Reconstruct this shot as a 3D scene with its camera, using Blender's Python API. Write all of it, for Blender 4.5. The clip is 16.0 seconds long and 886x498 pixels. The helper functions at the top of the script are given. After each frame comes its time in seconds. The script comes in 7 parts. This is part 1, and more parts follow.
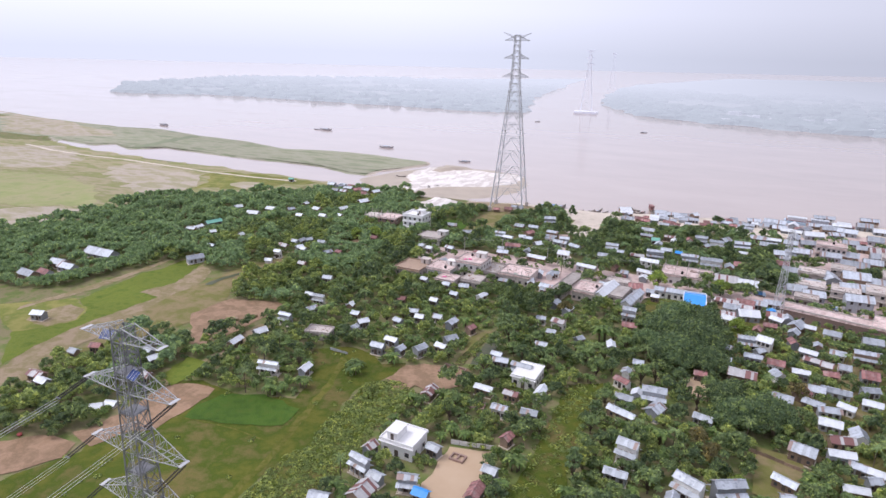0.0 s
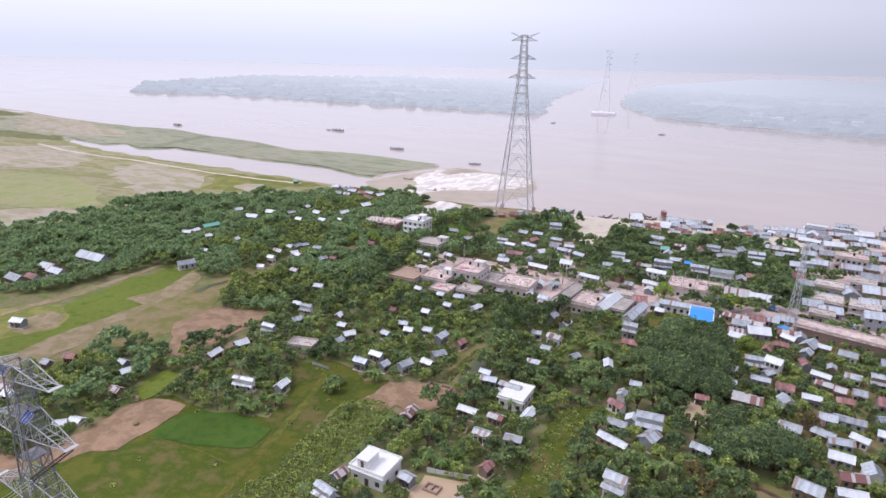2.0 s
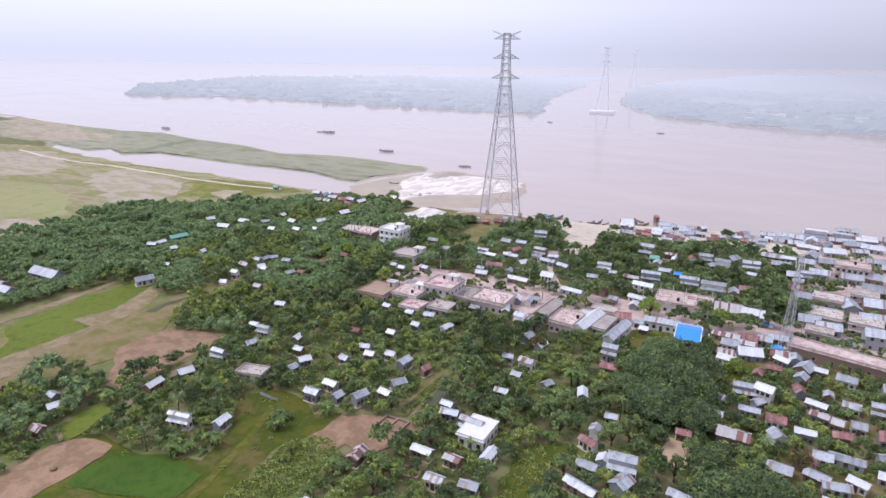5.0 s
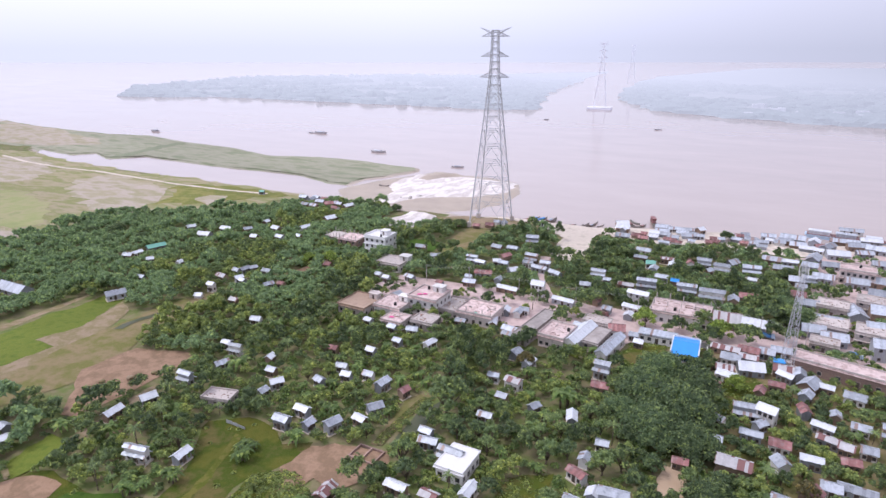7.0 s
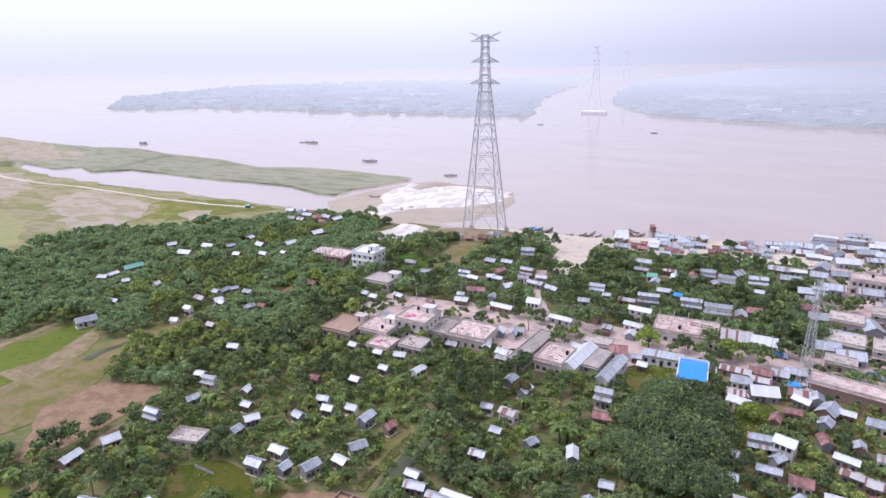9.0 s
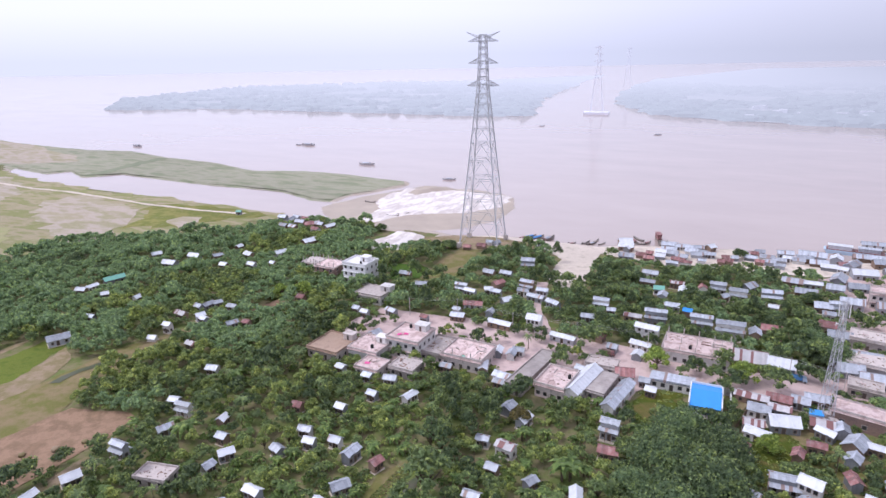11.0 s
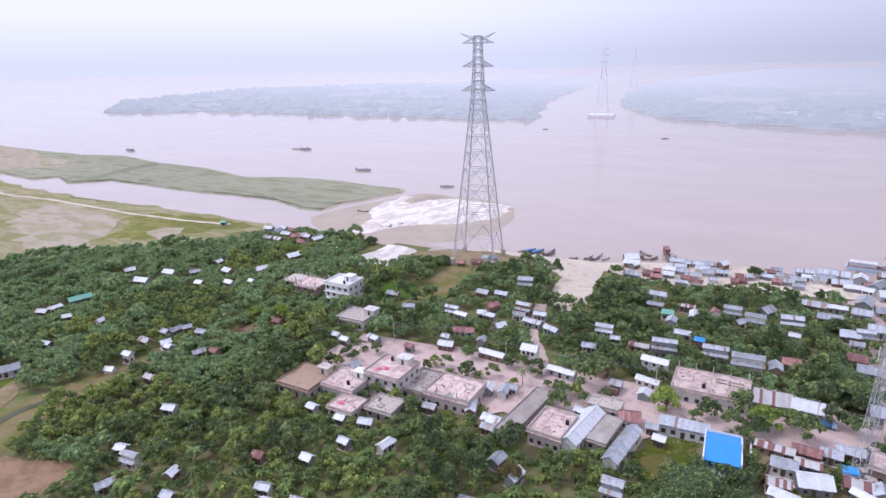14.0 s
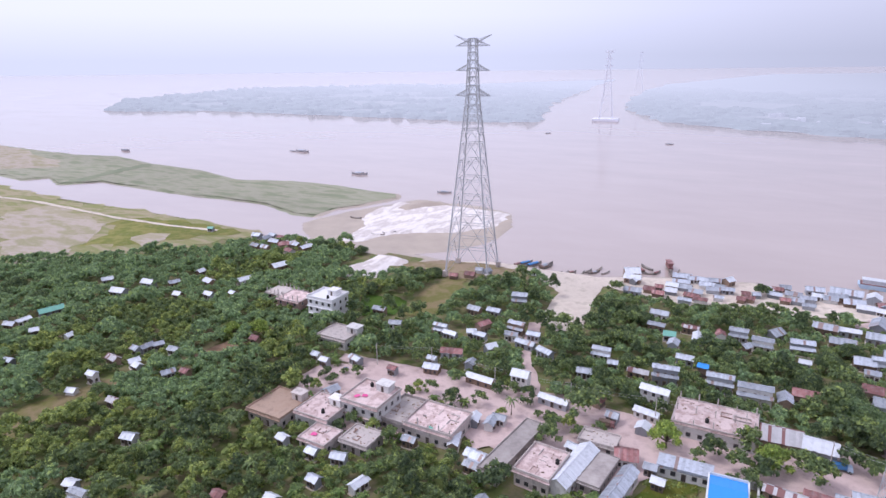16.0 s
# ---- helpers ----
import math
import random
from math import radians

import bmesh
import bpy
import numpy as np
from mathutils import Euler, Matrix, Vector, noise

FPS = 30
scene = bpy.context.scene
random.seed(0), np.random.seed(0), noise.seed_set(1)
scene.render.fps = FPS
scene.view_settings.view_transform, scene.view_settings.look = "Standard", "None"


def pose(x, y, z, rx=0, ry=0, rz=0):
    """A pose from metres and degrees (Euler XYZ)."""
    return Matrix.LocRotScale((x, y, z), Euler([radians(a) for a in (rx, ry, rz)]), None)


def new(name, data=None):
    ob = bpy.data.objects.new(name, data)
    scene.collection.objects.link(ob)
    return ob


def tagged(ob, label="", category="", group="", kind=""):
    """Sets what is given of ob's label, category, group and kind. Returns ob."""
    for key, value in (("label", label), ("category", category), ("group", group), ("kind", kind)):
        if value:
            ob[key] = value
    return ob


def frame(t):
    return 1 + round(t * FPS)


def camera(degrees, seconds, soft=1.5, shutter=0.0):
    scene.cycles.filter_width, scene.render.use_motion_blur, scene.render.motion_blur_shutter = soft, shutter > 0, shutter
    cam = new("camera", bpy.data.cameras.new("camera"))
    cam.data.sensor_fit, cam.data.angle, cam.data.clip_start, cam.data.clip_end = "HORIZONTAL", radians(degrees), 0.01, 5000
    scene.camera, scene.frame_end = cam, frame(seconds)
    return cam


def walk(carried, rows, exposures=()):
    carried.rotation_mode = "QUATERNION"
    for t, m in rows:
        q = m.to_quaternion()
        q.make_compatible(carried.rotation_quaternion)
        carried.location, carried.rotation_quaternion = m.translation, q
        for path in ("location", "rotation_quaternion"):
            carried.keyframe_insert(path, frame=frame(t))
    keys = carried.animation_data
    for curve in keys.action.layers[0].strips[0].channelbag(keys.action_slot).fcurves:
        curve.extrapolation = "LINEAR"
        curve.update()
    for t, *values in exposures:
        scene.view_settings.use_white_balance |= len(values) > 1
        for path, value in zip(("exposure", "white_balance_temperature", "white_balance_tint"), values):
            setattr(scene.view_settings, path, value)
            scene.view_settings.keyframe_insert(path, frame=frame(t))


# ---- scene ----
cam = camera(70.8, 16.0)
METRES, EYE, TILT, LEAN, TURN = 130.2, 102.0, 0.0, 0.0, 26.3
ROWS = [
    (0.0, 0.0, 0.0, 0.0, 0.4, -17.42, -1.26),
    (0.5, 0.0203, 0.0227, 0.0012, 0.92, -17.43, -1.26),
    (1.0, 0.0411, 0.0455, 0.0021, 1.44, -17.45, -1.26),
    (1.5, 0.0612, 0.0687, 0.0028, 1.95, -17.46, -1.27),
    (2.0, 0.0821, 0.0915, 0.0045, 2.3, -17.47, -1.28),
    (2.5, 0.102, 0.1152, 0.0059, 2.54, -17.47, -1.34),
    (3.0, 0.1216, 0.1383, 0.0072, 2.77, -17.48, -1.36),
    (3.5, 0.1416, 0.162, 0.0079, 2.94, -17.51, -1.21),
    (4.0, 0.1602, 0.1868, 0.0091, 2.94, -17.54, -1.03),
    (6.5, 0.2278, 0.3234, 0.0175, 2.16, -17.79, -0.31),
    (7.0, 0.2351, 0.353, 0.0184, 2.4, -17.84, 0.01),
    (7.5, 0.2413, 0.3829, 0.0186, 2.23, -17.84, 0.28),
    (8.0, 0.2471, 0.4139, 0.0194, 2.11, -17.52, 0.54),
    (8.5, 0.2518, 0.4445, 0.0197, 1.98, -17.39, 0.76),
    (9.0, 0.2559, 0.4751, 0.0193, 1.87, -17.35, 0.94),
    (11.5, 0.2799, 0.6302, 0.0213, 2.06, -17.3, 1.08),
    (12.0, 0.287, 0.6614, 0.0221, 2.16, -17.28, 1.1),
    (12.5, 0.294, 0.6925, 0.0227, 2.23, -17.26, 1.09),
    (13.0, 0.3019, 0.7234, 0.0241, 2.31, -17.26, 1.12),
    (13.5, 0.3097, 0.7548, 0.025, 2.36, -17.25, 1.12),
    (14.0, 0.3197, 0.786, 0.026, 2.5, -17.23, 1.12),
    (14.5, 0.3276, 0.8166, 0.0278, 2.57, -17.23, 1.04),
    (15.0, 0.3374, 0.8471, 0.0285, 2.72, -17.18, 0.92),
    (15.5, 0.348, 0.8774, 0.0294, 2.87, -17.14, 0.75),
    (16.0, 0.3596, 0.9077, 0.0312, 3.01, -17.11, 0.6),
]
walk(cam, [(t, pose(0, 0, EYE, TILT, LEAN, TURN) @ pose(METRES * x, METRES * y, METRES * z, 90 + pitch, roll, yaw)) for t, x, y, z, yaw, pitch, roll in ROWS],
     [(0.0, 0.15, 6250, 11.5), (3.5, 0.06, 6170, 13.0), (8.0, 0.19, 6060, 15.0), (12.5, 0.13, 5960, 16.0), (16.0, 0.06, 5900, 17.0)])

# ---- sky, haze-dimmed sun ----
SUN_ELEVATION, SUN_ROTATION = 58.0, 250.0
world = bpy.data.worlds.new("hazy_sky")
scene.world = world
world.use_nodes = True
wn, wl = world.node_tree.nodes, world.node_tree.links
wn.clear()
sky = wn.new("ShaderNodeTexSky")
sky.sky_type, sky.sun_disc = "NISHITA", False
sky.sun_elevation, sky.sun_rotation = radians(SUN_ELEVATION), radians(SUN_ROTATION)
sky.air_density, sky.dust_density, sky.ozone_density = 1.0, 4.0, 1.0
clear = wn.new("ShaderNodeBackground")
clear.inputs["Strength"].default_value = 0.05
veil = wn.new("ShaderNodeBackground")
veil.inputs["Color"].default_value = (0.80, 0.80, 0.95, 1)
veil.inputs["Strength"].default_value = 1.2
both = wn.new("ShaderNodeMixShader")
both.inputs[0].default_value = 0.92
wout = wn.new("ShaderNodeOutputWorld")
# the haze is brighter overhead than along the horizon
where = wn.new("ShaderNodeTexCoord")
height = wn.new("ShaderNodeSeparateXYZ")
wl.new(where.outputs["Generated"], height.inputs[0])
ramp = wn.new("ShaderNodeValToRGB")
ramp.color_ramp.elements[0].position, ramp.color_ramp.elements[0].color = 0.0, (0.635, 0.65, 0.77, 1)
ramp.color_ramp.elements[1].position, ramp.color_ramp.elements[1].color = 0.22, (0.84, 0.84, 0.98, 1)
middle = ramp.color_ramp.elements.new(0.06)
middle.color = (0.77, 0.775, 0.91, 1)
wl.new(height.outputs[2], ramp.inputs[0])
# and it thickens smoothly towards the east
east = wn.new("ShaderNodeVectorMath")
east.operation = "DOT_PRODUCT"
east.inputs[1].default_value = (0.875, 0.485, 0)
wl.new(where.outputs["Generated"], east.inputs[0])
dim = wn.new("ShaderNodeMapRange")
dim.interpolation_type = "SMOOTHSTEP"
dim.inputs["From Min"].default_value, dim.inputs["From Max"].default_value = -0.1, 0.85
dim.inputs["To Min"].default_value, dim.inputs["To Max"].default_value = 1.02, 0.66
wl.new(east.outputs["Value"], dim.inputs["Value"])
thick = wn.new("ShaderNodeVectorMath")
thick.operation = "SCALE"
wl.new(ramp.outputs[0], thick.inputs[0])
wl.new(dim.outputs[0], thick.inputs["Scale"])
wl.new(thick.outputs[0], veil.inputs["Color"])
wl.new(sky.outputs[0], clear.inputs["Color"])
wl.new(clear.outputs[0], both.inputs[1])
wl.new(veil.outputs[0], both.inputs[2])
wl.new(both.outputs[0], wout.inputs["Surface"])
sun = new("sun", bpy.data.lights.new("sun", "SUN"))
sun.data.energy, sun.data.angle, sun.data.color = 1.55, radians(20), (1.0, 0.95, 0.88)
sun.matrix_world = pose(0, 0, 300, 90 - SUN_ELEVATION, 0, 180 - SUN_ROTATION)

# ---- materials ----
def material(name, colors, scale=0.5, detail=5, rough=0.8, metal=0.0, bump=0.0, bump_scale=4.0, place="object",
             per_object=0.0, per_piece=0.0, big=0.0, stretch=(1, 1, 1), spec=0.4):
    """A noise between colours, a second slower noise over it, fine relief, and an own shade for each object or piece."""
    m = bpy.data.materials.new(name)
    m.use_nodes = True
    n, l = m.node_tree.nodes, m.node_tree.links
    b = n["Principled BSDF"]
    b.inputs["Metallic"].default_value = metal
    b.inputs["Specular IOR Level"].default_value = spec
    if place == "world":
        src = n.new("ShaderNodeNewGeometry").outputs["Position"]
    else:
        src = n.new("ShaderNodeTexCoord").outputs["Object"]
    mp = n.new("ShaderNodeMapping")
    mp.inputs["Scale"].default_value = stretch
    l.new(src, mp.inputs["Vector"])
    t = n.new("ShaderNodeTexNoise")
    t.inputs["Scale"].default_value, t.inputs["Detail"].default_value, t.inputs["Roughness"].default_value = scale, detail, 0.62
    l.new(mp.outputs[0], t.inputs["Vector"])
    r = n.new("ShaderNodeValToRGB")
    k = len(colors)
    while len(r.color_ramp.elements) < k:
        r.color_ramp.elements.new(0.5)
    for i, c in enumerate(colors):
        r.color_ramp.elements[i].position = 0.3 + 0.4 * i / max(1, k - 1)
        r.color_ramp.elements[i].color = (*c, 1)
    l.new(t.outputs[0], r.inputs[0])
    out = r.outputs[0]

    def shade(value, amount):
        """Multiply the colour by 1 - amount ... 1 + amount after a 0 to 1 value."""
        nonlocal out
        f = n.new("ShaderNodeMapRange")
        f.inputs["To Min"].default_value, f.inputs["To Max"].default_value = 1 - amount, 1 + amount
        l.new(value, f.inputs["Value"])
        v = n.new("ShaderNodeVectorMath")
        v.operation = "SCALE"
        l.new(out, v.inputs[0])
        l.new(f.outputs[0], v.inputs["Scale"])
        out = v.outputs[0]
    if big:
        t2 = n.new("ShaderNodeTexNoise")
        t2.inputs["Scale"].default_value, t2.inputs["Detail"].default_value = scale * 0.12, 3
        l.new(mp.outputs[0], t2.inputs["Vector"])
        shade(t2.outputs[0], big)
    if per_object:
        shade(n.new("ShaderNodeObjectInfo").outputs["Random"], per_object)
    if per_piece:
        shade(n.new("ShaderNodeNewGeometry").outputs["Random Per Island"], per_piece)
    l.new(out, b.inputs["Base Color"])
    rr = n.new("ShaderNodeMapRange")
    rr.inputs["To Min"].default_value, rr.inputs["To Max"].default_value = rough - 0.1, min(1, rough + 0.1)
    l.new(t.outputs[0], rr.inputs["Value"])
    l.new(rr.outputs[0], b.inputs["Roughness"])
    if bump:
        t3 = n.new("ShaderNodeTexNoise")
        t3.inputs["Scale"].default_value, t3.inputs["Detail"].default_value = bump_scale, 4
        l.new(src, t3.inputs["Vector"])
        bn = n.new("ShaderNodeBump")
        bn.inputs["Strength"].default_value, bn.inputs["Distance"].default_value = 1.0, bump
        l.new(t3.outputs[0], bn.inputs["Height"])
        l.new(bn.outputs[0], b.inputs["Normal"])
    return m


def sheet_value(m):
    """A random value for each tin sheet across a roof, from the sheet's place along it."""
    n, l = m.node_tree.nodes, m.node_tree.links
    sep = n.new("ShaderNodeSeparateXYZ")
    l.new(n.new("ShaderNodeTexCoord").outputs["Object"], sep.inputs[0])
    d = n.new("ShaderNodeMath")
    d.operation, d.inputs[1].default_value = "DIVIDE", 0.85
    l.new(sep.outputs[0], d.inputs[0])
    fl = n.new("ShaderNodeMath")
    fl.operation = "FLOOR"
    l.new(d.outputs[0], fl.inputs[0])
    ad = n.new("ShaderNodeMath")
    ad.operation = "MULTIPLY_ADD"
    ad.inputs[1].default_value = 57.0
    l.new(n.new("ShaderNodeObjectInfo").outputs["Random"], ad.inputs[0])
    l.new(fl.outputs[0], ad.inputs[2])
    w = n.new("ShaderNodeTexWhiteNoise")
    w.noise_dimensions = "1D"
    l.new(ad.outputs[0], w.inputs["W"])
    return w.outputs["Value"]


def sheeted(m, other=None, share=0.5, amount=0.12):
    """Roof sheets that differ: each one a little lighter or darker, or some of them of another colour."""
    n, l = m.node_tree.nodes, m.node_tree.links
    b = n["Principled BSDF"]
    old = b.inputs["Base Color"].links[0].from_socket
    value = sheet_value(m)
    f = n.new("ShaderNodeMapRange")
    f.inputs["To Min"].default_value, f.inputs["To Max"].default_value = 1 - amount, 1 + amount
    l.new(value, f.inputs["Value"])
    v = n.new("ShaderNodeVectorMath")
    v.operation = "SCALE"
    l.new(old, v.inputs[0])
    l.new(f.outputs[0], v.inputs["Scale"])
    out = v.outputs[0]
    if other:
        s = n.new("ShaderNodeMath")
        s.operation, s.inputs[1].default_value = "GREATER_THAN", 1 - share
        l.new(value, s.inputs[0])
        mx = n.new("ShaderNodeMix")
        mx.data_type = "RGBA"
        mx.inputs[7].default_value = (*other, 1)
        l.new(s.outputs[0], mx.inputs[0])
        l.new(out, mx.inputs[6])
        out = mx.outputs[2]
    l.new(out, b.inputs["Base Color"])
    return m


def foliage(name, dark, mid, lightc, hue=0.25):
    """Leaves: matt with a little gloss, and thin enough to let light through."""
    m = material(name, [dark, mid, lightc], 0.45, 4, rough=0.62, per_object=hue, per_piece=0.30, spec=0.25)
    n, l = m.node_tree.nodes, m.node_tree.links
    b = n["Principled BSDF"]
    b.inputs["Sheen Weight"].default_value, b.inputs["Sheen Roughness"].default_value = 0.12, 0.6
    tip = n.new("ShaderNodeMapRange")
    tip.inputs["From Min"].default_value, tip.inputs["To Max"].default_value = 0.45, 1.0
    l.new(n.new("ShaderNodeNewGeometry").outputs["Random Per Island"], tip.inputs["Value"])
    young = n.new("ShaderNodeMix")
    young.data_type = "RGBA"
    young.inputs[7].default_value = (lightc[0] * 2.0, lightc[1] * 1.75, lightc[2] * 1.2, 1)
    flush = n.new("ShaderNodeTexNoise")
    flush.inputs["Scale"].default_value, flush.inputs["Detail"].default_value = 0.55, 2
    l.new(n.new("ShaderNodeNewGeometry").outputs["Position"], flush.inputs["Vector"])
    where_new = n.new("ShaderNodeMapRange")
    where_new.inputs["From Min"].default_value, where_new.inputs["From Max"].default_value = 0.42, 0.62
    l.new(flush.outputs[0], where_new.inputs["Value"])
    both_new = n.new("ShaderNodeMath")
    both_new.operation = "MULTIPLY"
    l.new(tip.outputs[0], both_new.inputs[0])
    l.new(where_new.outputs[0], both_new.inputs[1])
    l.new(both_new.outputs[0], young.inputs[0])
    l.new(b.inputs["Base Color"].links[0].from_socket, young.inputs[6])
    l.new(young.outputs[2], b.inputs["Base Color"])
    tr = n.new("ShaderNodeBsdfTranslucent")
    l.new(b.inputs["Base Color"].links[0].from_socket, tr.inputs["Color"])
    mx = n.new("ShaderNodeMixShader")
    mx.inputs[0].default_value = 0.38
    l.new(b.outputs[0], mx.inputs[1])
    l.new(tr.outputs[0], mx.inputs[2])
    l.new(mx.outputs[0], n["Material Output"].inputs["Surface"])
    return m


M = {}
M["ground"] = material("soil_and_grass", [(0.105, 0.14, 0.04), (0.135, 0.165, 0.05), (0.21, 0.175, 0.10), (0.115, 0.15, 0.045)], 0.16, 9, 0.95, place="world", big=0.3, bump=0.15, bump_scale=0.8, spec=0.2)
M["silt"] = material("river_silt", [(0.36, 0.30, 0.25), (0.45, 0.38, 0.31)], 0.06, 7, 0.7, place="world", big=0.2)
M["sand"] = material("pale_river_sand", [(0.66, 0.60, 0.57), (0.76, 0.71, 0.68), (0.53, 0.47, 0.44), (0.72, 0.665, 0.635)], 0.10, 9, 0.9, place="world", big=0.15, bump=0.3, bump_scale=0.35, stretch=(1.5, 0.55, 1))
M["beach"] = material("trodden_sand", [(0.52, 0.44, 0.37), (0.62, 0.54, 0.46), (0.42, 0.36, 0.29)], 0.15, 8, 0.9, place="world", big=0.25, bump=0.1, bump_scale=1)
M["paddy"] = material("young_rice", [(0.040, 0.085, 0.010), (0.060, 0.115, 0.014), (0.075, 0.115, 0.018)], 0.35, 10, 0.85, place="world", big=0.3, bump=0.25, bump_scale=3.0, spec=0.2)
M["rice_strip"] = material("rice_field", [(0.095, 0.14, 0.018), (0.14, 0.17, 0.028), (0.075, 0.12, 0.016)], 0.22, 10, 0.9, place="world", big=0.3, bump=0.2, bump_scale=2, spec=0.2)
M["yellow_field"] = material("ripening_crop", [(0.18, 0.185, 0.045), (0.24, 0.22, 0.07), (0.14, 0.165, 0.035), (0.27, 0.225, 0.11)], 0.09, 10, 0.9, place="world", big=0.3, spec=0.2)
M["meadow"] = material("rough_meadow", [(0.082, 0.104, 0.014), (0.122, 0.122, 0.022), (0.066, 0.095, 0.012), (0.150, 0.122, 0.045), (0.095, 0.112, 0.016)], 0.075, 11, 0.95, place="world", big=0.35, bump=0.3, bump_scale=2.2, spec=0.15)
M["dry_grass"] = material("dry_olive_grass", [(0.20, 0.16, 0.075), (0.145, 0.145, 0.042), (0.235, 0.18, 0.10), (0.125, 0.135, 0.036)], 0.08, 10, 0.95, place="world", big=0.25, bump=0.15, bump_scale=1.5, spec=0.2)
M["worn_grass"] = material("worn_yellow_grass", [(0.105, 0.115, 0.018), (0.150, 0.135, 0.035), (0.085, 0.105, 0.014), (0.165, 0.14, 0.05)], 0.3, 10, 0.95, place="world", big=0.35, bump=0.2, bump_scale=2, spec=0.15)
M["tall_reeds"] = material("tall_reeds", [(0.16, 0.19, 0.11), (0.20, 0.22, 0.14), (0.23, 0.245, 0.155)], 0.06, 9, 0.95, place="world", big=0.25)
M["far_grass"] = material("flood_meadow", [(0.19, 0.205, 0.075), (0.245, 0.235, 0.095), (0.34, 0.285, 0.185), (0.21, 0.22, 0.075), (0.28, 0.255, 0.13), (0.36, 0.30, 0.22)], 0.03, 11, 0.9, place="world", big=0.3, stretch=(0.6, 1.5, 1))
M["pale_crop"] = material("pale_green_crop", [(0.20, 0.23, 0.085), (0.25, 0.265, 0.105), (0.30, 0.275, 0.145), (0.19, 0.225, 0.08)], 0.05, 10, 0.9, place="world", big=0.3)
M["far_sand"] = material("dry_flood_sand", [(0.40, 0.325, 0.265), (0.32, 0.285, 0.175), (0.42, 0.35, 0.295), (0.29, 0.27, 0.15), (0.39, 0.32, 0.26)], 0.035, 11, 0.9, place="world", big=0.2, stretch=(0.6, 1.4, 1))
M["reeds"] = material("reed_spit", [(0.21, 0.235, 0.145), (0.265, 0.275, 0.18), (0.33, 0.315, 0.235), (0.225, 0.245, 0.15), (0.20, 0.225, 0.14)], 0.05, 10, 0.9, place="world", big=0.3, stretch=(0.5, 1.6, 1))
M["ploughed"] = material("ploughed_soil", [(0.27, 0.170, 0.105), (0.325, 0.21, 0.137), (0.215, 0.140, 0.085), (0.30, 0.19, 0.12)], 0.15, 10, 0.95, place="world", big=0.25, bump=0.2, bump_scale=1.5)
M["brown_strip"] = material("fallow_strip", [(0.25, 0.185, 0.115), (0.29, 0.22, 0.145), (0.20, 0.165, 0.075), (0.27, 0.20, 0.13)], 0.14, 10, 0.95, place="world", big=0.3, bump=0.1, bump_scale=1.5)
M["sand_plot"] = material("filled_sand_plot", [(0.46, 0.33, 0.22), (0.50, 0.37, 0.26)], 0.12, 8, 0.95, place="world", big=0.12, bump=0.1)
M["road"] = material("dusty_road", [(0.475, 0.355, 0.33), (0.57, 0.44, 0.41), (0.39, 0.29, 0.27)], 0.2, 8, 0.9, place="world", big=0.2)
M["pond"] = material("green_pond", [(0.05, 0.06, 0.03), (0.08, 0.09, 0.045), (0.10, 0.09, 0.06)], 0.25, 5, 0.45, place="world", spec=0.25)
M["water"] = material("muddy_river", [(0.40, 0.325, 0.295), (0.45, 0.37, 0.335)], 0.008, 6, 0.11, place="world", bump=0.006, bump_scale=0.4, spec=0.5, stretch=(1, 2.2, 1))
M["tin_grey"] = sheeted(material("weathered_tin", [(0.34, 0.365, 0.405), (0.43, 0.455, 0.505), (0.26, 0.28, 0.31)], 0.9, 6, 0.5, 0.25, per_object=0.3), (0.30, 0.22, 0.20), 0.06, amount=0.14)
M["tin_white"] = sheeted(material("new_bright_tin", [(0.60, 0.62, 0.66), (0.66, 0.68, 0.72), (0.52, 0.54, 0.58)], 0.7, 6, 0.5, 0.1, per_object=0.08), amount=0.05)
M["tin_rust"] = sheeted(material("rusted_tin", [(0.19, 0.085, 0.08), (0.28, 0.135, 0.13), (0.29, 0.22, 0.215)], 0.9, 6, 0.75, 0.1, per_object=0.25), amount=0.3)
M["tin_striped"] = sheeted(material("patched_tin", [(0.55, 0.54, 0.55), (0.44, 0.42, 0.43)], 1.2, rough=0.55, metal=0.1, per_object=0.1), (0.22, 0.105, 0.10), 0.42)
M["tin_green"] = sheeted(material("green_painted_tin", [(0.16, 0.38, 0.30), (0.20, 0.45, 0.36)], 0.6, 5, 0.5), amount=0.06)
M["tin_blue"] = sheeted(material("blue_painted_tin", [(0.04, 0.27, 0.70), (0.045, 0.30, 0.74)], 0.3, 4, 0.45), amount=0.03)
M["wall_tin"] = material("corrugated_wall", [(0.26, 0.27, 0.29), (0.36, 0.37, 0.40)], 1.0, 5, 0.6, 0.15, per_object=0.35, stretch=(3, 3, 0.4))
M["wall_plaster"] = material("limewashed_wall", [(0.62, 0.60, 0.58), (0.70, 0.68, 0.66), (0.48, 0.46, 0.44)], 0.6, 6, 0.85, per_object=0.15)
M["wall_brick"] = material("brick_wall", [(0.29, 0.19, 0.155), (0.35, 0.24, 0.20), (0.24, 0.17, 0.15)], 1.5, 6, 0.9, per_object=0.2)
M["wall_wood"] = material("mud_and_timber_wall", [(0.20, 0.14, 0.10), (0.28, 0.20, 0.15)], 1.2, 6, 0.9, per_object=0.3)
M["concrete"] = material("stained_concrete", [(0.44, 0.38, 0.36), (0.54, 0.48, 0.45), (0.30, 0.26, 0.24)], 0.5, 8, 0.9, big=0.2, per_object=0.12)
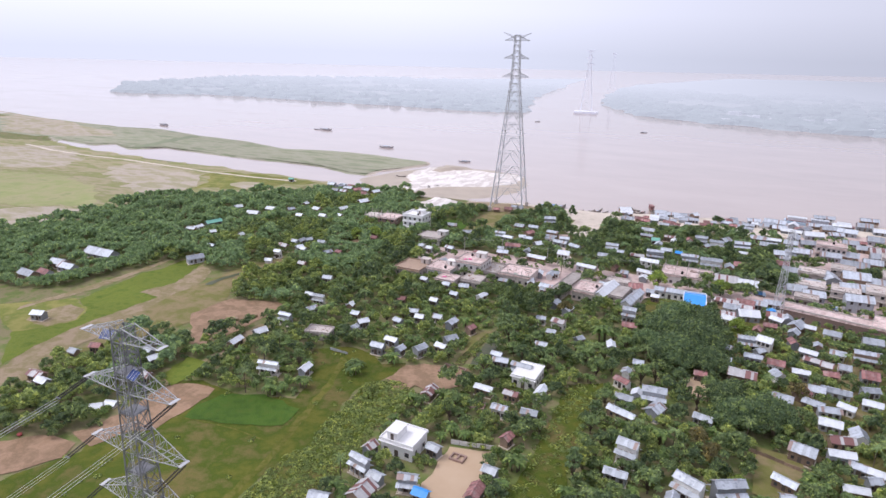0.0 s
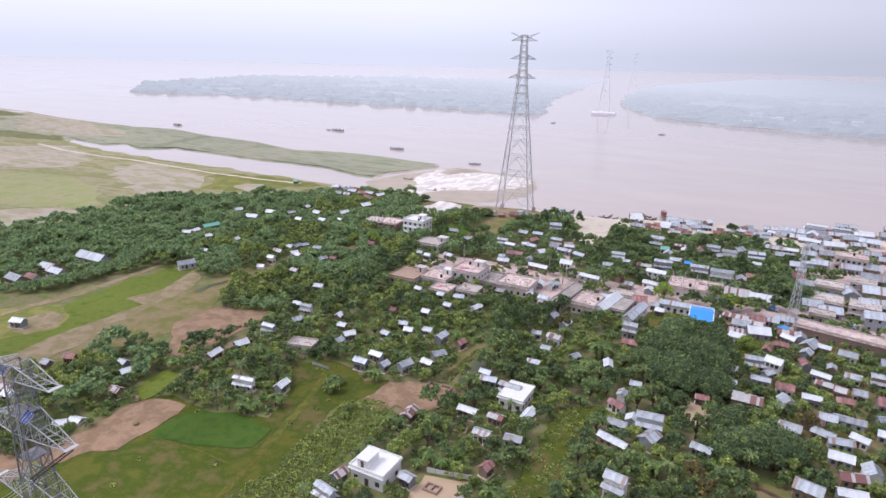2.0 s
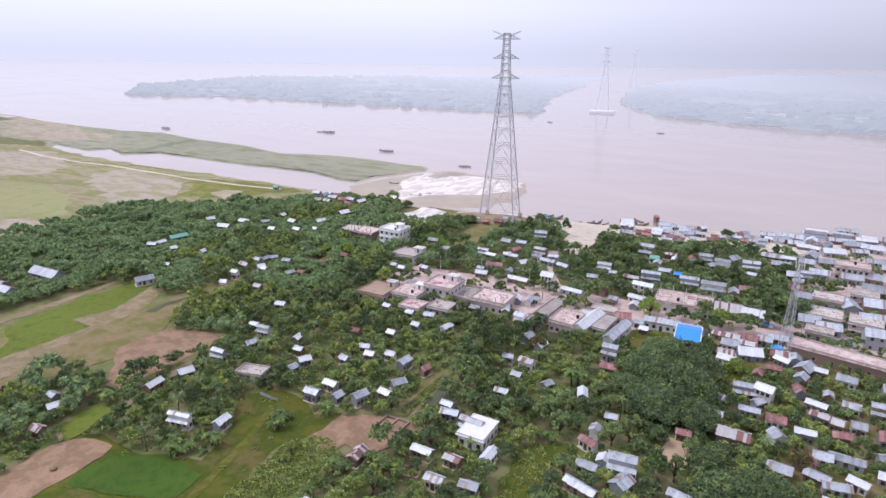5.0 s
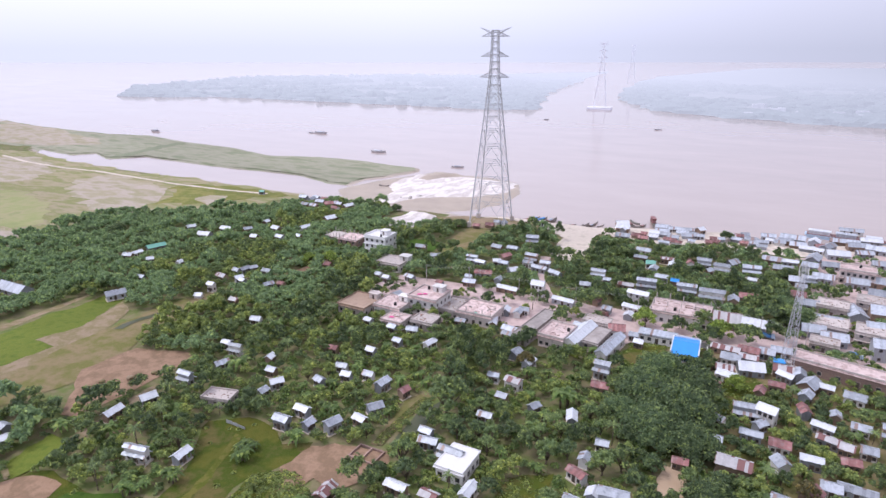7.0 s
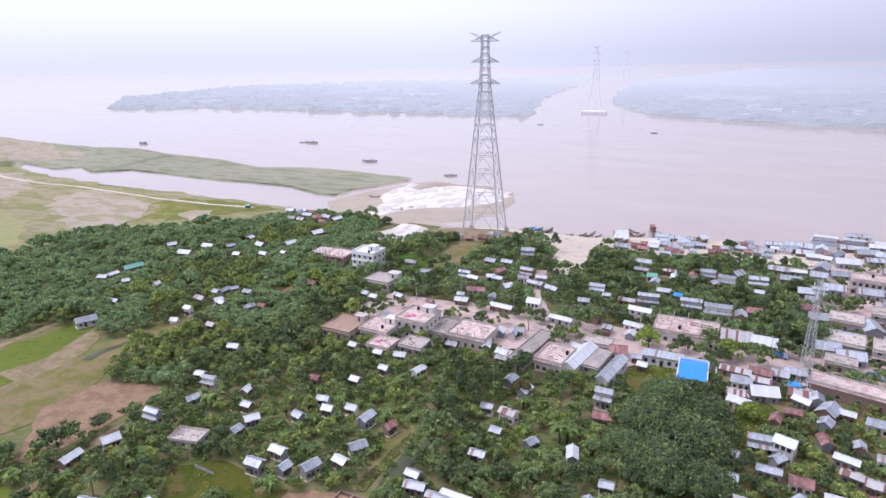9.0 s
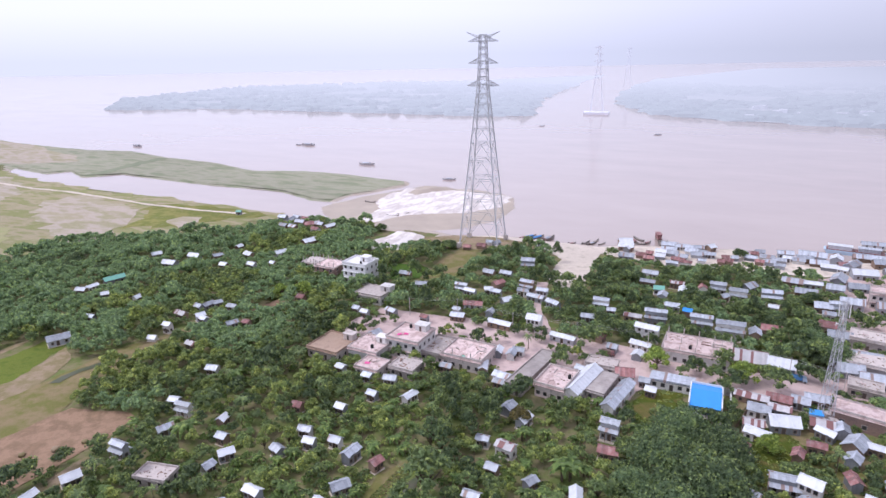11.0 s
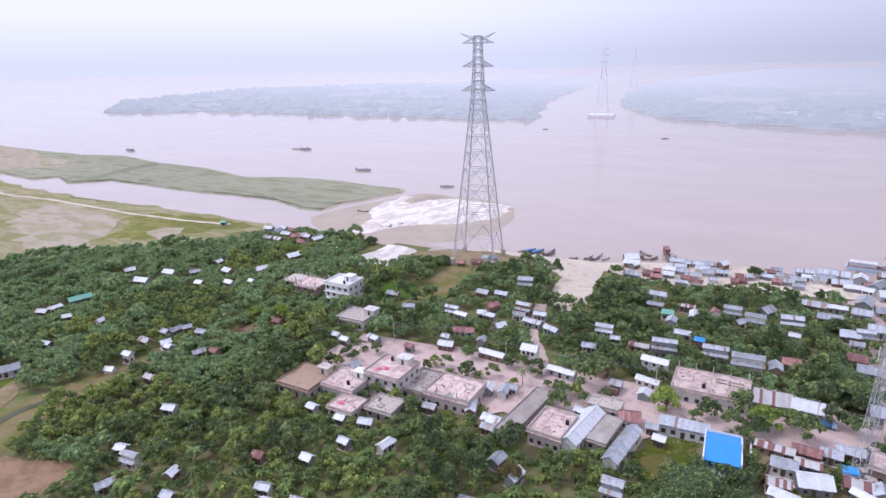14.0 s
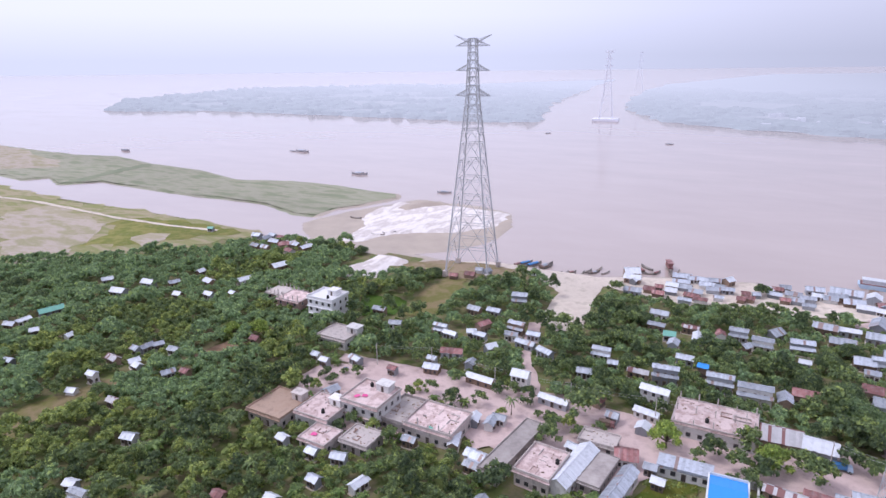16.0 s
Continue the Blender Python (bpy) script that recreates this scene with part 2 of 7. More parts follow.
M["concrete_pink"] = material("pinkish_roof_screed", [(0.58, 0.45, 0.425), (0.68, 0.55, 0.525), (0.44, 0.32, 0.295), (0.62, 0.50, 0.475)], 0.35, 9, 0.9, big=0.2, per_object=0.1)
M["concrete_dark"] = material("old_grey_concrete", [(0.26, 0.23, 0.22), (0.36, 0.32, 0.30), (0.42, 0.38, 0.36)], 0.4, 8, 0.9, big=0.25, per_object=0.15)
M["roof_brown"] = material("rusty_brown_screed", [(0.34, 0.23, 0.17), (0.40, 0.29, 0.22), (0.27, 0.19, 0.15)], 0.4, 8, 0.9, big=0.2)
M["whitewash"] = material("white_painted_render", [(0.78, 0.77, 0.77), (0.72, 0.71, 0.71), (0.80, 0.79, 0.79)], 0.5, 6, 0.8, per_object=0.04)
M["pale_blue"] = material("pale_blue_render", [(0.45, 0.58, 0.72), (0.50, 0.63, 0.76)], 0.6, 5, 0.8)
M["dark"] = material("dark_opening", [(0.03, 0.03, 0.035), (0.05, 0.05, 0.055)], 1, 3, 0.4, per_object=0.3)
M["wood_dark"] = material("tarred_timber", [(0.07, 0.055, 0.05), (0.12, 0.095, 0.08)], 1.5, 5, 0.7, per_object=0.3)
M["steel"] = material("galvanised_steel", [(0.47, 0.465, 0.49), (0.55, 0.545, 0.57)], 0.5, 4, 0.7, 0.0)
# near pylon: darker steel for the body, lighter for the crossarms
M["steel_near"] = material("dark_galvanised_steel", [(0.10, 0.10, 0.11), (0.26, 0.26, 0.28), (0.15, 0.15, 0.165)], 0.6, 6, 0.55, 0.3)
M["steel_arm"] = material("light_galvanised_steel", [(0.30, 0.30, 0.32), (0.50, 0.50, 0.53), (0.40, 0.40, 0.43)], 0.9, 6, 0.55, 0.2)
M["solar_cell"] = material("blue_solar_cells", [(0.03, 0.05, 0.16), (0.05, 0.08, 0.22)], 1.5, 4, 0.25)
# far pylons: haze painted in as a colour close to the sky
M["steel_far"] = material("hazed_grey", [(0.76, 0.76, 0.83), (0.79, 0.79, 0.86)], 0.1, 3, 0.9)
M["insulator"] = material("brown_porcelain", [(0.03, 0.025, 0.025), (0.05, 0.04, 0.04)], 3, 3, 0.3)
M["wire"] = material("aluminium_conductor", [(0.50, 0.50, 0.48), (0.58, 0.58, 0.55)], 0.5, 2, 0.5, 0.5)
M["bark"] = material("bark", [(0.10, 0.075, 0.055), (0.17, 0.13, 0.10)], 2, 5, 0.95)
M["leaf_dark"] = foliage("dark_leaves", (0.092, 0.144, 0.071), (0.127, 0.190, 0.085), (0.176, 0.249, 0.102))
M["leaf_mid"] = foliage("green_leaves", (0.128, 0.192, 0.083), (0.180, 0.255, 0.100), (0.250, 0.332, 0.125))
M["leaf_light"] = foliage("young_leaves", (0.153, 0.217, 0.071), (0.240, 0.306, 0.091), (0.338, 0.401, 0.130))
# haze painted into these paler, bluer leaves of the far woods
M["leaf_hazed"] = foliage("hazed_green_leaves", (0.138, 0.214, 0.113), (0.190, 0.279, 0.132), (0.251, 0.348, 0.155))
M["leaf_lime"] = foliage("lime_green_leaves", (0.176, 0.252, 0.057), (0.248, 0.342, 0.070), (0.320, 0.414, 0.112), 0.1)
M["leaf_banana"] = foliage("banana_leaves", (0.084, 0.144, 0.034), (0.136, 0.216, 0.057), (0.208, 0.288, 0.101))
M["leaf_brown"] = foliage("browning_leaves", (0.13, 0.125, 0.05), (0.18, 0.16, 0.065), (0.22, 0.19, 0.075))
# far bank colours: blue-grey haze painted into land, walls and trees
M["far_land"] = material("hazed_low_land", [(0.26, 0.29, 0.30), (0.29, 0.315, 0.325), (0.36, 0.365, 0.38), (0.27, 0.30, 0.31)], 0.012, 8, 1.0, place="world", big=0.1, stretch=(0.6, 1.6, 1))
M["far_walls"] = material("hazed_pale_walls", [(0.55, 0.55, 0.60), (0.62, 0.62, 0.66)], 0.05, 3, 1.0, place="world", per_piece=0.15)
M["hull_brown"] = material("weathered_hull", [(0.21, 0.185, 0.17), (0.31, 0.28, 0.255)], 0.7, 5, 0.8, per_object=0.3)
# boats out on the river: hull colour paled to imitate haze
M["hull_hazed"] = material("hazed_hull", [(0.40, 0.375, 0.385), (0.48, 0.455, 0.465)], 0.5, 4, 0.8)
M["far_trees"] = material("hazed_tree_line", [(0.21, 0.255, 0.26), (0.25, 0.29, 0.30), (0.23, 0.27, 0.28)], 0.02, 6, 1.0, place="world", per_piece=0.07)
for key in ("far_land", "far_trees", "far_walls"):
    # haze painted as a pale glow on the far backdrop, growing with distance
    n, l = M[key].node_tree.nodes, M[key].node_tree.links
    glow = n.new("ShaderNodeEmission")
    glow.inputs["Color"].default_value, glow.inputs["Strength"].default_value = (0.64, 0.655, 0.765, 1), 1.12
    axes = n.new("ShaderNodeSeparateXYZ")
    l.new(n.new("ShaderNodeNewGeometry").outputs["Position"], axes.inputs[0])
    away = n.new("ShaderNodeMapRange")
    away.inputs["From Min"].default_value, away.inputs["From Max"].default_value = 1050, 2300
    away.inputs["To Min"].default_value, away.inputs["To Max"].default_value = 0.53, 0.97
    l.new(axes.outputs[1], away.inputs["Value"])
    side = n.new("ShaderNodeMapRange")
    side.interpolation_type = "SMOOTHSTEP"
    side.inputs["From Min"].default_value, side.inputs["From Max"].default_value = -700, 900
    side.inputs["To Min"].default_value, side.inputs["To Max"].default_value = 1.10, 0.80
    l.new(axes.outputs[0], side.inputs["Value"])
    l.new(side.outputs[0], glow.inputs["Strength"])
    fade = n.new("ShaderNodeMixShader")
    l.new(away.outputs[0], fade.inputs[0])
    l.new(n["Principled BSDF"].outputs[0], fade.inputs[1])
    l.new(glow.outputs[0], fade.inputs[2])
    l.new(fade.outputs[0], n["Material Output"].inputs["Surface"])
M["turquoise"] = material("turquoise_paint", [(0.16, 0.50, 0.56), (0.20, 0.56, 0.62)], 0.5, 5, 0.7)
M["tarp_blue"] = material("blue_tarpaulin", [(0.05, 0.17, 0.38), (0.07, 0.21, 0.44)], 1, 4, 0.5)
M["paint_red"] = material("faded_red_paint", [(0.45, 0.09, 0.09), (0.52, 0.13, 0.12)], 0.8, 4, 0.6)
M["rubber"] = material("tyre_rubber", [(0.02, 0.02, 0.02), (0.03, 0.03, 0.03)], 3, 3, 0.9)
M["pink_cloth"] = material("pink_cloth", [(0.75, 0.10, 0.30), (0.70, 0.15, 0.35)], 2, 3, 0.9)

# ---- mesh helpers ----
from mathutils.geometry import delaunay_2d_cdt


class Geo:
    """Collects vertices and faces of one mesh."""

    def __init__(self):
        self.v, self.f = [], []

    def quad(self, *pts):
        k = len(self.v)
        self.v += [tuple(p) for p in pts]
        self.f.append(tuple(range(k, k + len(pts))))

    def hexa(self, eight):
        """A closed block from four lower and four upper corners, each anticlockwise from above."""
        k = len(self.v)
        self.v += [tuple(p) for p in eight]
        for a in ((3, 2, 1, 0), (4, 5, 6, 7), (0, 1, 5, 4), (1, 2, 6, 5), (2, 3, 7, 6), (3, 0, 4, 7)):
            self.f.append(tuple(k + i for i in a))

    def box(self, x0, x1, y0, y1, z0, z1, turn=0.0, at=(0, 0)):
        c, s = math.cos(radians(turn)), math.sin(radians(turn))
        pts = [(x0, y0), (x1, y0), (x1, y1), (x0, y1)]
        pts = [(at[0] + x * c - y * s, at[1] + x * s + y * c) for x, y in pts]
        self.hexa([(x, y, z0) for x, y in pts] + [(x, y, z1) for x, y in pts])

    def beam(self, a, b, w, w2=None):
        """A square bar from a to b."""
        a, b = Vector(a), Vector(b)
        d = (b - a).normalized()
        side = d.cross(Vector((0, 0, 1)))
        if side.length < 0.05:
            side = d.cross(Vector((1, 0, 0)))
        side.normalize()
        up = side.cross(d)
        w2 = w if w2 is None else w2
        q = [(-1, -1), (1, -1), (1, 1), (-1, 1)]
        self.hexa([a + side * (i * w / 2) + up * (j * w / 2) for i, j in q] + [b + side * (i * w2 / 2) + up * (j * w2 / 2) for i, j in q])

    def tube(self, a, b, r0, r1, n=7):
        a, b = Vector(a), Vector(b)
        d = (b - a).normalized()
        side = d.cross(Vector((0, 0, 1)))
        if side.length < 0.05:
            side = d.cross(Vector((1, 0, 0)))
        side.normalize()
        up = side.cross(d)
        k = len(self.v)
        for p, r in ((a, r0), (b, r1)):
            for i in range(n):
                t = 2 * math.pi * i / n
                self.v.append(tuple(p + side * (r * math.cos(t)) + up * (r * math.sin(t))))
        for i in range(n):
            j = (i + 1) % n
            self.f.append((k + i, k + j, k + n + j, k + n + i))
        self.f.append(tuple(k + i for i in reversed(range(n))))
        self.f.append(tuple(k + n + i for i in range(n)))

    def data(self, name, mat, smooth=False):
        me = bpy.data.meshes.new(name)
        me.from_pydata(self.v, [], self.f)
        me.materials.append(mat)
        if smooth:
            me.shade_smooth()
        me.update()
        return me


def part(name, geo, mat, parent=None, label="", at=None, smooth=False):
    """One mesh object, under a thing or a part if one is given."""
    ob = new(name, geo.data(name, mat, smooth) if isinstance(geo, Geo) else geo)
    if parent is not None:
        ob.parent = parent
    if at is not None:
        ob.matrix_basis = at
    if label:
        tagged(ob, label=label)
    return ob


def thing(name, m, label, category, group=""):
    return_ob = new(name)
    return_ob.empty_display_size = 0.5
    return_ob.matrix_basis = m
    return tagged(return_ob, label, category, group)


def inside(poly, x, y):
    """Whether the points x, y (arrays) lie in a polygon."""
    x, y = np.asarray(x, float), np.asarray(y, float)
    hit = np.zeros(x.shape, bool)
    k = len(poly)
    for i in range(k):
        (x0, y0), (x1, y1) = poly[i], poly[(i + 1) % k]
        if y0 == y1:
            continue
        hit ^= ((y0 > y) != (y1 > y)) & (x < (x1 - x0) * (y - y0) / (y1 - y0) + x0)
    return hit


def border(poly, x, y):
    """Signed distance to a polygon's outline, positive inside."""
    x, y = np.asarray(x, float), np.asarray(y, float)
    best = np.full(x.shape, 1e9)
    k = len(poly)
    for i in range(k):
        (x0, y0), (x1, y1) = poly[i], poly[(i + 1) % k]
        dx, dy = x1 - x0, y1 - y0
        t = np.clip(((x - x0) * dx + (y - y0) * dy) / (dx * dx + dy * dy + 1e-9), 0, 1)
        best = np.minimum(best, np.hypot(x - x0 - t * dx, y - y0 - t * dy))
    return np.where(inside(poly, x, y), best, -best)


# ---- the land: river bank, flood plain, sand spits ----
WATER = -3.0
MAINLAND = [(4700, 900), (500, 600), (140, 515), (86, 492), (55, 466), (29, 449), (-3, 450), (-20, 456), (-40, 445), (-56, 445), (-71, 438),
            (-89, 428), (-118, 425), (-145, 426), (-167, 414), (-184, 418), (-206, 416), (-229, 414), (-253, 401), (-284, 405), (-315, 409),
            (-344, 414), (-404, 415), (-505, 413), (-574, 411), (-636, 416), (-692, 430), (-736, 456), (-830, 450), (-1100, 590), (-1500, 640),
            (-4700, 500), (-4700, -4700), (4700, -4700)]
SPIT = [(-1075, 600), (-957, 577), (-848, 570), (-773, 568), (-708, 583), (-620, 564), (-544, 560), (-464, 539), (-412, 557), (-360, 559), (-319, 553), (-290, 552),
        (-282, 538), (-293, 504), (-305, 484), (-301, 460), (-324, 458), (-367, 473), (-385, 473), (-454, 469), (-506, 470), (-577, 473), (-597, 445), (-643, 463), (-653, 442), (-736, 452), (-900, 440)]
SANDBAR = [(-300, 462), (-293, 490), (-279, 520), (-271, 543), (-240, 543), (-222, 546), (-201, 542), (-182, 534), (-168, 503), (-163, 467), (-176, 434), (-196, 416),
           (-222, 412), (-252, 403), (-290, 428), (-302, 442)]



def ground_height(x, y):
    z = np.full(np.shape(x), -9.0)
    for poly, top, slope in ((MAINLAND, 0.0, 0.42), (SPIT, -1.9, 0.5), (SANDBAR, -2.5, 0.12)):
        d = border(poly, x, y)
        z = np.maximum(z, np.where(d > 0, WATER + np.minimum(d * slope, top - WATER), WATER + np.maximum(d * 0.3, -6)))
    return z


def spaced(lo, hi, step, end):
    out = list(np.arange(lo, hi + step / 2, step))
    s = step
    while out[-1] < end:
        s *= 1.35
        out.append(min(end, out[-1] + s))
    s = step
    while out[0] > -end:
        s *= 1.35
        out.insert(0, max(-end, out[0] - s))
    return np.array(out)


gx, gy = spaced(-840, 120, 6, 4700), spaced(-20, 640, 6, 4700)
X, Y = np.meshgrid(gx, gy)
Z = ground_height(X, Y)
Z = Z + np.where(Z > -0.5, 0.0, 0.05 * np.sin(X * 0.21) * np.sin(Y * 0.17))
nx, ny = len(gx), len(gy)
land = bpy.data.meshes.new("ground")
idx = np.arange(nx * ny).reshape(ny, nx)
land.from_pydata(np.stack([X.ravel(), Y.ravel(), Z.ravel()], 1).tolist(), [],
                 np.stack([idx[:-1, :-1].ravel(), idx[:-1, 1:].ravel(), idx[1:, 1:].ravel(), idx[1:, :-1].ravel()], 1).tolist())
land.materials.append(M["ground"])
land.materials.append(M["silt"])
land.materials.append(M["reeds"])
zc = (Z[:-1, :-1] + Z[1:, 1:]).ravel() / 2
xc, yc = ((X[:-1, :-1] + X[1:, 1:]) / 2).ravel(), ((Y[:-1, :-1] + Y[1:, 1:]) / 2).ravel()
edge = border(MAINLAND, xc, yc)
kinds = ((zc < -1.0) | ((edge < 13) & (xc > -300) & (xc < 200))).astype(np.int32)
kinds[(border(SPIT, xc, yc) > -6) & (xc < -306)] = 2
land.polygons.foreach_set("material_index", kinds)
land.shade_smooth()
tagged(new("ground", land), "olive earth and grass of a low river plain", "ground", kind="structure")

g = Geo()
R = [0, 60, 150, 300, 600, 1000, 1800, 3000, 4850, 7400]
k0 = 72
for i, r in enumerate(R):
    for j in range(k0):
        a = 2 * math.pi * j / k0
        g.v.append((-200 + r * math.cos(a), 500 + r * math.sin(a), WATER))
for i in range(1, len(R)):
    for j in range(k0):
        q = (j + 1) % k0
        g.f.append(((i - 1) * k0 + j, i * k0 + j, i * k0 + q, (i - 1) * k0 + q) if i > 1 else (0, k0 + j, k0 + q))
tagged(part("water", g, M["water"]), "wide calm muddy brown river", "river", kind="structure")


def patch(name, poly, mat, label, z=0.05, category="field", ragged=0.5, drape=False, step=3.0):
    """A field or a bare plot: a thin sheet with a slightly ragged edge, on the ground."""
    pts = []
    k = len(poly)
    rnd = random.Random(name + label)
    for i in range(k):
        a, b = Vector(poly[i]), Vector(poly[(i + 1) % k])
        n = max(1, int((b - a).length / step))
        for j in range(n):
            p = a.lerp(b, j / n)
            w = ragged if j else ragged * 0.4
            pts.append((p.x + rnd.uniform(-w, w), p.y + rnd.uniform(-w, w)))
    cv, _, cf, *_ = delaunay_2d_cdt([Vector(p) for p in pts], [], [list(range(len(pts)))], 1, 1e-4)
    if drape:
        zs = ground_height(np.array([p.x for p in cv]), np.array([p.y for p in cv])) + z
    else:
        zs = [z] * len(cv)
    tri = []
    for f in cf:
        p, q, r = (cv[i] for i in f[:3])
        tri.append(tuple(f) if (q - p).cross(r - p) > 0 else tuple(reversed(f)))
    me = bpy.data.meshes.new(name)
    me.from_pydata([(p.x, p.y, h) for p, h in zip(cv, zs)], [], tri)
    me.materials.append(mat)
    return tagged(new(name, me), label, category, kind="structure")


FIELDS = {
    "near_field": [(-150, 50), (-152, 70), (-146, 84), (-149, 90), (-155, 119.8), (-147.5, 126), (-136, 125), (-130, 125), (-119, 130), (-114, 131.5), (-118.5, 145), (-125, 153), (-130, 161), (-121, 168.5), (-112, 168), (-103, 163), (-96, 168), (-93.5, 160), (-98, 152), (-101, 146), (-100, 136), (-94.6, 126.7), (-97.7, 101.8), (-95, 60)],
    "green_strip": [(-211.7, 100), (-216, 112), (-218.8, 126.6), (-219.5, 136.3), (-218.4, 152.1), (-217.9, 167.9), (-229.8, 167.3), (-225.5, 183.1), (-236.5, 210.5), (-248.8, 212.2), (-246.4, 195.5), (-249.2, 183.6), (-246.1, 164.2), (-244.1, 150), (-231.5, 144.5), (-225.2, 136.4), (-229, 126.9), (-236, 118)],
    "yellow_field": [(-236, 118), (-270, 128), (-256, 140), (-246, 150), (-231.5, 144.5), (-225.2, 136.4), (-229, 126.9)],
    "house_plot": [(-246.1, 133.8), (-241.7, 126.9), (-229.3, 126.9), (-226, 136.4), (-231.8, 144.4), (-241.9, 145)],
    "strip_sand": [(-257, 134), (-254.5, 130), (-253.7, 140), (-250.5, 152), (-249.5, 171.8), (-251, 186), (-252.5, 200), (-254.5, 210), (-255.5, 200), (-254.3, 186), (-254.8, 168), (-256, 150)],
    "field_path": [(-99.4, 60), (-100.6, 91), (-102, 102.8), (-104.8, 116.7), (-109.5, 134.2), (-113.5, 149.6), (-118, 160.5), (-115.8, 160.5), (-111.3, 149.6), (-107, 134.2), (-102.6, 116.7), (-99.8, 102.8), (-98.4, 91), (-97, 60)],
    "bund": [(-141, 106.2), (-132.1, 108.9), (-118.7, 110.7), (-107, 110.6), (-107, 110), (-118.7, 110.1), (-132.1, 108.2), (-141, 105.4)],
    "brown_strip": [(-190, 84), (-211, 99.8), (-216, 112), (-218.8, 126.6), (-219.5, 136.3), (-218.4, 152.1), (-217.9, 167.9), (-229.4, 167.6), (-225.7, 183.5), (-234.6, 207.3), (-224, 202.7), (-216.1, 190.1), (-206, 160), (-205.4, 138.1), (-203.9, 119)],
    "dry_strip": [(-200, 118), (-207, 138), (-214.6, 170.7), (-215, 194.8), (-216, 215), (-210.6, 226), (-207.5, 243.5), (-203, 243), (-197.7, 223), (-199.7, 195),
                  (-191.6, 180), (-185.8, 156.6), (-190, 140)],
    "ploughed": [(-192.5, 162.1), (-190.1, 181.7), (-178.6, 185.3), (-171, 188.4), (-164.3, 186.2), (-164, 176.7), (-164.5, 163), (-165, 152.9), (-165.5, 143.5), (-171.1, 142.3), (-181.5, 153)],
    "track": [(-158.6, 119), (-157.7, 137), (-161.6, 168), (-158, 169), (-154.3, 139), (-154.2, 117.6)],
    "brown_plot": [(-156, 88), (-153.4, 93.6), (-153, 104.6), (-154.4, 115.5), (-150.1, 122.1), (-139.9, 123.8), (-137.9, 119.7), (-137.7, 109), (-137.8, 99.4), (-142.8, 96), (-146, 86)],
    "paddy": [(-137.2, 114.5), (-135.2, 122.2), (-124.3, 128.6), (-109.5, 127.2), (-107.8, 118), (-121.8, 111.4), (-135.5, 108)],
    "left_plot": [(-176, 70), (-167, 77.6), (-161.5, 83.8), (-151, 85), (-148, 80), (-152, 71), (-160, 62)],
    "brush": [(-94, 60), (-96, 93.2), (-97.4, 102.5), (-96.4, 116.6), (-98.3, 134.6), (-99.9, 148.6), (-93, 156), (-87, 153), (-83.8, 138.1), (-84.6, 129.1), (-80.6, 114.6), (-83.1, 100.3), (-80, 60)],
    "sand_plot": [(-60.5, 112), (-61.5, 132), (-50.5, 135), (-46.5, 112), (-48, 104), (-58, 104)],
    "brick_plot": [(-96.5, 155), (-95.2, 166), (-90.3, 170), (-75.2, 174.4), (-71.7, 169.7), (-73, 163), (-78, 155), (-86, 156), (-86.8, 150.4), (-90, 147)],
    "meadow": [(-40.4, 132.8), (-42.6, 177), (-38.8, 183), (-32.4, 187), (-33.1, 164), (-29.1, 127), (-30, 100), (-42, 100)],
    "garden": [(-81.5, 174.5), (-84.6, 198.5), (-81, 207), (-77, 203), (-79.5, 189), (-77.9, 175.8)],
    "puddle": [(-212.4, 187.6), (-213.4, 192.8), (-212.6, 199.4), (-210.6, 205.2), (-208.6, 211.6), (-207.4, 211.2), (-208.6, 204), (-209.8, 198), (-209.4, 189.5)],
    "pond": [(-75.4, 175.5), (-77.1, 181), (-77.9, 194), (-74.6, 203.6), (-72.6, 195), (-73, 184), (-72.6, 175)],
    "verge": [(-161.5, 121.7), (-164.0, 135.0), (-156.2, 135.3), (-151.8, 127.5), (-153.0, 118.3)],
    "tower_field": [(-177, 344), (-163, 351), (-154.5, 348), (-151, 332), (-163, 325)],
    "mound": [(-150, 332), (-155, 363.5), (-153, 387), (-144.5, 387), (-135, 354), (-136.6, 337.5)],
    "bare_ground": [(-119, 418), (-81.5, 417), (-80, 382), (-75.5, 355), (-83.6, 347.6), (-95.7, 360.5), (-97, 390), (-112, 404)],
    "beach": [(-166, 409), (-145, 417), (-118, 419), (-86, 420), (-70, 428), (-52, 436), (-38, 436), (-20, 445), (-3, 440), (30, 442), (56, 455), (90, 480), (140, 490),
              (90, 448), (31, 418), (-17, 407), (-46, 402), (-80, 408), (-119, 413), (-145, 407)],
    "tower_ground": [(-186, 392), (-170, 407), (-147, 413), (-122, 411), (-116, 400), (-132, 390), (-152, 384), (-172, 382)],
    "yard": [(-34, 262), (-31.7, 273), (-20.5, 276), (-19.8, 263), (-30, 252)],
    "school_yard": [(-5, 270), (-5, 284), (16, 293), (20, 290), (10, 286), (-2, 276)],
    "reddish_yard": [(-196, 262), (-194, 282), (-186, 284), (-184, 268)],
    "clearing": [(1, 238), (0, 262), (6, 268), (12, 262), (8, 238)],
    "dirt_court": [(-8, 190), (-9, 204), (-3, 204), (-2, 190)],
    "east_court": [(12, 150), (13, 172), (24, 170), (22, 148)],
}
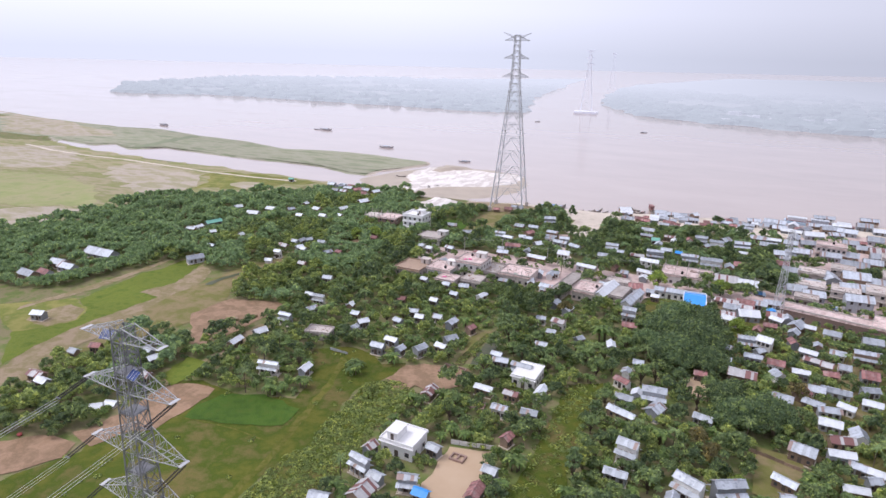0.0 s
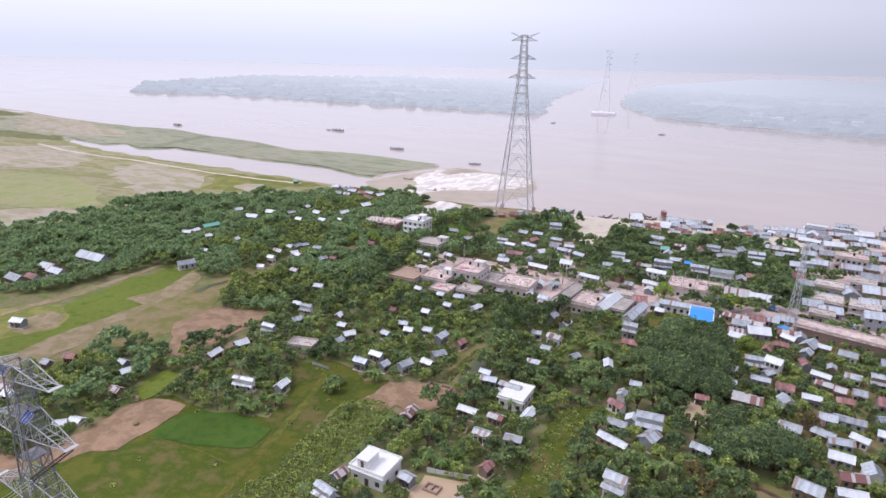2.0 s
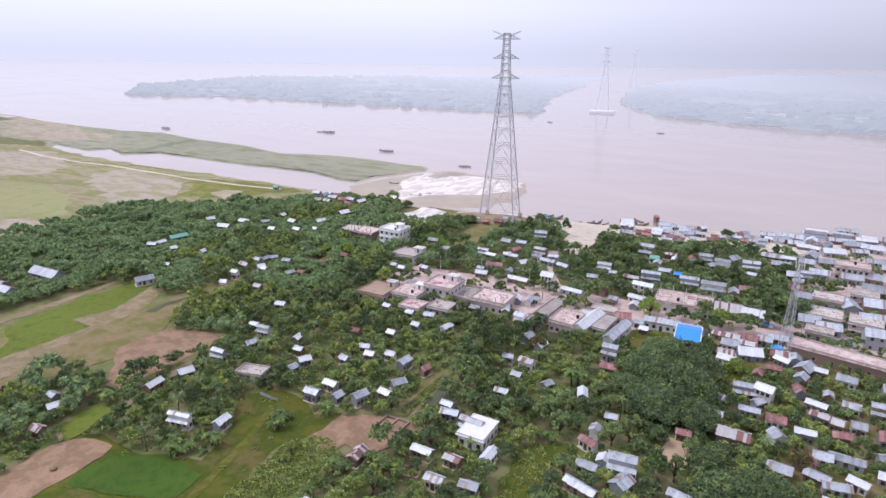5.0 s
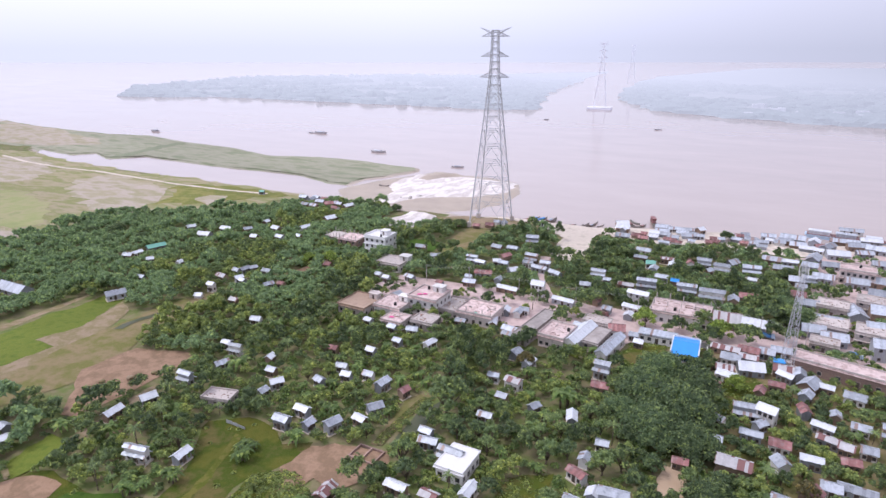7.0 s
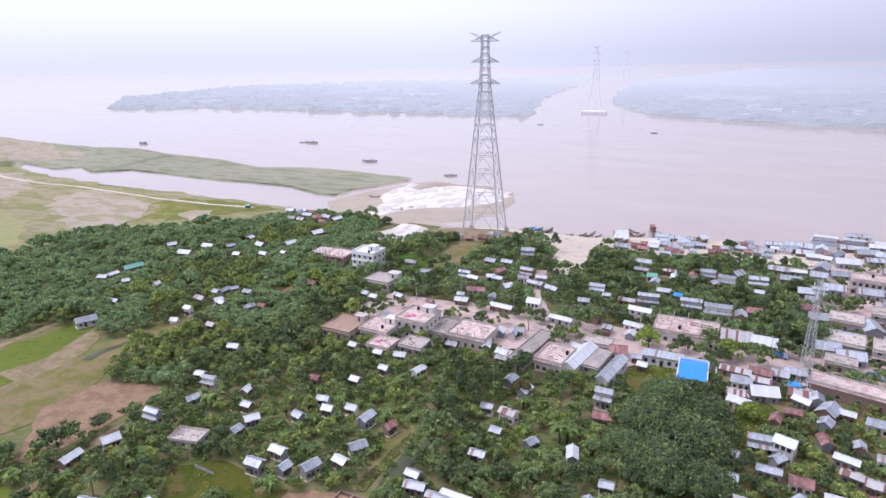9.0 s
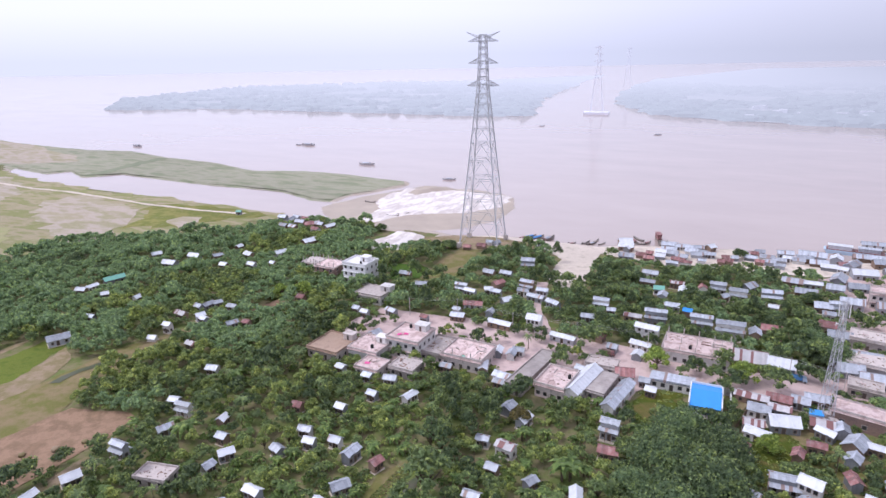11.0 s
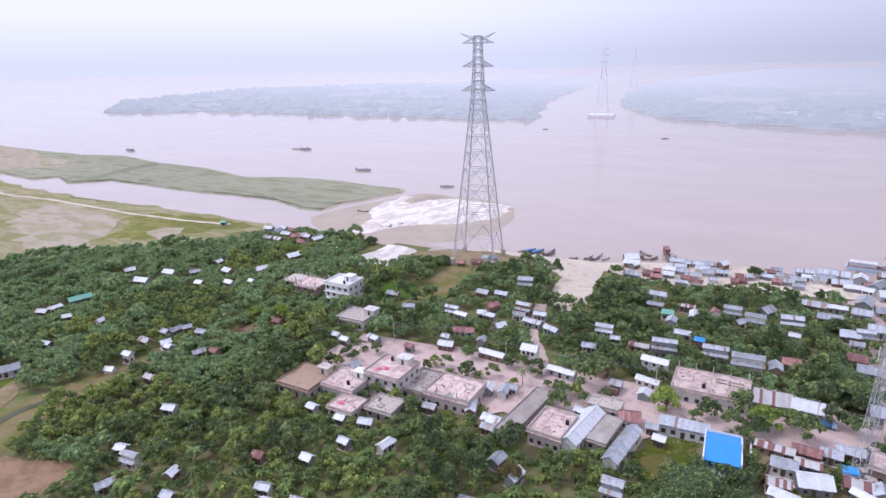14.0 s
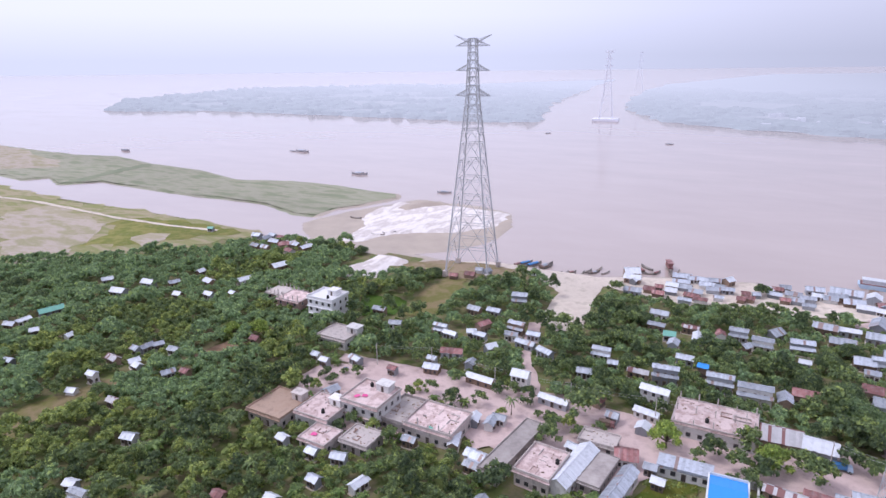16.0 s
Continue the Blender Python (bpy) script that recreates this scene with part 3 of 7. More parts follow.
ROAD = [(-146, 287), (-115.4, 288.5), (-92, 285.5), (-70, 286), (-58, 287.5), (-34, 290.5), (-13.5, 293.5), (8, 297), (22, 297), (60, 290), (140, 284),
        (140, 293), (60, 300), (22, 305), (7, 304.5), (-14, 301), (-35, 298), (-59.6, 294), (-79.6, 292.5), (-116, 296.5), (-147, 293)]
LANES = [
    [(-97, 352), (-88, 320), (-72, 294), (-68, 294), (-84, 321), (-92, 354)],
    [(40, 296), (52, 330), (58, 380), (60, 440), (66, 440), (64, 380), (57, 328), (45, 296)],
    [(25, 418), (40, 404), (90, 420), (90, 425), (42, 410), (30, 424)],
    [(-128, 284), (-122, 296), (-108, 292), (-112, 270), (-124, 262)],
    [(-85, 270), (-72, 282), (-66, 286), (-64, 282), (-70, 270), (-78, 262)],
]
look_of = {"house_plot": ("brown_strip", "bare trodden plot round a small field house"), "strip_sand": ("brown_strip", "pale bare ground beside the rice strip"),
           "field_path": ("worn_grass", "worn yellow path across the meadow"), "bund": ("worn_grass", "low earth bund across the meadow"),
           "green_strip": ("rice_strip", "long strip of green standing rice"), "yellow_field": ("yellow_field", "yellowing ripe rice field"),
           "brown_strip": ("brown_strip", "long bare brown fallow strip"), "dry_strip": ("dry_grass", "dry olive grass strip between fields"),
           "ploughed": ("ploughed", "reddish brown ploughed field"), "track": ("brown_strip", "pale earthen field track"),
           "brown_plot": ("ploughed", "smooth tan tilled plot"), "paddy": ("paddy", "bright green young rice paddy"),
           "near_field": ("meadow", "olive meadow with yellowed worn patches"), "left_plot": ("ploughed", "tan tilled plot beside trees"),
           "brush": ("meadow", "overgrown strip of weeds"), "sand_plot": ("sand_plot", "plot filled with tan sand"),
           "brick_plot": ("ploughed", "bare plot with brick foundations"), "meadow": ("meadow", "narrow green meadow between trees"),
           "garden": ("dry_grass", "rows of garden vegetables"), "pond": ("pond", "dark still pond"), "verge": ("rice_strip", "green grassy verge beside the field lane"), "puddle": ("pond", "shallow field ditch holding water"),
           "tower_ground": ("brown_strip", "bare trodden earth under the river tower"),
           "tower_field": ("paddy", "bright green field near the river"), "mound": ("dry_grass", "raised bare earth mound"),
           "bare_ground": ("beach", "trampled sandy ground by the river"), "beach": ("beach", "sandy river landing"),
           "yard": ("meadow", "grassy school yard"), "school_yard": ("brown_strip", "dusty bare yard"), "reddish_yard": ("ploughed", "bare reddish earth yard"),
           "clearing": ("meadow", "grassy clearing beside houses"), "dirt_court": ("sand_plot", "swept earth courtyard"),
           "east_court": ("dry_grass", "swept earth courtyard between houses")}
for i, (key, poly) in enumerate(FIELDS.items()):
    m, words = look_of[key]
    patch("pond" if key == "pond" else "field", poly, M[m], words, 0.06 + 0.012 * i, "pond" if key == "pond" else "field", 0.2 if key in ("pond", "bund") else 0.7,
          drape=key in ("beach", "bare_ground"))
patch("road", ROAD, M["road"], "dusty pale village main road", 0.42, "road", 0.4)
for i, poly in enumerate(LANES):
    patch("road", poly, M["road"], "sandy lane between houses", 0.44 + 0.01 * i, "lane", 0.5)
TRODDEN = {
    "bazaar_road": [(-150, 280), (-128, 292), (-100, 300), (-60, 301), (-30, 303), (24, 309), (24, 288), (-4, 282), (-30, 283), (-35, 264), (-46, 257), (-61, 254), (-70, 264), (-86, 268), (-97, 261), (-106, 254), (-128, 248), (-146, 254)],
    "bazaar": [(24, 290), (24, 345), (30, 385), (20, 412), (60, 440), (110, 450), (110, 270), (60, 272)],
    "hamlet": [(2, 215), (4, 266), (20, 276), (60, 268), (60, 215), (56, 165), (40, 150), (26, 160), (28, 190), (10, 205)],
}
for i, (key, m, words) in enumerate((("bazaar_road", "road", "trodden pinkish earth round the roadside buildings"), ("bazaar", "road", "dusty bare ground of the bazaar"), ("hamlet", "dry_grass", "swept brown earth between the houses"))):
    patch("field", TRODDEN[key], M[m], words, 0.40 + 0.006 * i, "ground", 2.5, step=4)
LEFT = [
    ([(-376, 192), (-355, 198), (-361, 216), (-370, 259), (-372, 287), (-364, 314), (-320, 353), (-300, 403), (-321, 406), (-399, 410), (-490, 405), (-600, 410),
      (-692, 425), (-900, 380), (-900, 100), (-420, 100)], "far_grass", "pale green flood meadow with worn patches", 0.05),
    ([(-697, 372), (-680, 398), (-640, 408), (-600, 390), (-566, 375), (-540, 340), (-560, 312), (-640, 290), (-760, 330)], "far_sand", "pinkish dry flood sand", 0.12),
    ([(-500, 388), (-460, 380), (-420, 372), (-380, 340), (-384, 306), (-402, 300), (-440, 318), (-480, 332), (-510, 360)], "far_sand", "patchy dry sand among grass", 0.14),
    ([(-396, 304), (-398, 330), (-424, 352), (-410, 368), (-389, 348), (-376, 326), (-351, 304), (-352, 291), (-375, 290)], "far_sand", "pale worn sandy ground on the flood plain", 0.20),
    ([(-482, 338), (-478, 360), (-470, 373), (-452, 359), (-464, 330)], "far_sand", "pale worn sandy ground on the flood plain", 0.21),
    ([(-360, 354), (-362, 370), (-350, 375), (-341, 364), (-341, 349)], "far_sand", "small bare sandy spot in the yellow field", 0.22),
    ([(-318.5, 286.4), (-322.4, 293.6), (-334, 305.5), (-331, 304.3), (-317, 291.8), (-308.8, 282.6)], "pond", "narrow ditch at the edge of the flood plain", 0.23),
    ([(-410, 196), (-378, 200), (-376, 232), (-384, 252), (-410, 240), (-440, 210), (-480, 190), (-470, 160)], "far_sand", "bare dry ground at the field edge", 0.16),
    ([(-374, 330), (-352, 348), (-330, 372), (-312, 398), (-360, 400), (-400, 398), (-420, 384), (-395, 366)], "yellow_field", "yellow-green field along the channel", 0.18),
    ([(-560, 300), (-500, 310), (-440, 296), (-395, 268), (-400, 250), (-440, 232), (-520, 236), (-580, 262)], "pale_crop", "pale green crop on the flood plain", 0.15),
    ([(-695, 400), (-640, 390), (-572, 386.5), (-531, 391), (-477, 390), (-425, 387.5), (-369, 390), (-330, 396), (-330, 393), (-369, 387), (-425, 384), (-477, 386.5), (-531, 387.5), (-572, 383), (-640, 386), (-695, 396)],
     "beach", "pale footpath along the channel", 0.24),
]
for poly, m, words, z in LEFT:
    patch("field", poly, M[m], words, z, "field", 0.8 if "path" in words or "ditch" in words else 5.0, step=7)
patch("field", [(-1060, 590), (-955, 574), (-848, 567), (-773, 565), (-708, 580), (-620, 561), (-544, 557), (-464, 536), (-412, 554), (-360, 556), (-319, 550), (-293, 548),
                (-286, 537), (-297, 504), (-309, 484), (-306, 463), (-324, 461), (-367, 476), (-385, 476), (-454, 472), (-506, 473), (-577, 476), (-599, 449), (-643, 466), (-655, 446),
                (-736, 456), (-900, 446)],
      M["reeds"], "long low reed-grown spit", -1.8, "spit", 1.6, step=10)
patch("field", [(-1060, 585), (-960, 572), (-860, 562), (-800, 540), (-740, 530), (-690, 500), (-736, 466), (-830, 455), (-1000, 480)], M["far_sand"], "pale dry sand on the spit", -1.7, "sand", 3, step=14)
patch("field", [(-600, 450), (-607, 470), (-614, 500), (-622, 530), (-626, 556), (-612, 557), (-606, 530), (-600, 500), (-592, 476), (-588, 462)], M["tall_reeds"], "dark belt of taller reeds across the spit", -1.6, "reeds", 3, step=6)


def heap(name, poly, mat, label, base, height, spread, category):
    """Low dumped sand: a finely gridded mound inside an outline."""
    xs, ys = [p[0] for p in poly], [p[1] for p in poly]
    ax, ay = np.arange(min(xs) - 2, max(xs) + 3, 2.0), np.arange(min(ys) - 2, max(ys) + 3, 2.0)
    hx, hy = np.meshgrid(ax, ay)
    d = border(poly, hx, hy)
    rough = np.array([noise.noise((x * 0.09, y * 0.09, 3)) + 0.4 * noise.noise((x * 0.3, y * 0.3, 7)) for x, y in zip(hx.ravel(), hy.ravel())]).reshape(hx.shape)
    hz = base + np.clip((d + 3 * rough) / spread, -0.4, 1) * height * (1 + 0.2 * rough)
    q = np.arange(hx.size).reshape(hx.shape)
    me = bpy.data.meshes.new(name)
    me.from_pydata(np.stack([hx.ravel(), hy.ravel(), hz.ravel()], 1).tolist(), [],
                   np.stack([q[:-1, :-1].ravel(), q[:-1, 1:].ravel(), q[1:, 1:].ravel(), q[1:, :-1].ravel()], 1).tolist())
    me.materials.append(mat)
    me.shade_smooth()
    return tagged(new(name, me), label, category, kind="structure")


heap("sandbank", [(-251, 420), (-256, 440), (-258, 457), (-272, 470), (-280, 496), (-275, 528), (-263, 531), (-250, 524), (-238, 536), (-218, 536), (-194, 534), (-185, 531), (-176, 505), (-180, 486), (-195, 468),
                  (-226, 448), (-233, 437), (-236, 420)],
     M["sand"], "broad bank of white dredged sand", -2.75, 1.3, 7, "sand bank")
heap("silt_heap", [(-266, 504), (-266, 533), (-238, 539), (-228, 534), (-243, 524), (-252, 498)], M["silt"], "dark ridge of dredged silt on the bank", -2.9, 3.4, 7, "sand heap")
heap("sand_pile", [(-207, 361), (-209, 380), (-207, 400), (-185, 400), (-181, 392), (-190, 387), (-183, 371), (-192, 364)], M["sand"], "flat heap of pale dredged sand", -0.1, 2.2, 5, "sand heap")

# ---- far banks across the river ----
FAR_LEFT = [(-1390, 1010), (-1324, 1026), (-1098, 1120), (-861, 1110), (-672, 1124), (-482, 1122), (-412, 1151), (-520, 1500), (-600, 1900), (-790, 3200),
            (-1225, 2530), (-1812, 1800), (-1640, 1250)]
FAR_RIGHT = [(-300, 1430), (-208, 1250), (-72, 1171), (46, 1141), (170, 1122), (900, 1000), (3000, 1500), (2600, 3900), (760, 4600), (-170, 4150), (-471, 2740), (-392, 1850)]
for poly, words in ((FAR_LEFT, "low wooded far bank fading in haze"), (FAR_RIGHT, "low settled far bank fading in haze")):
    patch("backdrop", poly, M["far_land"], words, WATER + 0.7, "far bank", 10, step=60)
    xs, ys = [p[0] for p in poly], [p[1] for p in poly]
    rnd = random.Random(words)
    t = Geo()
    pts, tries = [], 0
    while len(pts) < 2000 and tries < 60000:
        tries += 1
        x, y = rnd.uniform(min(xs), max(xs)), rnd.uniform(min(ys), max(ys))
        if y > 2300 or x > 800:
            continue
        d = border(poly, np.array([x]), np.array([y]))[0]
        if d < 4 or (d > 60 and noise.noise((x * 0.004, y * 0.012, 1)) < 0.0) or rnd.random() < d / 800:
            continue
        pts.append((x, y))
    for x, y in pts:
        h, r = rnd.choice((4, 6, 8, 11)) * rnd.uniform(0.7, 1.2), rnd.uniform(6, 17)
        k, n = len(t.v), 6
        for zz, rr in ((-0.3, 1.1), (0.6, 0.85), (0.9, 0.45)):
            for i in range(n):
                a = 2 * math.pi * i / n
                q = r * rr * rnd.uniform(0.75, 1.2)
                t.v.append((x + 1.8 * q * math.cos(a), y + q * math.sin(a), WATER + 0.7 + h * zz * rnd.uniform(0.8, 1.15)))
        t.v.append((x, y, WATER + 0.7 + h))
        for lv in range(2):
            for i in range(n):
                j = (i + 1) % n
                t.f.append((k + lv * n + i, k + lv * n + j, k + lv * n + n + j, k + lv * n + n + i))
        for i in range(n):
            t.f.append((k + 2 * n + i, k + 2 * n + (i + 1) % n, k + 3 * n))
    tagged(part("far_woods", t, M["far_trees"]), "haze-tinted blue-grey tree line on the far bank", "trees", kind="stuff")
# pale roofs among the trees of the far settlement
rnd = random.Random(77)
t = Geo()
for _ in range(90):
    x = rnd.uniform(-60, 620)
    y = 1180 - 0.15 * x + abs(rnd.gauss(0, 110))
    w, d, h = rnd.uniform(4, 11), rnd.uniform(4, 8), rnd.uniform(4, 9)
    t.box(-w, w, -d, d, WATER, WATER + h, rnd.uniform(-20, 20), (x, y))
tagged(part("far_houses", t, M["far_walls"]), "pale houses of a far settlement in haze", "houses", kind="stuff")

# ---- lattice towers ----
def lerp3(a, b, t):
    return tuple(p + (q - p) * t for p, q in zip(a, b))


def section(profile, z):
    """The half-width of a tower at the height z."""
    for (z0, w0), (z1, w1) in zip(profile, profile[1:]):
        if z <= z1:
            return w0 + (w1 - w0) * (z - z0) / (z1 - z0)
    return profile[-1][1]


def lattice_tower(name, m, profile, levels, arms, horns, mat, label, leg=0.5, brace=0.22, piers=True, horizontals=True, cross=True, arm_mat=None, blunt=0.0):
    root = thing(name, m, label, "transmission tower")
    corners = [(-1, -1), (1, -1), (1, 1), (-1, 1)]
    for i, j in corners:
        g = Geo()
        for (z0, w0), (z1, w1) in zip(profile, profile[1:]):
            g.beam((i * w0, j * w0, z0), (i * w1, j * w1, z1), leg * (1 - 0.45 * z0 / profile[-1][0]), leg * (1 - 0.45 * z1 / profile[-1][0]))
        part("leg", g, mat, root)
        if piers:
            g = Geo()
            w = profile[0][1]
            g.box(i * w - 1.1, i * w + 1.1, j * w - 1.1, j * w + 1.1, -3.0, 2.0)
            part("pier", g, M["concrete"], root, "grey concrete footing")
    for z0, z1 in zip(levels, levels[1:]):
        g = Geo()
        a, b = section(profile, z0), section(profile, z1)
        for s in range(4):
            p, q = corners[s], corners[(s + 1) % 4]
            lo = [(c[0] * a, c[1] * a, z0) for c in (p, q)]
            hi = [(c[0] * b, c[1] * b, z1) for c in (p, q)]
            mid_hi = lerp3(hi[0], hi[1], 0.5)
            if cross:
                g.beam(lo[0], hi[1], brace)
                g.beam(lo[1], hi[0], brace)
            else:
                g.beam(lo[0], mid_hi, brace)
                g.beam(lo[1], mid_hi, brace)
                ql, qr = lerp3(lo[0], mid_hi, 0.5), lerp3(lo[1], mid_hi, 0.5)
                g.beam(ql, lerp3(lo[0], hi[0], 0.5), brace * 0.7)
                g.beam(qr, lerp3(lo[1], hi[1], 0.5), brace * 0.7)
                g.beam(ql, lerp3(lo[0], hi[0], 0.95), brace * 0.7)
                g.beam(qr, lerp3(lo[1], hi[1], 0.95), brace * 0.7)
            if horizontals:
                g.beam(hi[0], hi[1], brace * 1.1)
                if not cross:
                    g.beam(lerp3(hi[0], lo[0], 0.1), lerp3(hi[1], lo[1], 0.1), brace * 0.8)
        part("bracing", g, mat, root)["kind"] = "stuff"
    for z, half, rise, in arms:
        for side in (-1, 1):
            g = Geo()
            w, w2 = section(profile, z), section(profile, z + rise)
            tips = [(side * half, -blunt, z + 0.1), (side * half, blunt, z + 0.1)]
            lo = [(side * w, -w, z), (side * w, w, z)]
            hi = [(side * w2, -w2, z + rise), (side * w2, w2, z + rise)]
            for c in range(2):
                g.beam(lo[c], tips[c], brace * 1.2)
                g.beam(hi[c], tips[c], brace * 1.2)
            n = max(3, int(half / 1.6))
            for k in range(n):
                t0, t1 = k / n, (k + 1) / n
                for c in range(2):
                    g.beam(lerp3(lo[c], tips[c], t0), lerp3(hi[c], tips[c], t1 * 0.98), brace * 0.7)
                    g.beam(lerp3(hi[c], tips[c], t0), lerp3(lo[c], tips[c], t0), brace * 0.7)
                g.beam(lerp3(lo[0], tips[0], t0), lerp3(lo[1], tips[1], t1 * 0.98), brace * 0.7)
                g.beam(lerp3(hi[0], tips[0], t0), lerp3(hi[1], tips[1], t0), brace * 0.7)
            if blunt:
                g.beam(tips[0], tips[1], brace * 1.4)
                q = Geo()
                q.box(side * half - 0.35, side * half + 0.25, -blunt - 0.2, blunt + 0.2, z + 0.16, z + 0.22)
                part("tip_plate", q, M["steel"], root, "pale bolted end plate")
            part("crossarm", g, arm_mat or mat, root)["kind"] = "stuff"
    for z, half, top in horns:
        for side in (-1, 1):
            g = Geo()
            w = section(profile, z)
            tip = (side * half, 0, top)
            for q in ((side * w, -w, z), (side * w, w, z), (0, 0, z + 0.6)):
                g.beam(q, tip, brace * 1.1)
            for k in range(1, 5):
                t0 = k / 5
                g.beam(lerp3((side * w, -w, z), tip, t0), lerp3((side * w, w, z), tip, t0 - 0.12), brace * 0.6)
                g.beam(lerp3((0, 0, z + 0.6), tip, t0), lerp3((side * w, w, z), tip, t0 - 0.12), brace * 0.6)
            part("earth_wire_horn", g, mat, root)
    return root


LINE = 10.6
RIVER_PROFILE = [(0, 11.0), (86, 2.7), (100, 2.1), (113.0, 1.7)]
RIVER_LEVELS = [0, 15, 27, 38, 48, 57, 65, 72, 78, 83, 88, 92, 96, 100, 103.5, 107, 110, 113.0]
RIVER_ARMS = [(87, 8.8, 3.0), (98.5, 8.2, 3.0), (109.5, 8.2, 2.8)]
lattice_tower("river_crossing_tower", pose(-147, 398.5, 1.3, 0, 0, LINE), RIVER_PROFILE, RIVER_LEVELS, RIVER_ARMS, [(111, 9.0, 114.4)], M["steel"],
              "tall galvanised lattice pylon at the river edge", 0.52, 0.19, cross=False)
far = lattice_tower("river_crossing_tower", pose(-305, 1228, 1.0, 0, 0, LINE), RIVER_PROFILE, RIVER_LEVELS[::2] + [113.0], RIVER_ARMS, [(111, 9.0, 114.4)], M["steel_far"],
                    "distant lattice pylon on a concrete island in the river", 0.62, 0.24, piers=False)
g = Geo()
g.box(-22, 22, -14, 14, -5.5, 0)
part("platform", g, M["steel_far"], far, "pale concrete platform")
for sx in (-16, 16):
    g = Geo()
    g.tube((sx, 0, -6), (sx, 0, -4.5), 6, 6, 12)
    part("caisson", g, M["steel_far"], far)
lattice_tower("river_crossing_tower", pose(-440, 2080, 1.0, 0, 0, LINE), RIVER_PROFILE, RIVER_LEVELS[::2] + [113.0], RIVER_ARMS, [(111, 9.0, 114.4)], M["steel_far"],
              "faint lattice pylon far across the river", 0.62, 0.24, piers=False)

# the near angle tower, its arms and the conductors that leave it
PYLON_AT, PYLON_TURN = (-75.6, 51.8), 2.0
PYLON_ARMS = [(35.2, 9.1, 3.4), (44.5, 9.0, 3.4), (54.6, 8.6, 3.2), (62.6, 7.5, 2.2)]
pylon_m = pose(*PYLON_AT, 0, 0, 0, PYLON_TURN)
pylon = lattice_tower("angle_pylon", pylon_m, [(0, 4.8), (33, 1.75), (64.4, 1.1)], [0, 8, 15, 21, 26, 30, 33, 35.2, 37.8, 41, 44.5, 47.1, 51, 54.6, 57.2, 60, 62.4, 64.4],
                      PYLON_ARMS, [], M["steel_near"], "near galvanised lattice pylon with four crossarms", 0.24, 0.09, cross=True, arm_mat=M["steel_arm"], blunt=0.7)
for z in (41.0, 51.0, 57.5):
    g = Geo()
    w = 1.25
    g.box(-w, w, -w, w, z - 0.05, z + 0.08)
    part("work_platform", g, M["steel_near"], pylon, "grey checker plate deck")
for x, y, z, turn in ((-2.6, -0.6, 62.9, 12), (2.6, -1.2, 58.0, -8)):
    g = Geo()
    g.box(-0.95, 0.95, -0.75, 0.75, 0, 0.06)
    p = part("solar_panel", g, M["solar_cell"], pylon, "small tilted blue solar panel", at=pose(x, y, z, 38, 0, turn))
    for k in range(4):
        g = Geo()
        u = -0.97 + 0.64 * k
        g.box(u - 0.02, u + 0.03, -0.77, 0.77, 0.062, 0.085)
        part("panel_frame", g, M["steel_arm"], p)
    g = Geo()
    g.beam((0, 0, -0.02), (0, 0.7, -1.4), 0.09)
    part("panel_bracket", g, M["steel_near"], p)
# secondary bracing, the climbing ladder and the jumper loops under the arms
for z0, z1 in ((33, 37.8), (37.8, 44.5), (44.5, 51), (51, 57.2), (57.2, 62.4)):
    g = Geo()
    w = 1.55 - 0.45 * (z0 - 33) / 31
    for c, d in (((-w, -w), (w, w)), ((-w, w), (w, -w))):
        g.beam((c[0], c[1], z0), (d[0], d[1], z1), 0.07)
    zm = (z0 + z1) / 2
    for c, d in (((-w, -w), (w, -w)), ((w, -w), (w, w)), ((w, w), (-w, w)), ((-w, w), (-w, -w))):
        g.beam((c[0], c[1], zm), (d[0], d[1], zm), 0.08)
        g.beam((c[0], c[1], zm), ((c[0] + d[0]) / 2, (c[1] + d[1]) / 2, z1), 0.06)
    part("inner_bracing", g, M["steel_near"], pylon)["kind"] = "stuff"
g = Geo()
for x in (0.25, 0.65):
    g.beam((x, -2.0, 30), (x, -1.2, 62), 0.06)
for k in range(54):
    t = k / 54
    g.beam((0.25, -2.0 + 0.8 * t, 30 + 32 * t), (0.65, -2.0 + 0.8 * t, 30 + 32 * t), 0.04)
part("ladder", g, M["steel_arm"], pylon)["kind"] = "stuff"


def sagging_wire(name, a, b, sag, r, n=14):
    cu = bpy.data.curves.new(name, "CURVE")
    cu.dimensions, cu.bevel_depth, cu.bevel_resolution = "3D", r, 1
    sp = cu.splines.new("POLY")
    sp.points.add(n)
    for i in range(n + 1):
        t = i / n
        p = Vector(a).lerp(Vector(b), t)
        sp.points[i].co = (p.x, p.y, p.z - 4 * sag * t * (1 - t), 1)
    cu.materials.append(M["wire"])
    return new(name, cu)


WIRE_WAY = Vector((0.03, -1.0, 0)).normalized()
for z, half, rise in PYLON_ARMS[:3]:
    for side in (-1, 1):
        tip = pylon_m @ Vector((side * half, 0, z))
        string = thing("insulator_string", Matrix.Translation(tip), "double string of dark porcelain insulators", "insulator", "insulators of the near pylon")
        down = WIRE_WAY * 5.2 + Vector((0, 0, -1.1))
        across = Vector((-WIRE_WAY.y, WIRE_WAY.x, 0)) * 0.28
        for s in (-1, 1):
            g = Geo()
            for k in range(22):
                c = down * (k / 22) + across * s
                g.tube(c, c + down * 0.02, 0.17, 0.10, 8)
            g.tube(across * s, down + across * s, 0.04, 0.04, 5)
            part("insulator_rod", g, M["insulator"], string)
        g = Geo()
        g.beam(down + across * 1.6, down - across * 1.6, 0.16)
        part("yoke_plate", g, M["steel_near"], string)
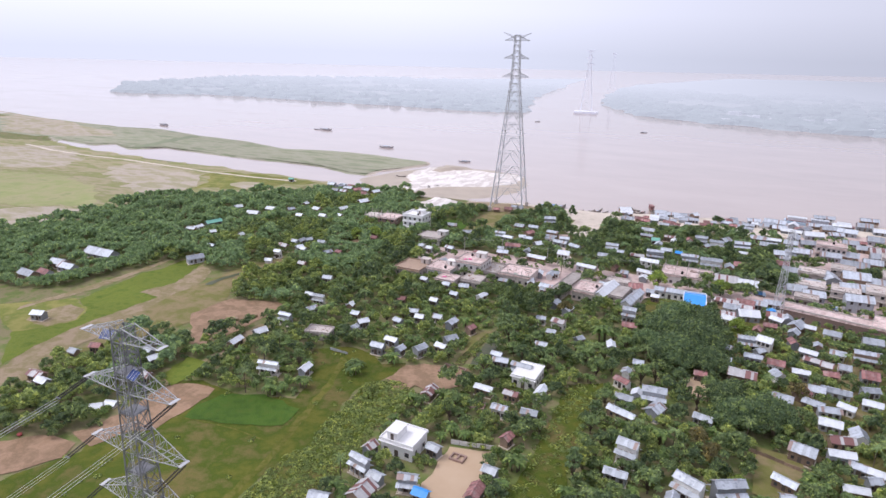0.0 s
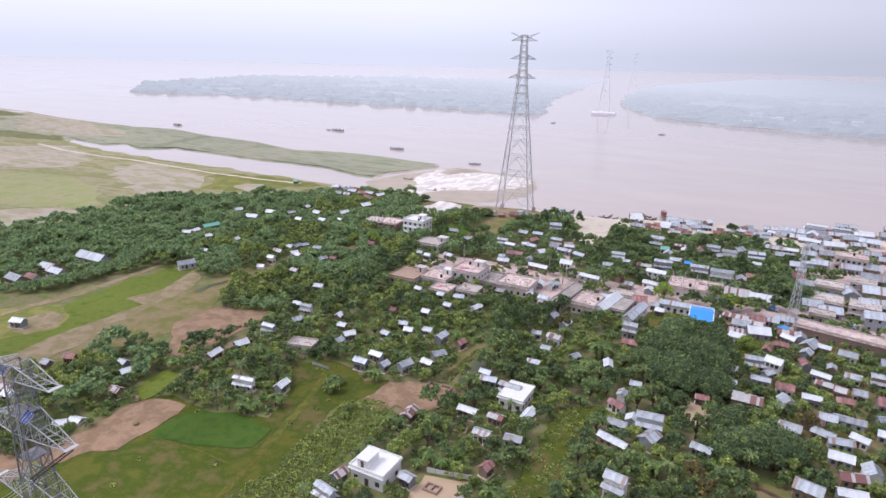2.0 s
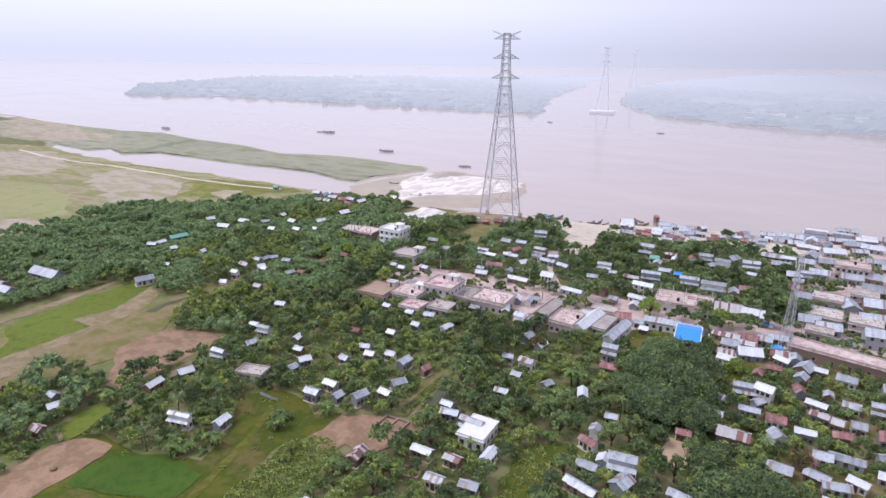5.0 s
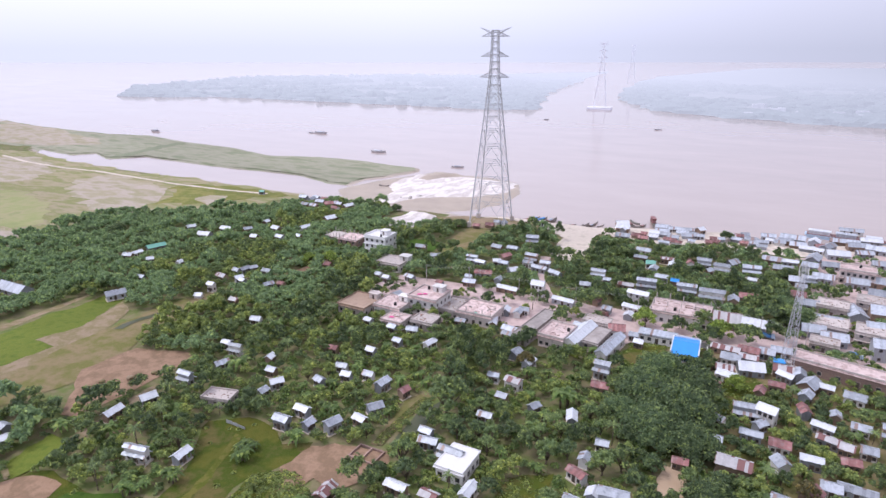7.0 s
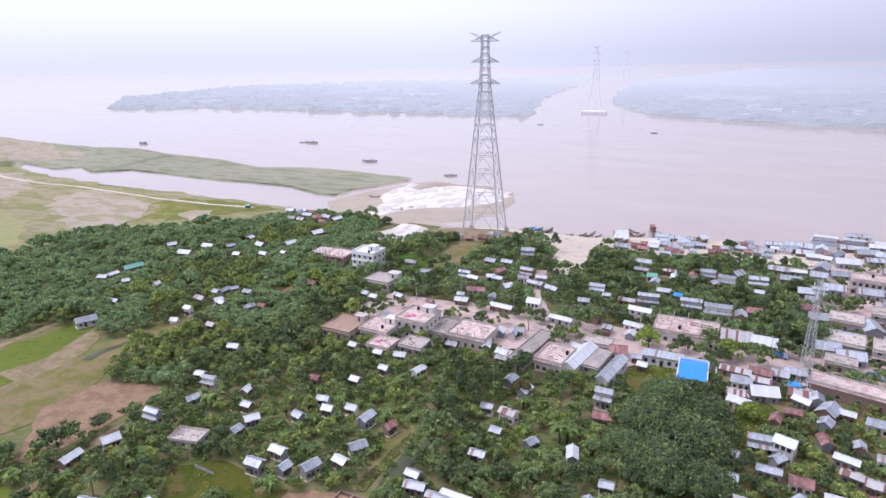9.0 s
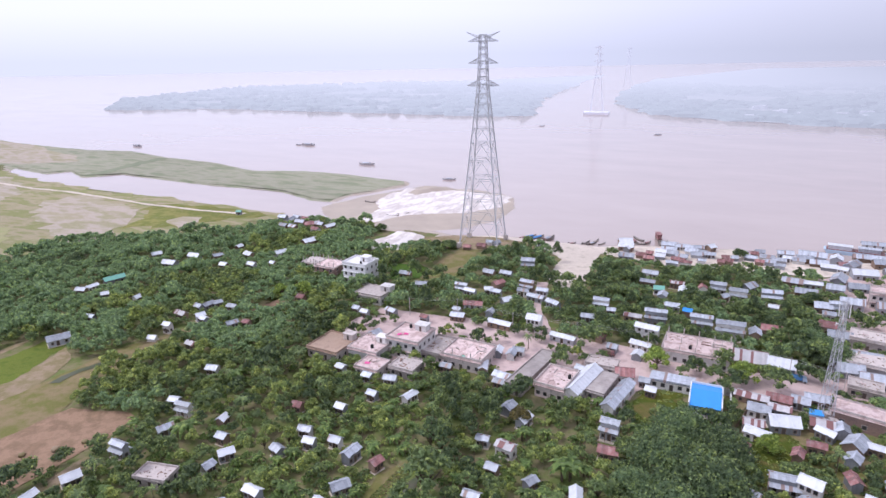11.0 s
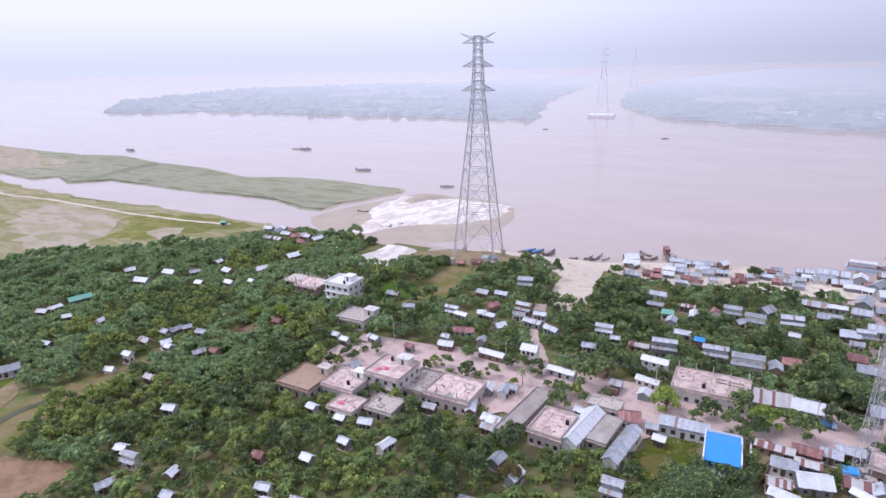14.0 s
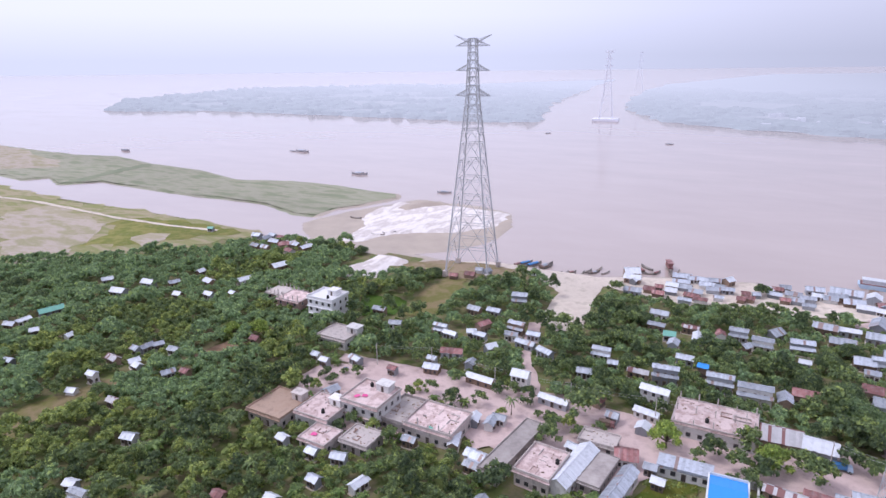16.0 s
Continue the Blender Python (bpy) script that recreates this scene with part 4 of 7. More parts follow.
        for s in (-1, 1):
            for h in (0, -0.45):
                a = tip + down + across * s + Vector((0, 0, h))
                b = a + WIRE_WAY * 300 + Vector((0, 0, -6))
                tagged(sagging_wire("conductor", a, b, 7.0, 0.028), "sagging aluminium conductor leaving the pylon", "cable", "conductors")

# ---- telecom mast ----
mast = lattice_tower("telecom_mast", pose(18.5, 278, 0, 0, 0, 20), [(0, 1.7), (30, 0.65), (38, 0.6)], [0, 3.5, 7, 10.5, 14, 17, 20, 23, 25.5, 28, 30, 32, 34, 36, 38], [], [],
                     M["steel"], "slender pale lattice phone mast with antennas", 0.15, 0.065)
mast["category"] = "phone mast"
for i in range(6):
    a = radians(60 * i)
    g = Geo()
    r = 1.5
    g.box(-0.15, 0.15, -0.08, 0.08, -1.1, 1.1)
    part("antenna_panel", g, M["whitewash"], mast, at=pose(r * math.cos(a), r * math.sin(a), 34 + 2.2 * (i % 2), 0, 0, 60 * i + 90))
for i, (z, a) in enumerate(((29, 40), (31, 160), (27, 280))):
    g = Geo()
    for k in range(12):
        t0, t1 = 2 * math.pi * k / 12, 2 * math.pi * (k + 1) / 12
        g.quad((0, 0, 0), (0.6 * math.cos(t0), 0.6 * math.sin(t0), 0.18), (0.6 * math.cos(t1), 0.6 * math.sin(t1), 0.18))
    g.tube((0, 0, -0.3), (0, 0, 0), 0.35, 0.2, 10)
    part("dish", g, M["whitewash"], mast, at=pose(1.3 * math.cos(radians(a)), 1.3 * math.sin(radians(a)), z, 90, 0, a + 90))

# ---- plan of the tin-roofed houses: x, y, length, width, turn, eave height, roof ----
RIVER_BANK = [
    (-70.6, 420.1, 8.3, 5.5, 10, 3, 'w'),
    (-66.7, 403.0, 8.3, 4.6, 0, 3, 'g'),
    (28.3, 408.5, 11, 6.4, 64, 3.2, 'g'),
    (39.2, 422.0, 11, 7.4, 0, 3.2, 'w'),
    (49.5, 443.0, 11, 6.4, 10, 3.2, 'g'),
    (58.3, 440.8, 11, 6.4, -10, 3.2, 'g'),
    (35.2, 434.3, 11, 5.5, 64, 3.2, 'g'),
    (44.1, 455.5, 14.7, 5.5, 10, 3.2, 'g'),
    (57.2, 463.5, 11, 5.5, 10, 3.2, 'w'),
    (69.5, 462.9, 9.2, 7.4, 0, 3.2, 'g'),
    (71.2, 427.4, 9.2, 7.4, 0, 3.2, 'g'),
    (69.3, 400.9, 9.2, 7.4, 0, 3.2, 's'),
    (-288.7, 401.9, 5.5, 3.7, 0, 2.2, 'g'),
    (-331.8, 391.3, 4.2, 3.4, 10, 2.4, 'n'),
]
RIVER_BANK_B = [
    (-56.0, 406.7, 5.5, 4.6, 0, 2.2, 'r'),
    (-51.3, 412.4, 5.5, 4.6, 0, 2.2, 'w'),
    (-46.4, 420.0, 6.4, 4.6, 0, 2.2, 'g'),
    (-49.3, 427.2, 8.3, 4.6, 5, 2.2, 'g'),
    (-41.1, 416.1, 6.4, 4.6, 0, 2.2, 'g'),
    (-34.7, 422.8, 6.4, 4.6, 0, 2.2, 'g'),
    (-31.7, 426.9, 5.5, 4.6, 0, 2.2, 'g'),
    (-37.9, 406.8, 6.2, 3.2, 0, 2.2, 'r'),
    (-44.0, 403.5, 6.2, 3.2, 0, 2.2, 'g'),
    (-31.2, 413.4, 4.7, 3.2, 0, 2.2, 'g'),
    (-37.8, 428.0, 7.4, 4.6, 0, 2.2, 'g'),
    (-22.2, 415.8, 3.9, 3.9, 0, 2.2, 'r'),
    (-18.9, 418.3, 4.7, 3.9, 0, 2.2, 'r'),
]
RIVER_BANK_C = [
    (-9.3, 428.8, 6.4, 3.7, 0, 2.2, 'g'),
    (-2.0, 432.7, 7.4, 4.6, 0, 2.2, 'g'),
    (-0.3, 425.0, 5.5, 3.9, 0, 2.2, 'g'),
    (3.6, 430.1, 7, 3.9, 0, 2.2, 'g'),
    (4.0, 420.7, 5.5, 3.2, 0, 2.2, 'g'),
    (12.3, 434.0, 6.2, 4.7, 0, 2.2, 'g'),
    (21.1, 433.4, 8.6, 5.5, 0, 2.2, 'g'),
    (25.5, 428.5, 7.8, 4.7, 0, 2.2, 'w'),
    (-5.1, 423.3, 4.7, 3.2, 0, 2.2, 'r'),
    (-12.4, 435.3, 5.5, 3.7, 0, 2.2, 'w'),
    (-60.5, 410.1, 5.5, 4.6, 0, 2.2, 'r'),
    (51.8, 432.1, 8.3, 5.5, 10, 2.5, 'g'),
    (57.5, 415.0, 8.3, 5.5, 0, 2.5, 'g'),
]
RIVER_BANK_D = [
    (63.4, 405.8, 8.3, 6.4, 0, 2.5, 'g'),
    (77.7, 455.1, 9.2, 6.4, 0, 2.5, 'w'),
    (76.4, 495.1, 11, 5.5, 10, 2.5, 'g'),
    (49.4, 487.5, 12.9, 4.6, 5, 2.5, 'g'),
    (63.4, 418.5, 5.5, 3.7, 0, 2.5, 'r'),
    (35.4, 401.8, 8.3, 5.5, 0, 2.5, 'g'),
]
NORTH_LANES = [
    (-238.1, 354.9, 9.2, 5.5, 71, 2.8, 'w'),
    (1.7, 371.9, 8.4, 5.6, 0, 4, 'h'),
    (14.9, 383.8, 9.1, 4.9, 0, 3, 'g'),
    (9.7, 396.6, 9.1, 5.6, 0, 3, 'g'),
    (17.9, 396.7, 7.7, 3.5, -4, 3, 'w'),
    (-19.6, 372.8, 7, 4.9, 0, 4, 'h'),
    (-7.5, 381.5, 7, 5.6, 64, 3, 'g'),
    (-11.1, 367.7, 7.7, 4.9, 0, 4, 'h'),
    (-40.3, 354.3, 5.6, 4.2, 87, 3, 'g'),
    (-33.3, 363.7, 8.4, 3.5, 99, 3, 'w'),
    (-43.0, 361.4, 4.9, 4.2, 10, 3, 'n'),
    (-49.2, 368.4, 7, 3.5, 0, 3, 'g'),
    (-50.3, 380.9, 7.8, 3.9, 0, 3, 'g'),
]
NORTH_LANES_B = [
    (-36.9, 371.8, 7, 3.2, 0, 3, 's'),
    (-16.4, 363.3, 4.2, 3.5, 64, 3, 'g'),
    (2.8, 359.3, 4.2, 3.5, 0, 3, 'w'),
    (20.8, 369.0, 7, 5.6, 0, 3, 'g'),
    (22.6, 360.8, 5, 3.7, 0, 3, 'g'),
    (21.4, 345.6, 6.2, 5, 0, 4, 'r'),
    (25.6, 369.6, 6.3, 4.9, 0, 4, 'h'),
    (-25.8, 370.5, 4.9, 4.2, 102, 3, 'r'),
    (-120.9, 349.1, 6.2, 3.9, 10, 3, 'g'),
    (-112.7, 351.4, 6.2, 3.9, 0, 3, 'g'),
    (-107.2, 366.1, 7, 6.2, 0, 5, 'h'),
    (31.5, 378.5, 9.2, 6.4, 0, 3.2, 'g'),
    (44.8, 378.3, 10.1, 6.4, 0, 3.2, 'g'),
]
NORTH_LANES_C = [
    (53.0, 383.2, 11, 6.4, 0, 3.2, 'g'),
    (53.7, 360.1, 12.9, 7.4, 0, 4.5, 'g'),
    (26.4, 394.0, 7.4, 5.5, 0, 3.2, 'g'),
    (63.6, 375.1, 9.2, 7.4, 0, 3.2, 'g'),
    (-293.4, 393.6, 6.4, 4.6, 10, 2.2, 'g'),
    (-284.1, 391.3, 6.4, 4.6, 87, 2.2, 'g'),
    (-273.8, 388.4, 7.4, 4.6, 0, 2.2, 'g'),
    (-264.8, 386.4, 6.4, 4.6, 64, 2.2, 'r'),
    (-270.1, 377.2, 6.4, 4.6, 0, 2.2, 'g'),
    (-277.7, 377.1, 6.4, 4.6, 0, 2.2, 'g'),
    (-258.8, 389.4, 7.4, 4.6, 0, 2.2, 'g'),
    (-253.1, 378.5, 6.4, 4.6, 0, 2.2, 'r'),
    (-249.3, 387.9, 8.3, 4.6, 87, 2.2, 'w'),
]
NORTH_LANES_D = [
    (-279.3, 399.4, 5.5, 3.7, 0, 2.2, 'r'),
    (68.2, 390.9, 8.3, 6.4, 0, 2.5, 'g'),
    (49.0, 397.3, 8.3, 5.5, 0, 2.5, 'g'),
    (-168.3, 382.8, 5.5, 3.7, 0, 2.2, 'r'),
    (-143.8, 389.8, 5.5, 4.6, 0, 2.2, 'r'),
    (-142.8, 398.1, 4.6, 3.7, 0, 2.2, 'g'),
    (-138.5, 398.4, 4.6, 3.7, 64, 2.2, 'g'),
    (-150.2, 384.5, 4.6, 3.7, 10, 2.2, 'r'),
]
ROADSIDE = [
    (6.7, 275.2, 6.6, 4, -3, 3, 's'), (0.3, 263.5, 6, 4.2, -4, 3, 's'), (1.6, 258.6, 7, 4, -6, 3, 'w'), (16.5, 286.2, 7, 4.5, -5, 3, 'g'), (17.4, 271.5, 6.5, 5, 4, 3, 's'),
    (-38.1, 293.0, 4.2, 4.4, 0, 2.6, 'w'),
]
BAZAAR = [
    (22.2, 270.7, 5, 4.3, 91, 3, 'g'),
    (52.4, 340.1, 12, 8.3, 0, 4.5, 'g'),
    (49.4, 321.0, 12, 8.3, 0, 4.5, 'g'),
    (49.3, 301.5, 10.9, 7.8, 0, 6, 'g'),
    (41.9, 337.7, 11, 7.4, 102, 3.2, 'g'),
    (37.6, 344.7, 8.3, 5.5, 0, 3.2, 's'),
    (31.7, 322.8, 10.1, 7.4, 0, 3.2, 'g'),
    (33.2, 307.1, 9.2, 7.4, 0, 3.2, 'g'),
    (26.6, 311.4, 8.3, 6.4, 0, 3.2, 'g'),
    (60.5, 339.5, 8.3, 7.4, 0, 3.2, 'g'),
    (25.1, 339.3, 8.3, 5.5, 0, 3.2, 'g'),
]
WEST_ORCHARDS = [
    (-298.8, 298.4, 5.5, 3.7, 64, 2.8, 'w'),
    (-279.0, 291.1, 8.3, 5.5, 10, 2.8, 'w'),
    (-276.8, 305.4, 7.4, 4.6, 0, 2.8, 'w'),
    (-265.6, 311.2, 5.5, 3.7, 77, 2.8, 'g'),
    (-250.2, 301.2, 4.6, 3.7, 0, 2.8, 'w'),
    (-267.2, 328.4, 4.6, 3.7, 87, 2.8, 'w'),
    (-251.6, 320.4, 6.4, 4.6, -10, 2.8, 'w'),
    (-237.4, 308.0, 5.5, 3.7, 10, 2.8, 'w'),
    (-228.7, 314.2, 3.8, 3.2, 0, 2.8, 'w'),
    (-237.9, 330.3, 7.4, 4.6, 64, 2.8, 'w'),
    (-283.6, 262.2, 10.1, 4.7, 87, 2.8, 'n'),
    (-282.9, 250.1, 6.3, 3.2, 91, 2.8, 'w'),
    (-283.2, 245.3, 5.6, 3.5, 10, 2.8, 'g'),
]
WEST_ORCHARDS_B = [
    (-267.9, 246.5, 3.8, 3.2, 64, 2.8, 'w'),
    (-250.4, 250.3, 3.8, 3.2, 95, 2.8, 'w'),
    (-214.5, 258.6, 5.6, 3.5, 82, 2.8, 'g'),
    (-216.4, 255.4, 4.2, 3.2, 0, 2.8, 'g'),
    (-212.2, 262.0, 4.2, 3.2, 64, 2.8, 'g'),
    (-203.1, 261.9, 4.9, 3.5, 0, 2.8, 'g'),
    (-216.6, 246.4, 6.3, 3.5, 0, 2.8, 's'),
    (-207.8, 248.6, 4.2, 3.2, 64, 2.8, 'w'),
    (-203.6, 246.9, 3.8, 3.2, 0, 2.8, 'w'),
    (-210.1, 234.5, 4, 3.2, 0, 3.8, 'w'),
    (-209.3, 226.5, 3.8, 3.2, 10, 1.5, 'w'),
    (-189.6, 248.7, 5, 3.2, 64, 2.8, 'g'),
    (-184.9, 252.2, 3.8, 3.2, 10, 2.8, 'r'),
]
WEST_ORCHARDS_C = [
    (-189.0, 227.9, 4.6, 3.2, 0, 2.8, 's'),
    (-183.0, 283.3, 4.2, 3.5, 0, 2.8, 'r'),
    (-248.8, 227.2, 4.2, 3.2, 10, 2.8, 'g'),
    (-238.0, 129.7, 5.5, 3.9, 10, 2.8, 'w'),
    (-191.8, 100.6, 6.2, 3.7, 0, 2.8, 's'),
    (-186.1, 98.9, 5, 3.2, 0, 2.8, 'w'),
    (-289.9, 171.6, 9.2, 6.4, 0, 2.8, 'g'),
    (-280.4, 169.5, 10.1, 5.5, 0, 2.8, 'g'),
    (-285.7, 190.7, 18.4, 7.4, 10, 2.8, 'g'),
    (-286.5, 154.9, 10.1, 5.5, 0, 2.8, 'g'),
    (-281.6, 159.6, 7.4, 4.6, 0, 2.8, 'r'),
    (-240.0, 208.2, 8.3, 4.6, 64, 2.8, 'g'),
    (-193.9, 122.4, 4.2, 3.5, 0, 2.8, 'r'),
]
WEST_ORCHARDS_D = [
    (-196.5, 116.0, 3.8, 3.2, 0, 2.8, 'g'),
    (-175.6, 128.9, 3.8, 3.2, 0, 2.8, 'g'),
]
MAIN_ROAD = [
    (-138.3, 288.2, 5.6, 3.5, -10, 2.8, 'g'),
    (-110.8, 295.6, 6.2, 4.3, 10, 2.8, 'g'),
    (-83.2, 273.5, 5.1, 3.4, 102, 2.8, 'w'),
    (-78.2, 274.1, 5.1, 3.4, 95, 2.8, 'g'),
    (-76.8, 277.3, 4.6, 3.4, 0, 2.8, 'g'),
    (-92.3, 296.0, 10.5, 3.7, -4, 2.8, 'w'),
    (-79.2, 299.6, 6.2, 5, -5, 6, 'w'),
    (-66.0, 294.8, 10.3, 3.4, -5, 2.8, 'w'),
    (-107.7, 327.4, 5.6, 3.5, 5, 2.8, 'g'),
    (-63.0, 317.5, 5.6, 3.7, 0, 2.8, 'g'),
    (-61.7, 333.8, 7, 4.9, 5, 3.5, 'h'),
    (-46.8, 325.7, 7.4, 3.2, 0, 2.8, 's'),
    (-37.9, 324.8, 8.7, 5, 0, 6, 'h'),
]
MAIN_ROAD_B = [
    (-38.4, 310.8, 9.3, 3.7, -4, 5.5, 'w'),
    (-38.7, 301.0, 8, 3.2, -10, 2.8, 'w'),
    (-47.3, 294.6, 4, 4, 0, 2.8, 'g'),
    (-53.4, 301.2, 4, 3.4, 77, 2.8, 'r'),
    (-52.2, 273.5, 5.2, 3.2, 0, 2.8, 'g'),
    (-27.6, 336.4, 3.8, 3.2, 0, 4.5, 'b'),
    (-21.5, 329.0, 8.7, 5, 0, 5, 'h'),
    (-11.0, 325.6, 10.5, 5.6, 0, 5.5, 'h'),
    (-2.5, 326.9, 4.6, 6.3, 0, 4, 'g'),
    (3.1, 333.0, 8.1, 5, 0, 4, 'r'),
    (-3.0, 304.5, 11, 8.5, 2, 4, 's'),
    (6.6, 303.5, 8.8, 6.5, -5, 4.2, 'w'),
]
MAIN_ROAD_C = [
    (-32.1, 274.5, 3.8, 3.2, 0, 2.8, 'g'),
    (-34.4, 343.4, 6.3, 3.5, 0, 3, 'g'),
    (-157.0, 330.0, 6.2, 3.9, 0, 3, 'g'),
    (-147.2, 281.6, 3.8, 3.2, 0, 3, 'w'),
    (-123.7, 324.6, 6.3, 4.2, 0, 3.5, 'h'),
    (-118.3, 322.5, 6.3, 3.2, -5, 3, 'w'),
    (-109.9, 334.5, 6.3, 4.2, 64, 4, 'r'),
    (-96.8, 332.8, 5.6, 3.5, 10, 3, 'g'),
    (-97.3, 339.3, 7, 4.9, 5, 4, 'h'),
    (-89.1, 336.9, 5.6, 3.5, 0, 3, 'g'),
    (-89.1, 328.3, 8.4, 3.5, -5, 3, 'g'),
    (-80.1, 325.1, 7, 3.5, -20, 3, 'g'),
    (-111.6, 327.9, 4.2, 3.2, 10, 3, 'w'),
]
MAIN_ROAD_D = [
    (-99.3, 319.0, 4.9, 4.2, 64, 3, 'w'),
    (-113.9, 300.9, 3.8, 3.2, 0, 3, 'g'),
    (-122.1, 287.8, 3.8, 3.2, 0, 3, 'r'),
    (-142.9, 321.0, 5.6, 3.5, 0, 2.8, 'g'),
    (-153.1, 283.9, 3.8, 3.2, 0, 2.8, 'g'),
    (-110.4, 309.3, 8.4, 4.2, 10, 2.8, 'r'),
    (-100.3, 304.6, 3.8, 4.2, 0, 2.8, 'g'),
    (-56.1, 328.2, 3.8, 3.2, 10, 2.8, 'g'),
    (-1.0, 279.4, 10, 4, -3, 2.8, 's'),
    (6.5, 281.4, 7.5, 4.6, -3, 2.8, 'r'),
    (12.2, 283.0, 5.5, 4.6, -3, 2.8, 'g'),
]
SCHOOL_QUARTER = [
    (-29.2, 269.5, 3.8, 3.2, 0, 2.8, 'w'),
    (-58.1, 220.9, 5.7, 4, -5, 3.5, 's'),
    (-59.0, 236.5, 5.6, 3.7, 77, 2.8, 'w'),
    (-35.1, 241.2, 5.6, 5, 0, 5, 'h'),
    (-33.2, 231.9, 5.7, 4, 5, 3, 'r'),
    (1.3, 272.4, 6.6, 5, -4, 3, 'g'),
    (7.8, 268.1, 8.4, 7, 2, 3, 'w'),
    (8.3, 237.6, 7.4, 5.1, 0, 4, 'h'),
    (13.9, 237.3, 5.7, 4.6, 0, 5.5, 'w'),
    (12.4, 232.5, 4.2, 3.2, 64, 3, 'g'),
    (10.5, 226.4, 6.2, 3.2, -5, 3, 'g'),
    (17.6, 224.6, 5.7, 4.2, 0, 3, 'r'),
    (1.9, 229.9, 3.8, 3.2, 0, 3, 'g'),
]
SCHOOL_QUARTER_B = [
    (2.1, 219.2, 3.8, 3.6, 0, 3, 'g'),
    (18.2, 215.9, 4.2, 4.7, 0, 3, 'g'),
    (28.2, 239.8, 6.2, 3.2, 0, 3, 'w'),
    (29.3, 233.2, 6.2, 3.2, 0, 3, 's'),
    (25.0, 220.4, 5.7, 3.2, 0, 3.5, 'w'),
    (23.5, 246.9, 5.1, 3.4, 95, 3, 'r'),
    (24.0, 256.7, 4.6, 4, 77, 3, 'g'),
    (15.8, 259.0, 5.1, 3.2, 0, 3, 'r'),
    (18.3, 267.2, 5.6, 3.2, 0, 3, 'w'),
    (29.8, 264.8, 4.6, 3.2, 0, 3, 'w'),
    (37.3, 262.5, 6.3, 4.6, -10, 3, 'g'),
    (11.4, 252.7, 4.6, 3.2, 77, 3, 'r'),
    (-1.4, 250.6, 3.8, 3.2, 0, 3, 'r'),
]
SCHOOL_QUARTER_C = [
    (31.5, 248.0, 3.8, 3.2, 87, 3, 'g'),
    (33.4, 231.5, 4.2, 4.2, 0, 3, 's'),
    (37.5, 244.0, 5.2, 3.6, 0, 3, 'g'),
    (33.9, 224.9, 5, 3.7, 0, 2.8, 'r'),
    (38.6, 232.9, 4.3, 4.3, 0, 2.8, 'g'),
    (44.4, 218.9, 5.6, 3.7, 0, 2.8, 'g'),
    (45.6, 230.1, 5.6, 5.6, 0, 2.8, 'r'),
    (46.2, 244.2, 8.4, 4.9, 0, 4, 'h'),
    (25.1, 264.2, 7, 5.6, 64, 3.2, 'g'),
    (50.0, 260.9, 7, 4.9, 0, 3.2, 'g'),
]
MIDDLE_GARDENS = [
    (-132.0, 266.1, 5.6, 4.3, 64, 2.8, 'g'),
    (-83.4, 261.1, 7.4, 3.2, 97, 2.8, 'w'),
    (-127.0, 238.5, 3.8, 3.2, 10, 2.8, 'w'),
    (-107.3, 239.3, 4.7, 3.6, 10, 2.8, 'g'),
    (-115.3, 237.8, 3.8, 3.6, 0, 2.8, 'g'),
    (-107.0, 228.5, 3.8, 3.2, 0, 2.8, 'g'),
    (-95.9, 232.8, 5.7, 3.2, 95, 2.8, 'w'),
    (-73.0, 253.1, 6.2, 3.6, -10, 2.8, 'g'),
    (-111.2, 217.7, 3.8, 3.2, 0, 2.8, 'w'),
    (-70.4, 256.4, 3.8, 3.2, 0, 2.8, 'g'),
    (-94.6, 255.1, 4.6, 3.2, 0, 2.8, 'g'),
    (-154.3, 195.4, 5.6, 3.7, 10, 3, 'h'),
    (-160.8, 197.4, 3.8, 3.2, 0, 2.8, 'w'),
]
MIDDLE_GARDENS_B = [
    (-138.8, 196.4, 3.8, 3.2, 91, 2.8, 'w'),
    (-113.8, 192.5, 4, 3.2, 0, 2.8, 'g'),
    (-94.4, 199.9, 5.7, 3.4, 91, 3.5, 'g'),
    (-113.1, 203.4, 4.3, 3.2, 10, 2.8, 'g'),
    (-108.2, 199.4, 3.8, 3.2, 0, 2.8, 'w'),
    (-101.9, 203.0, 4, 3.2, 0, 2.8, 'g'),
    (-86.4, 199.9, 4, 3.2, 87, 2.8, 'r'),
    (-123.9, 212.5, 3.8, 3.2, 0, 2.8, 'r'),
    (-58.2, 199.6, 4.7, 3.2, -5, 2.8, 'g'),
    (-65.6, 222.2, 4, 3.2, 0, 2.8, 'g'),
    (-58.1, 211.7, 3.8, 3.2, 0, 2.8, 'g'),
    (-47.4, 210.9, 3.8, 3.2, 77, 2.8, 'g'),
    (-35.5, 210.0, 5.7, 3.2, 95, 3.5, 'w'),
]
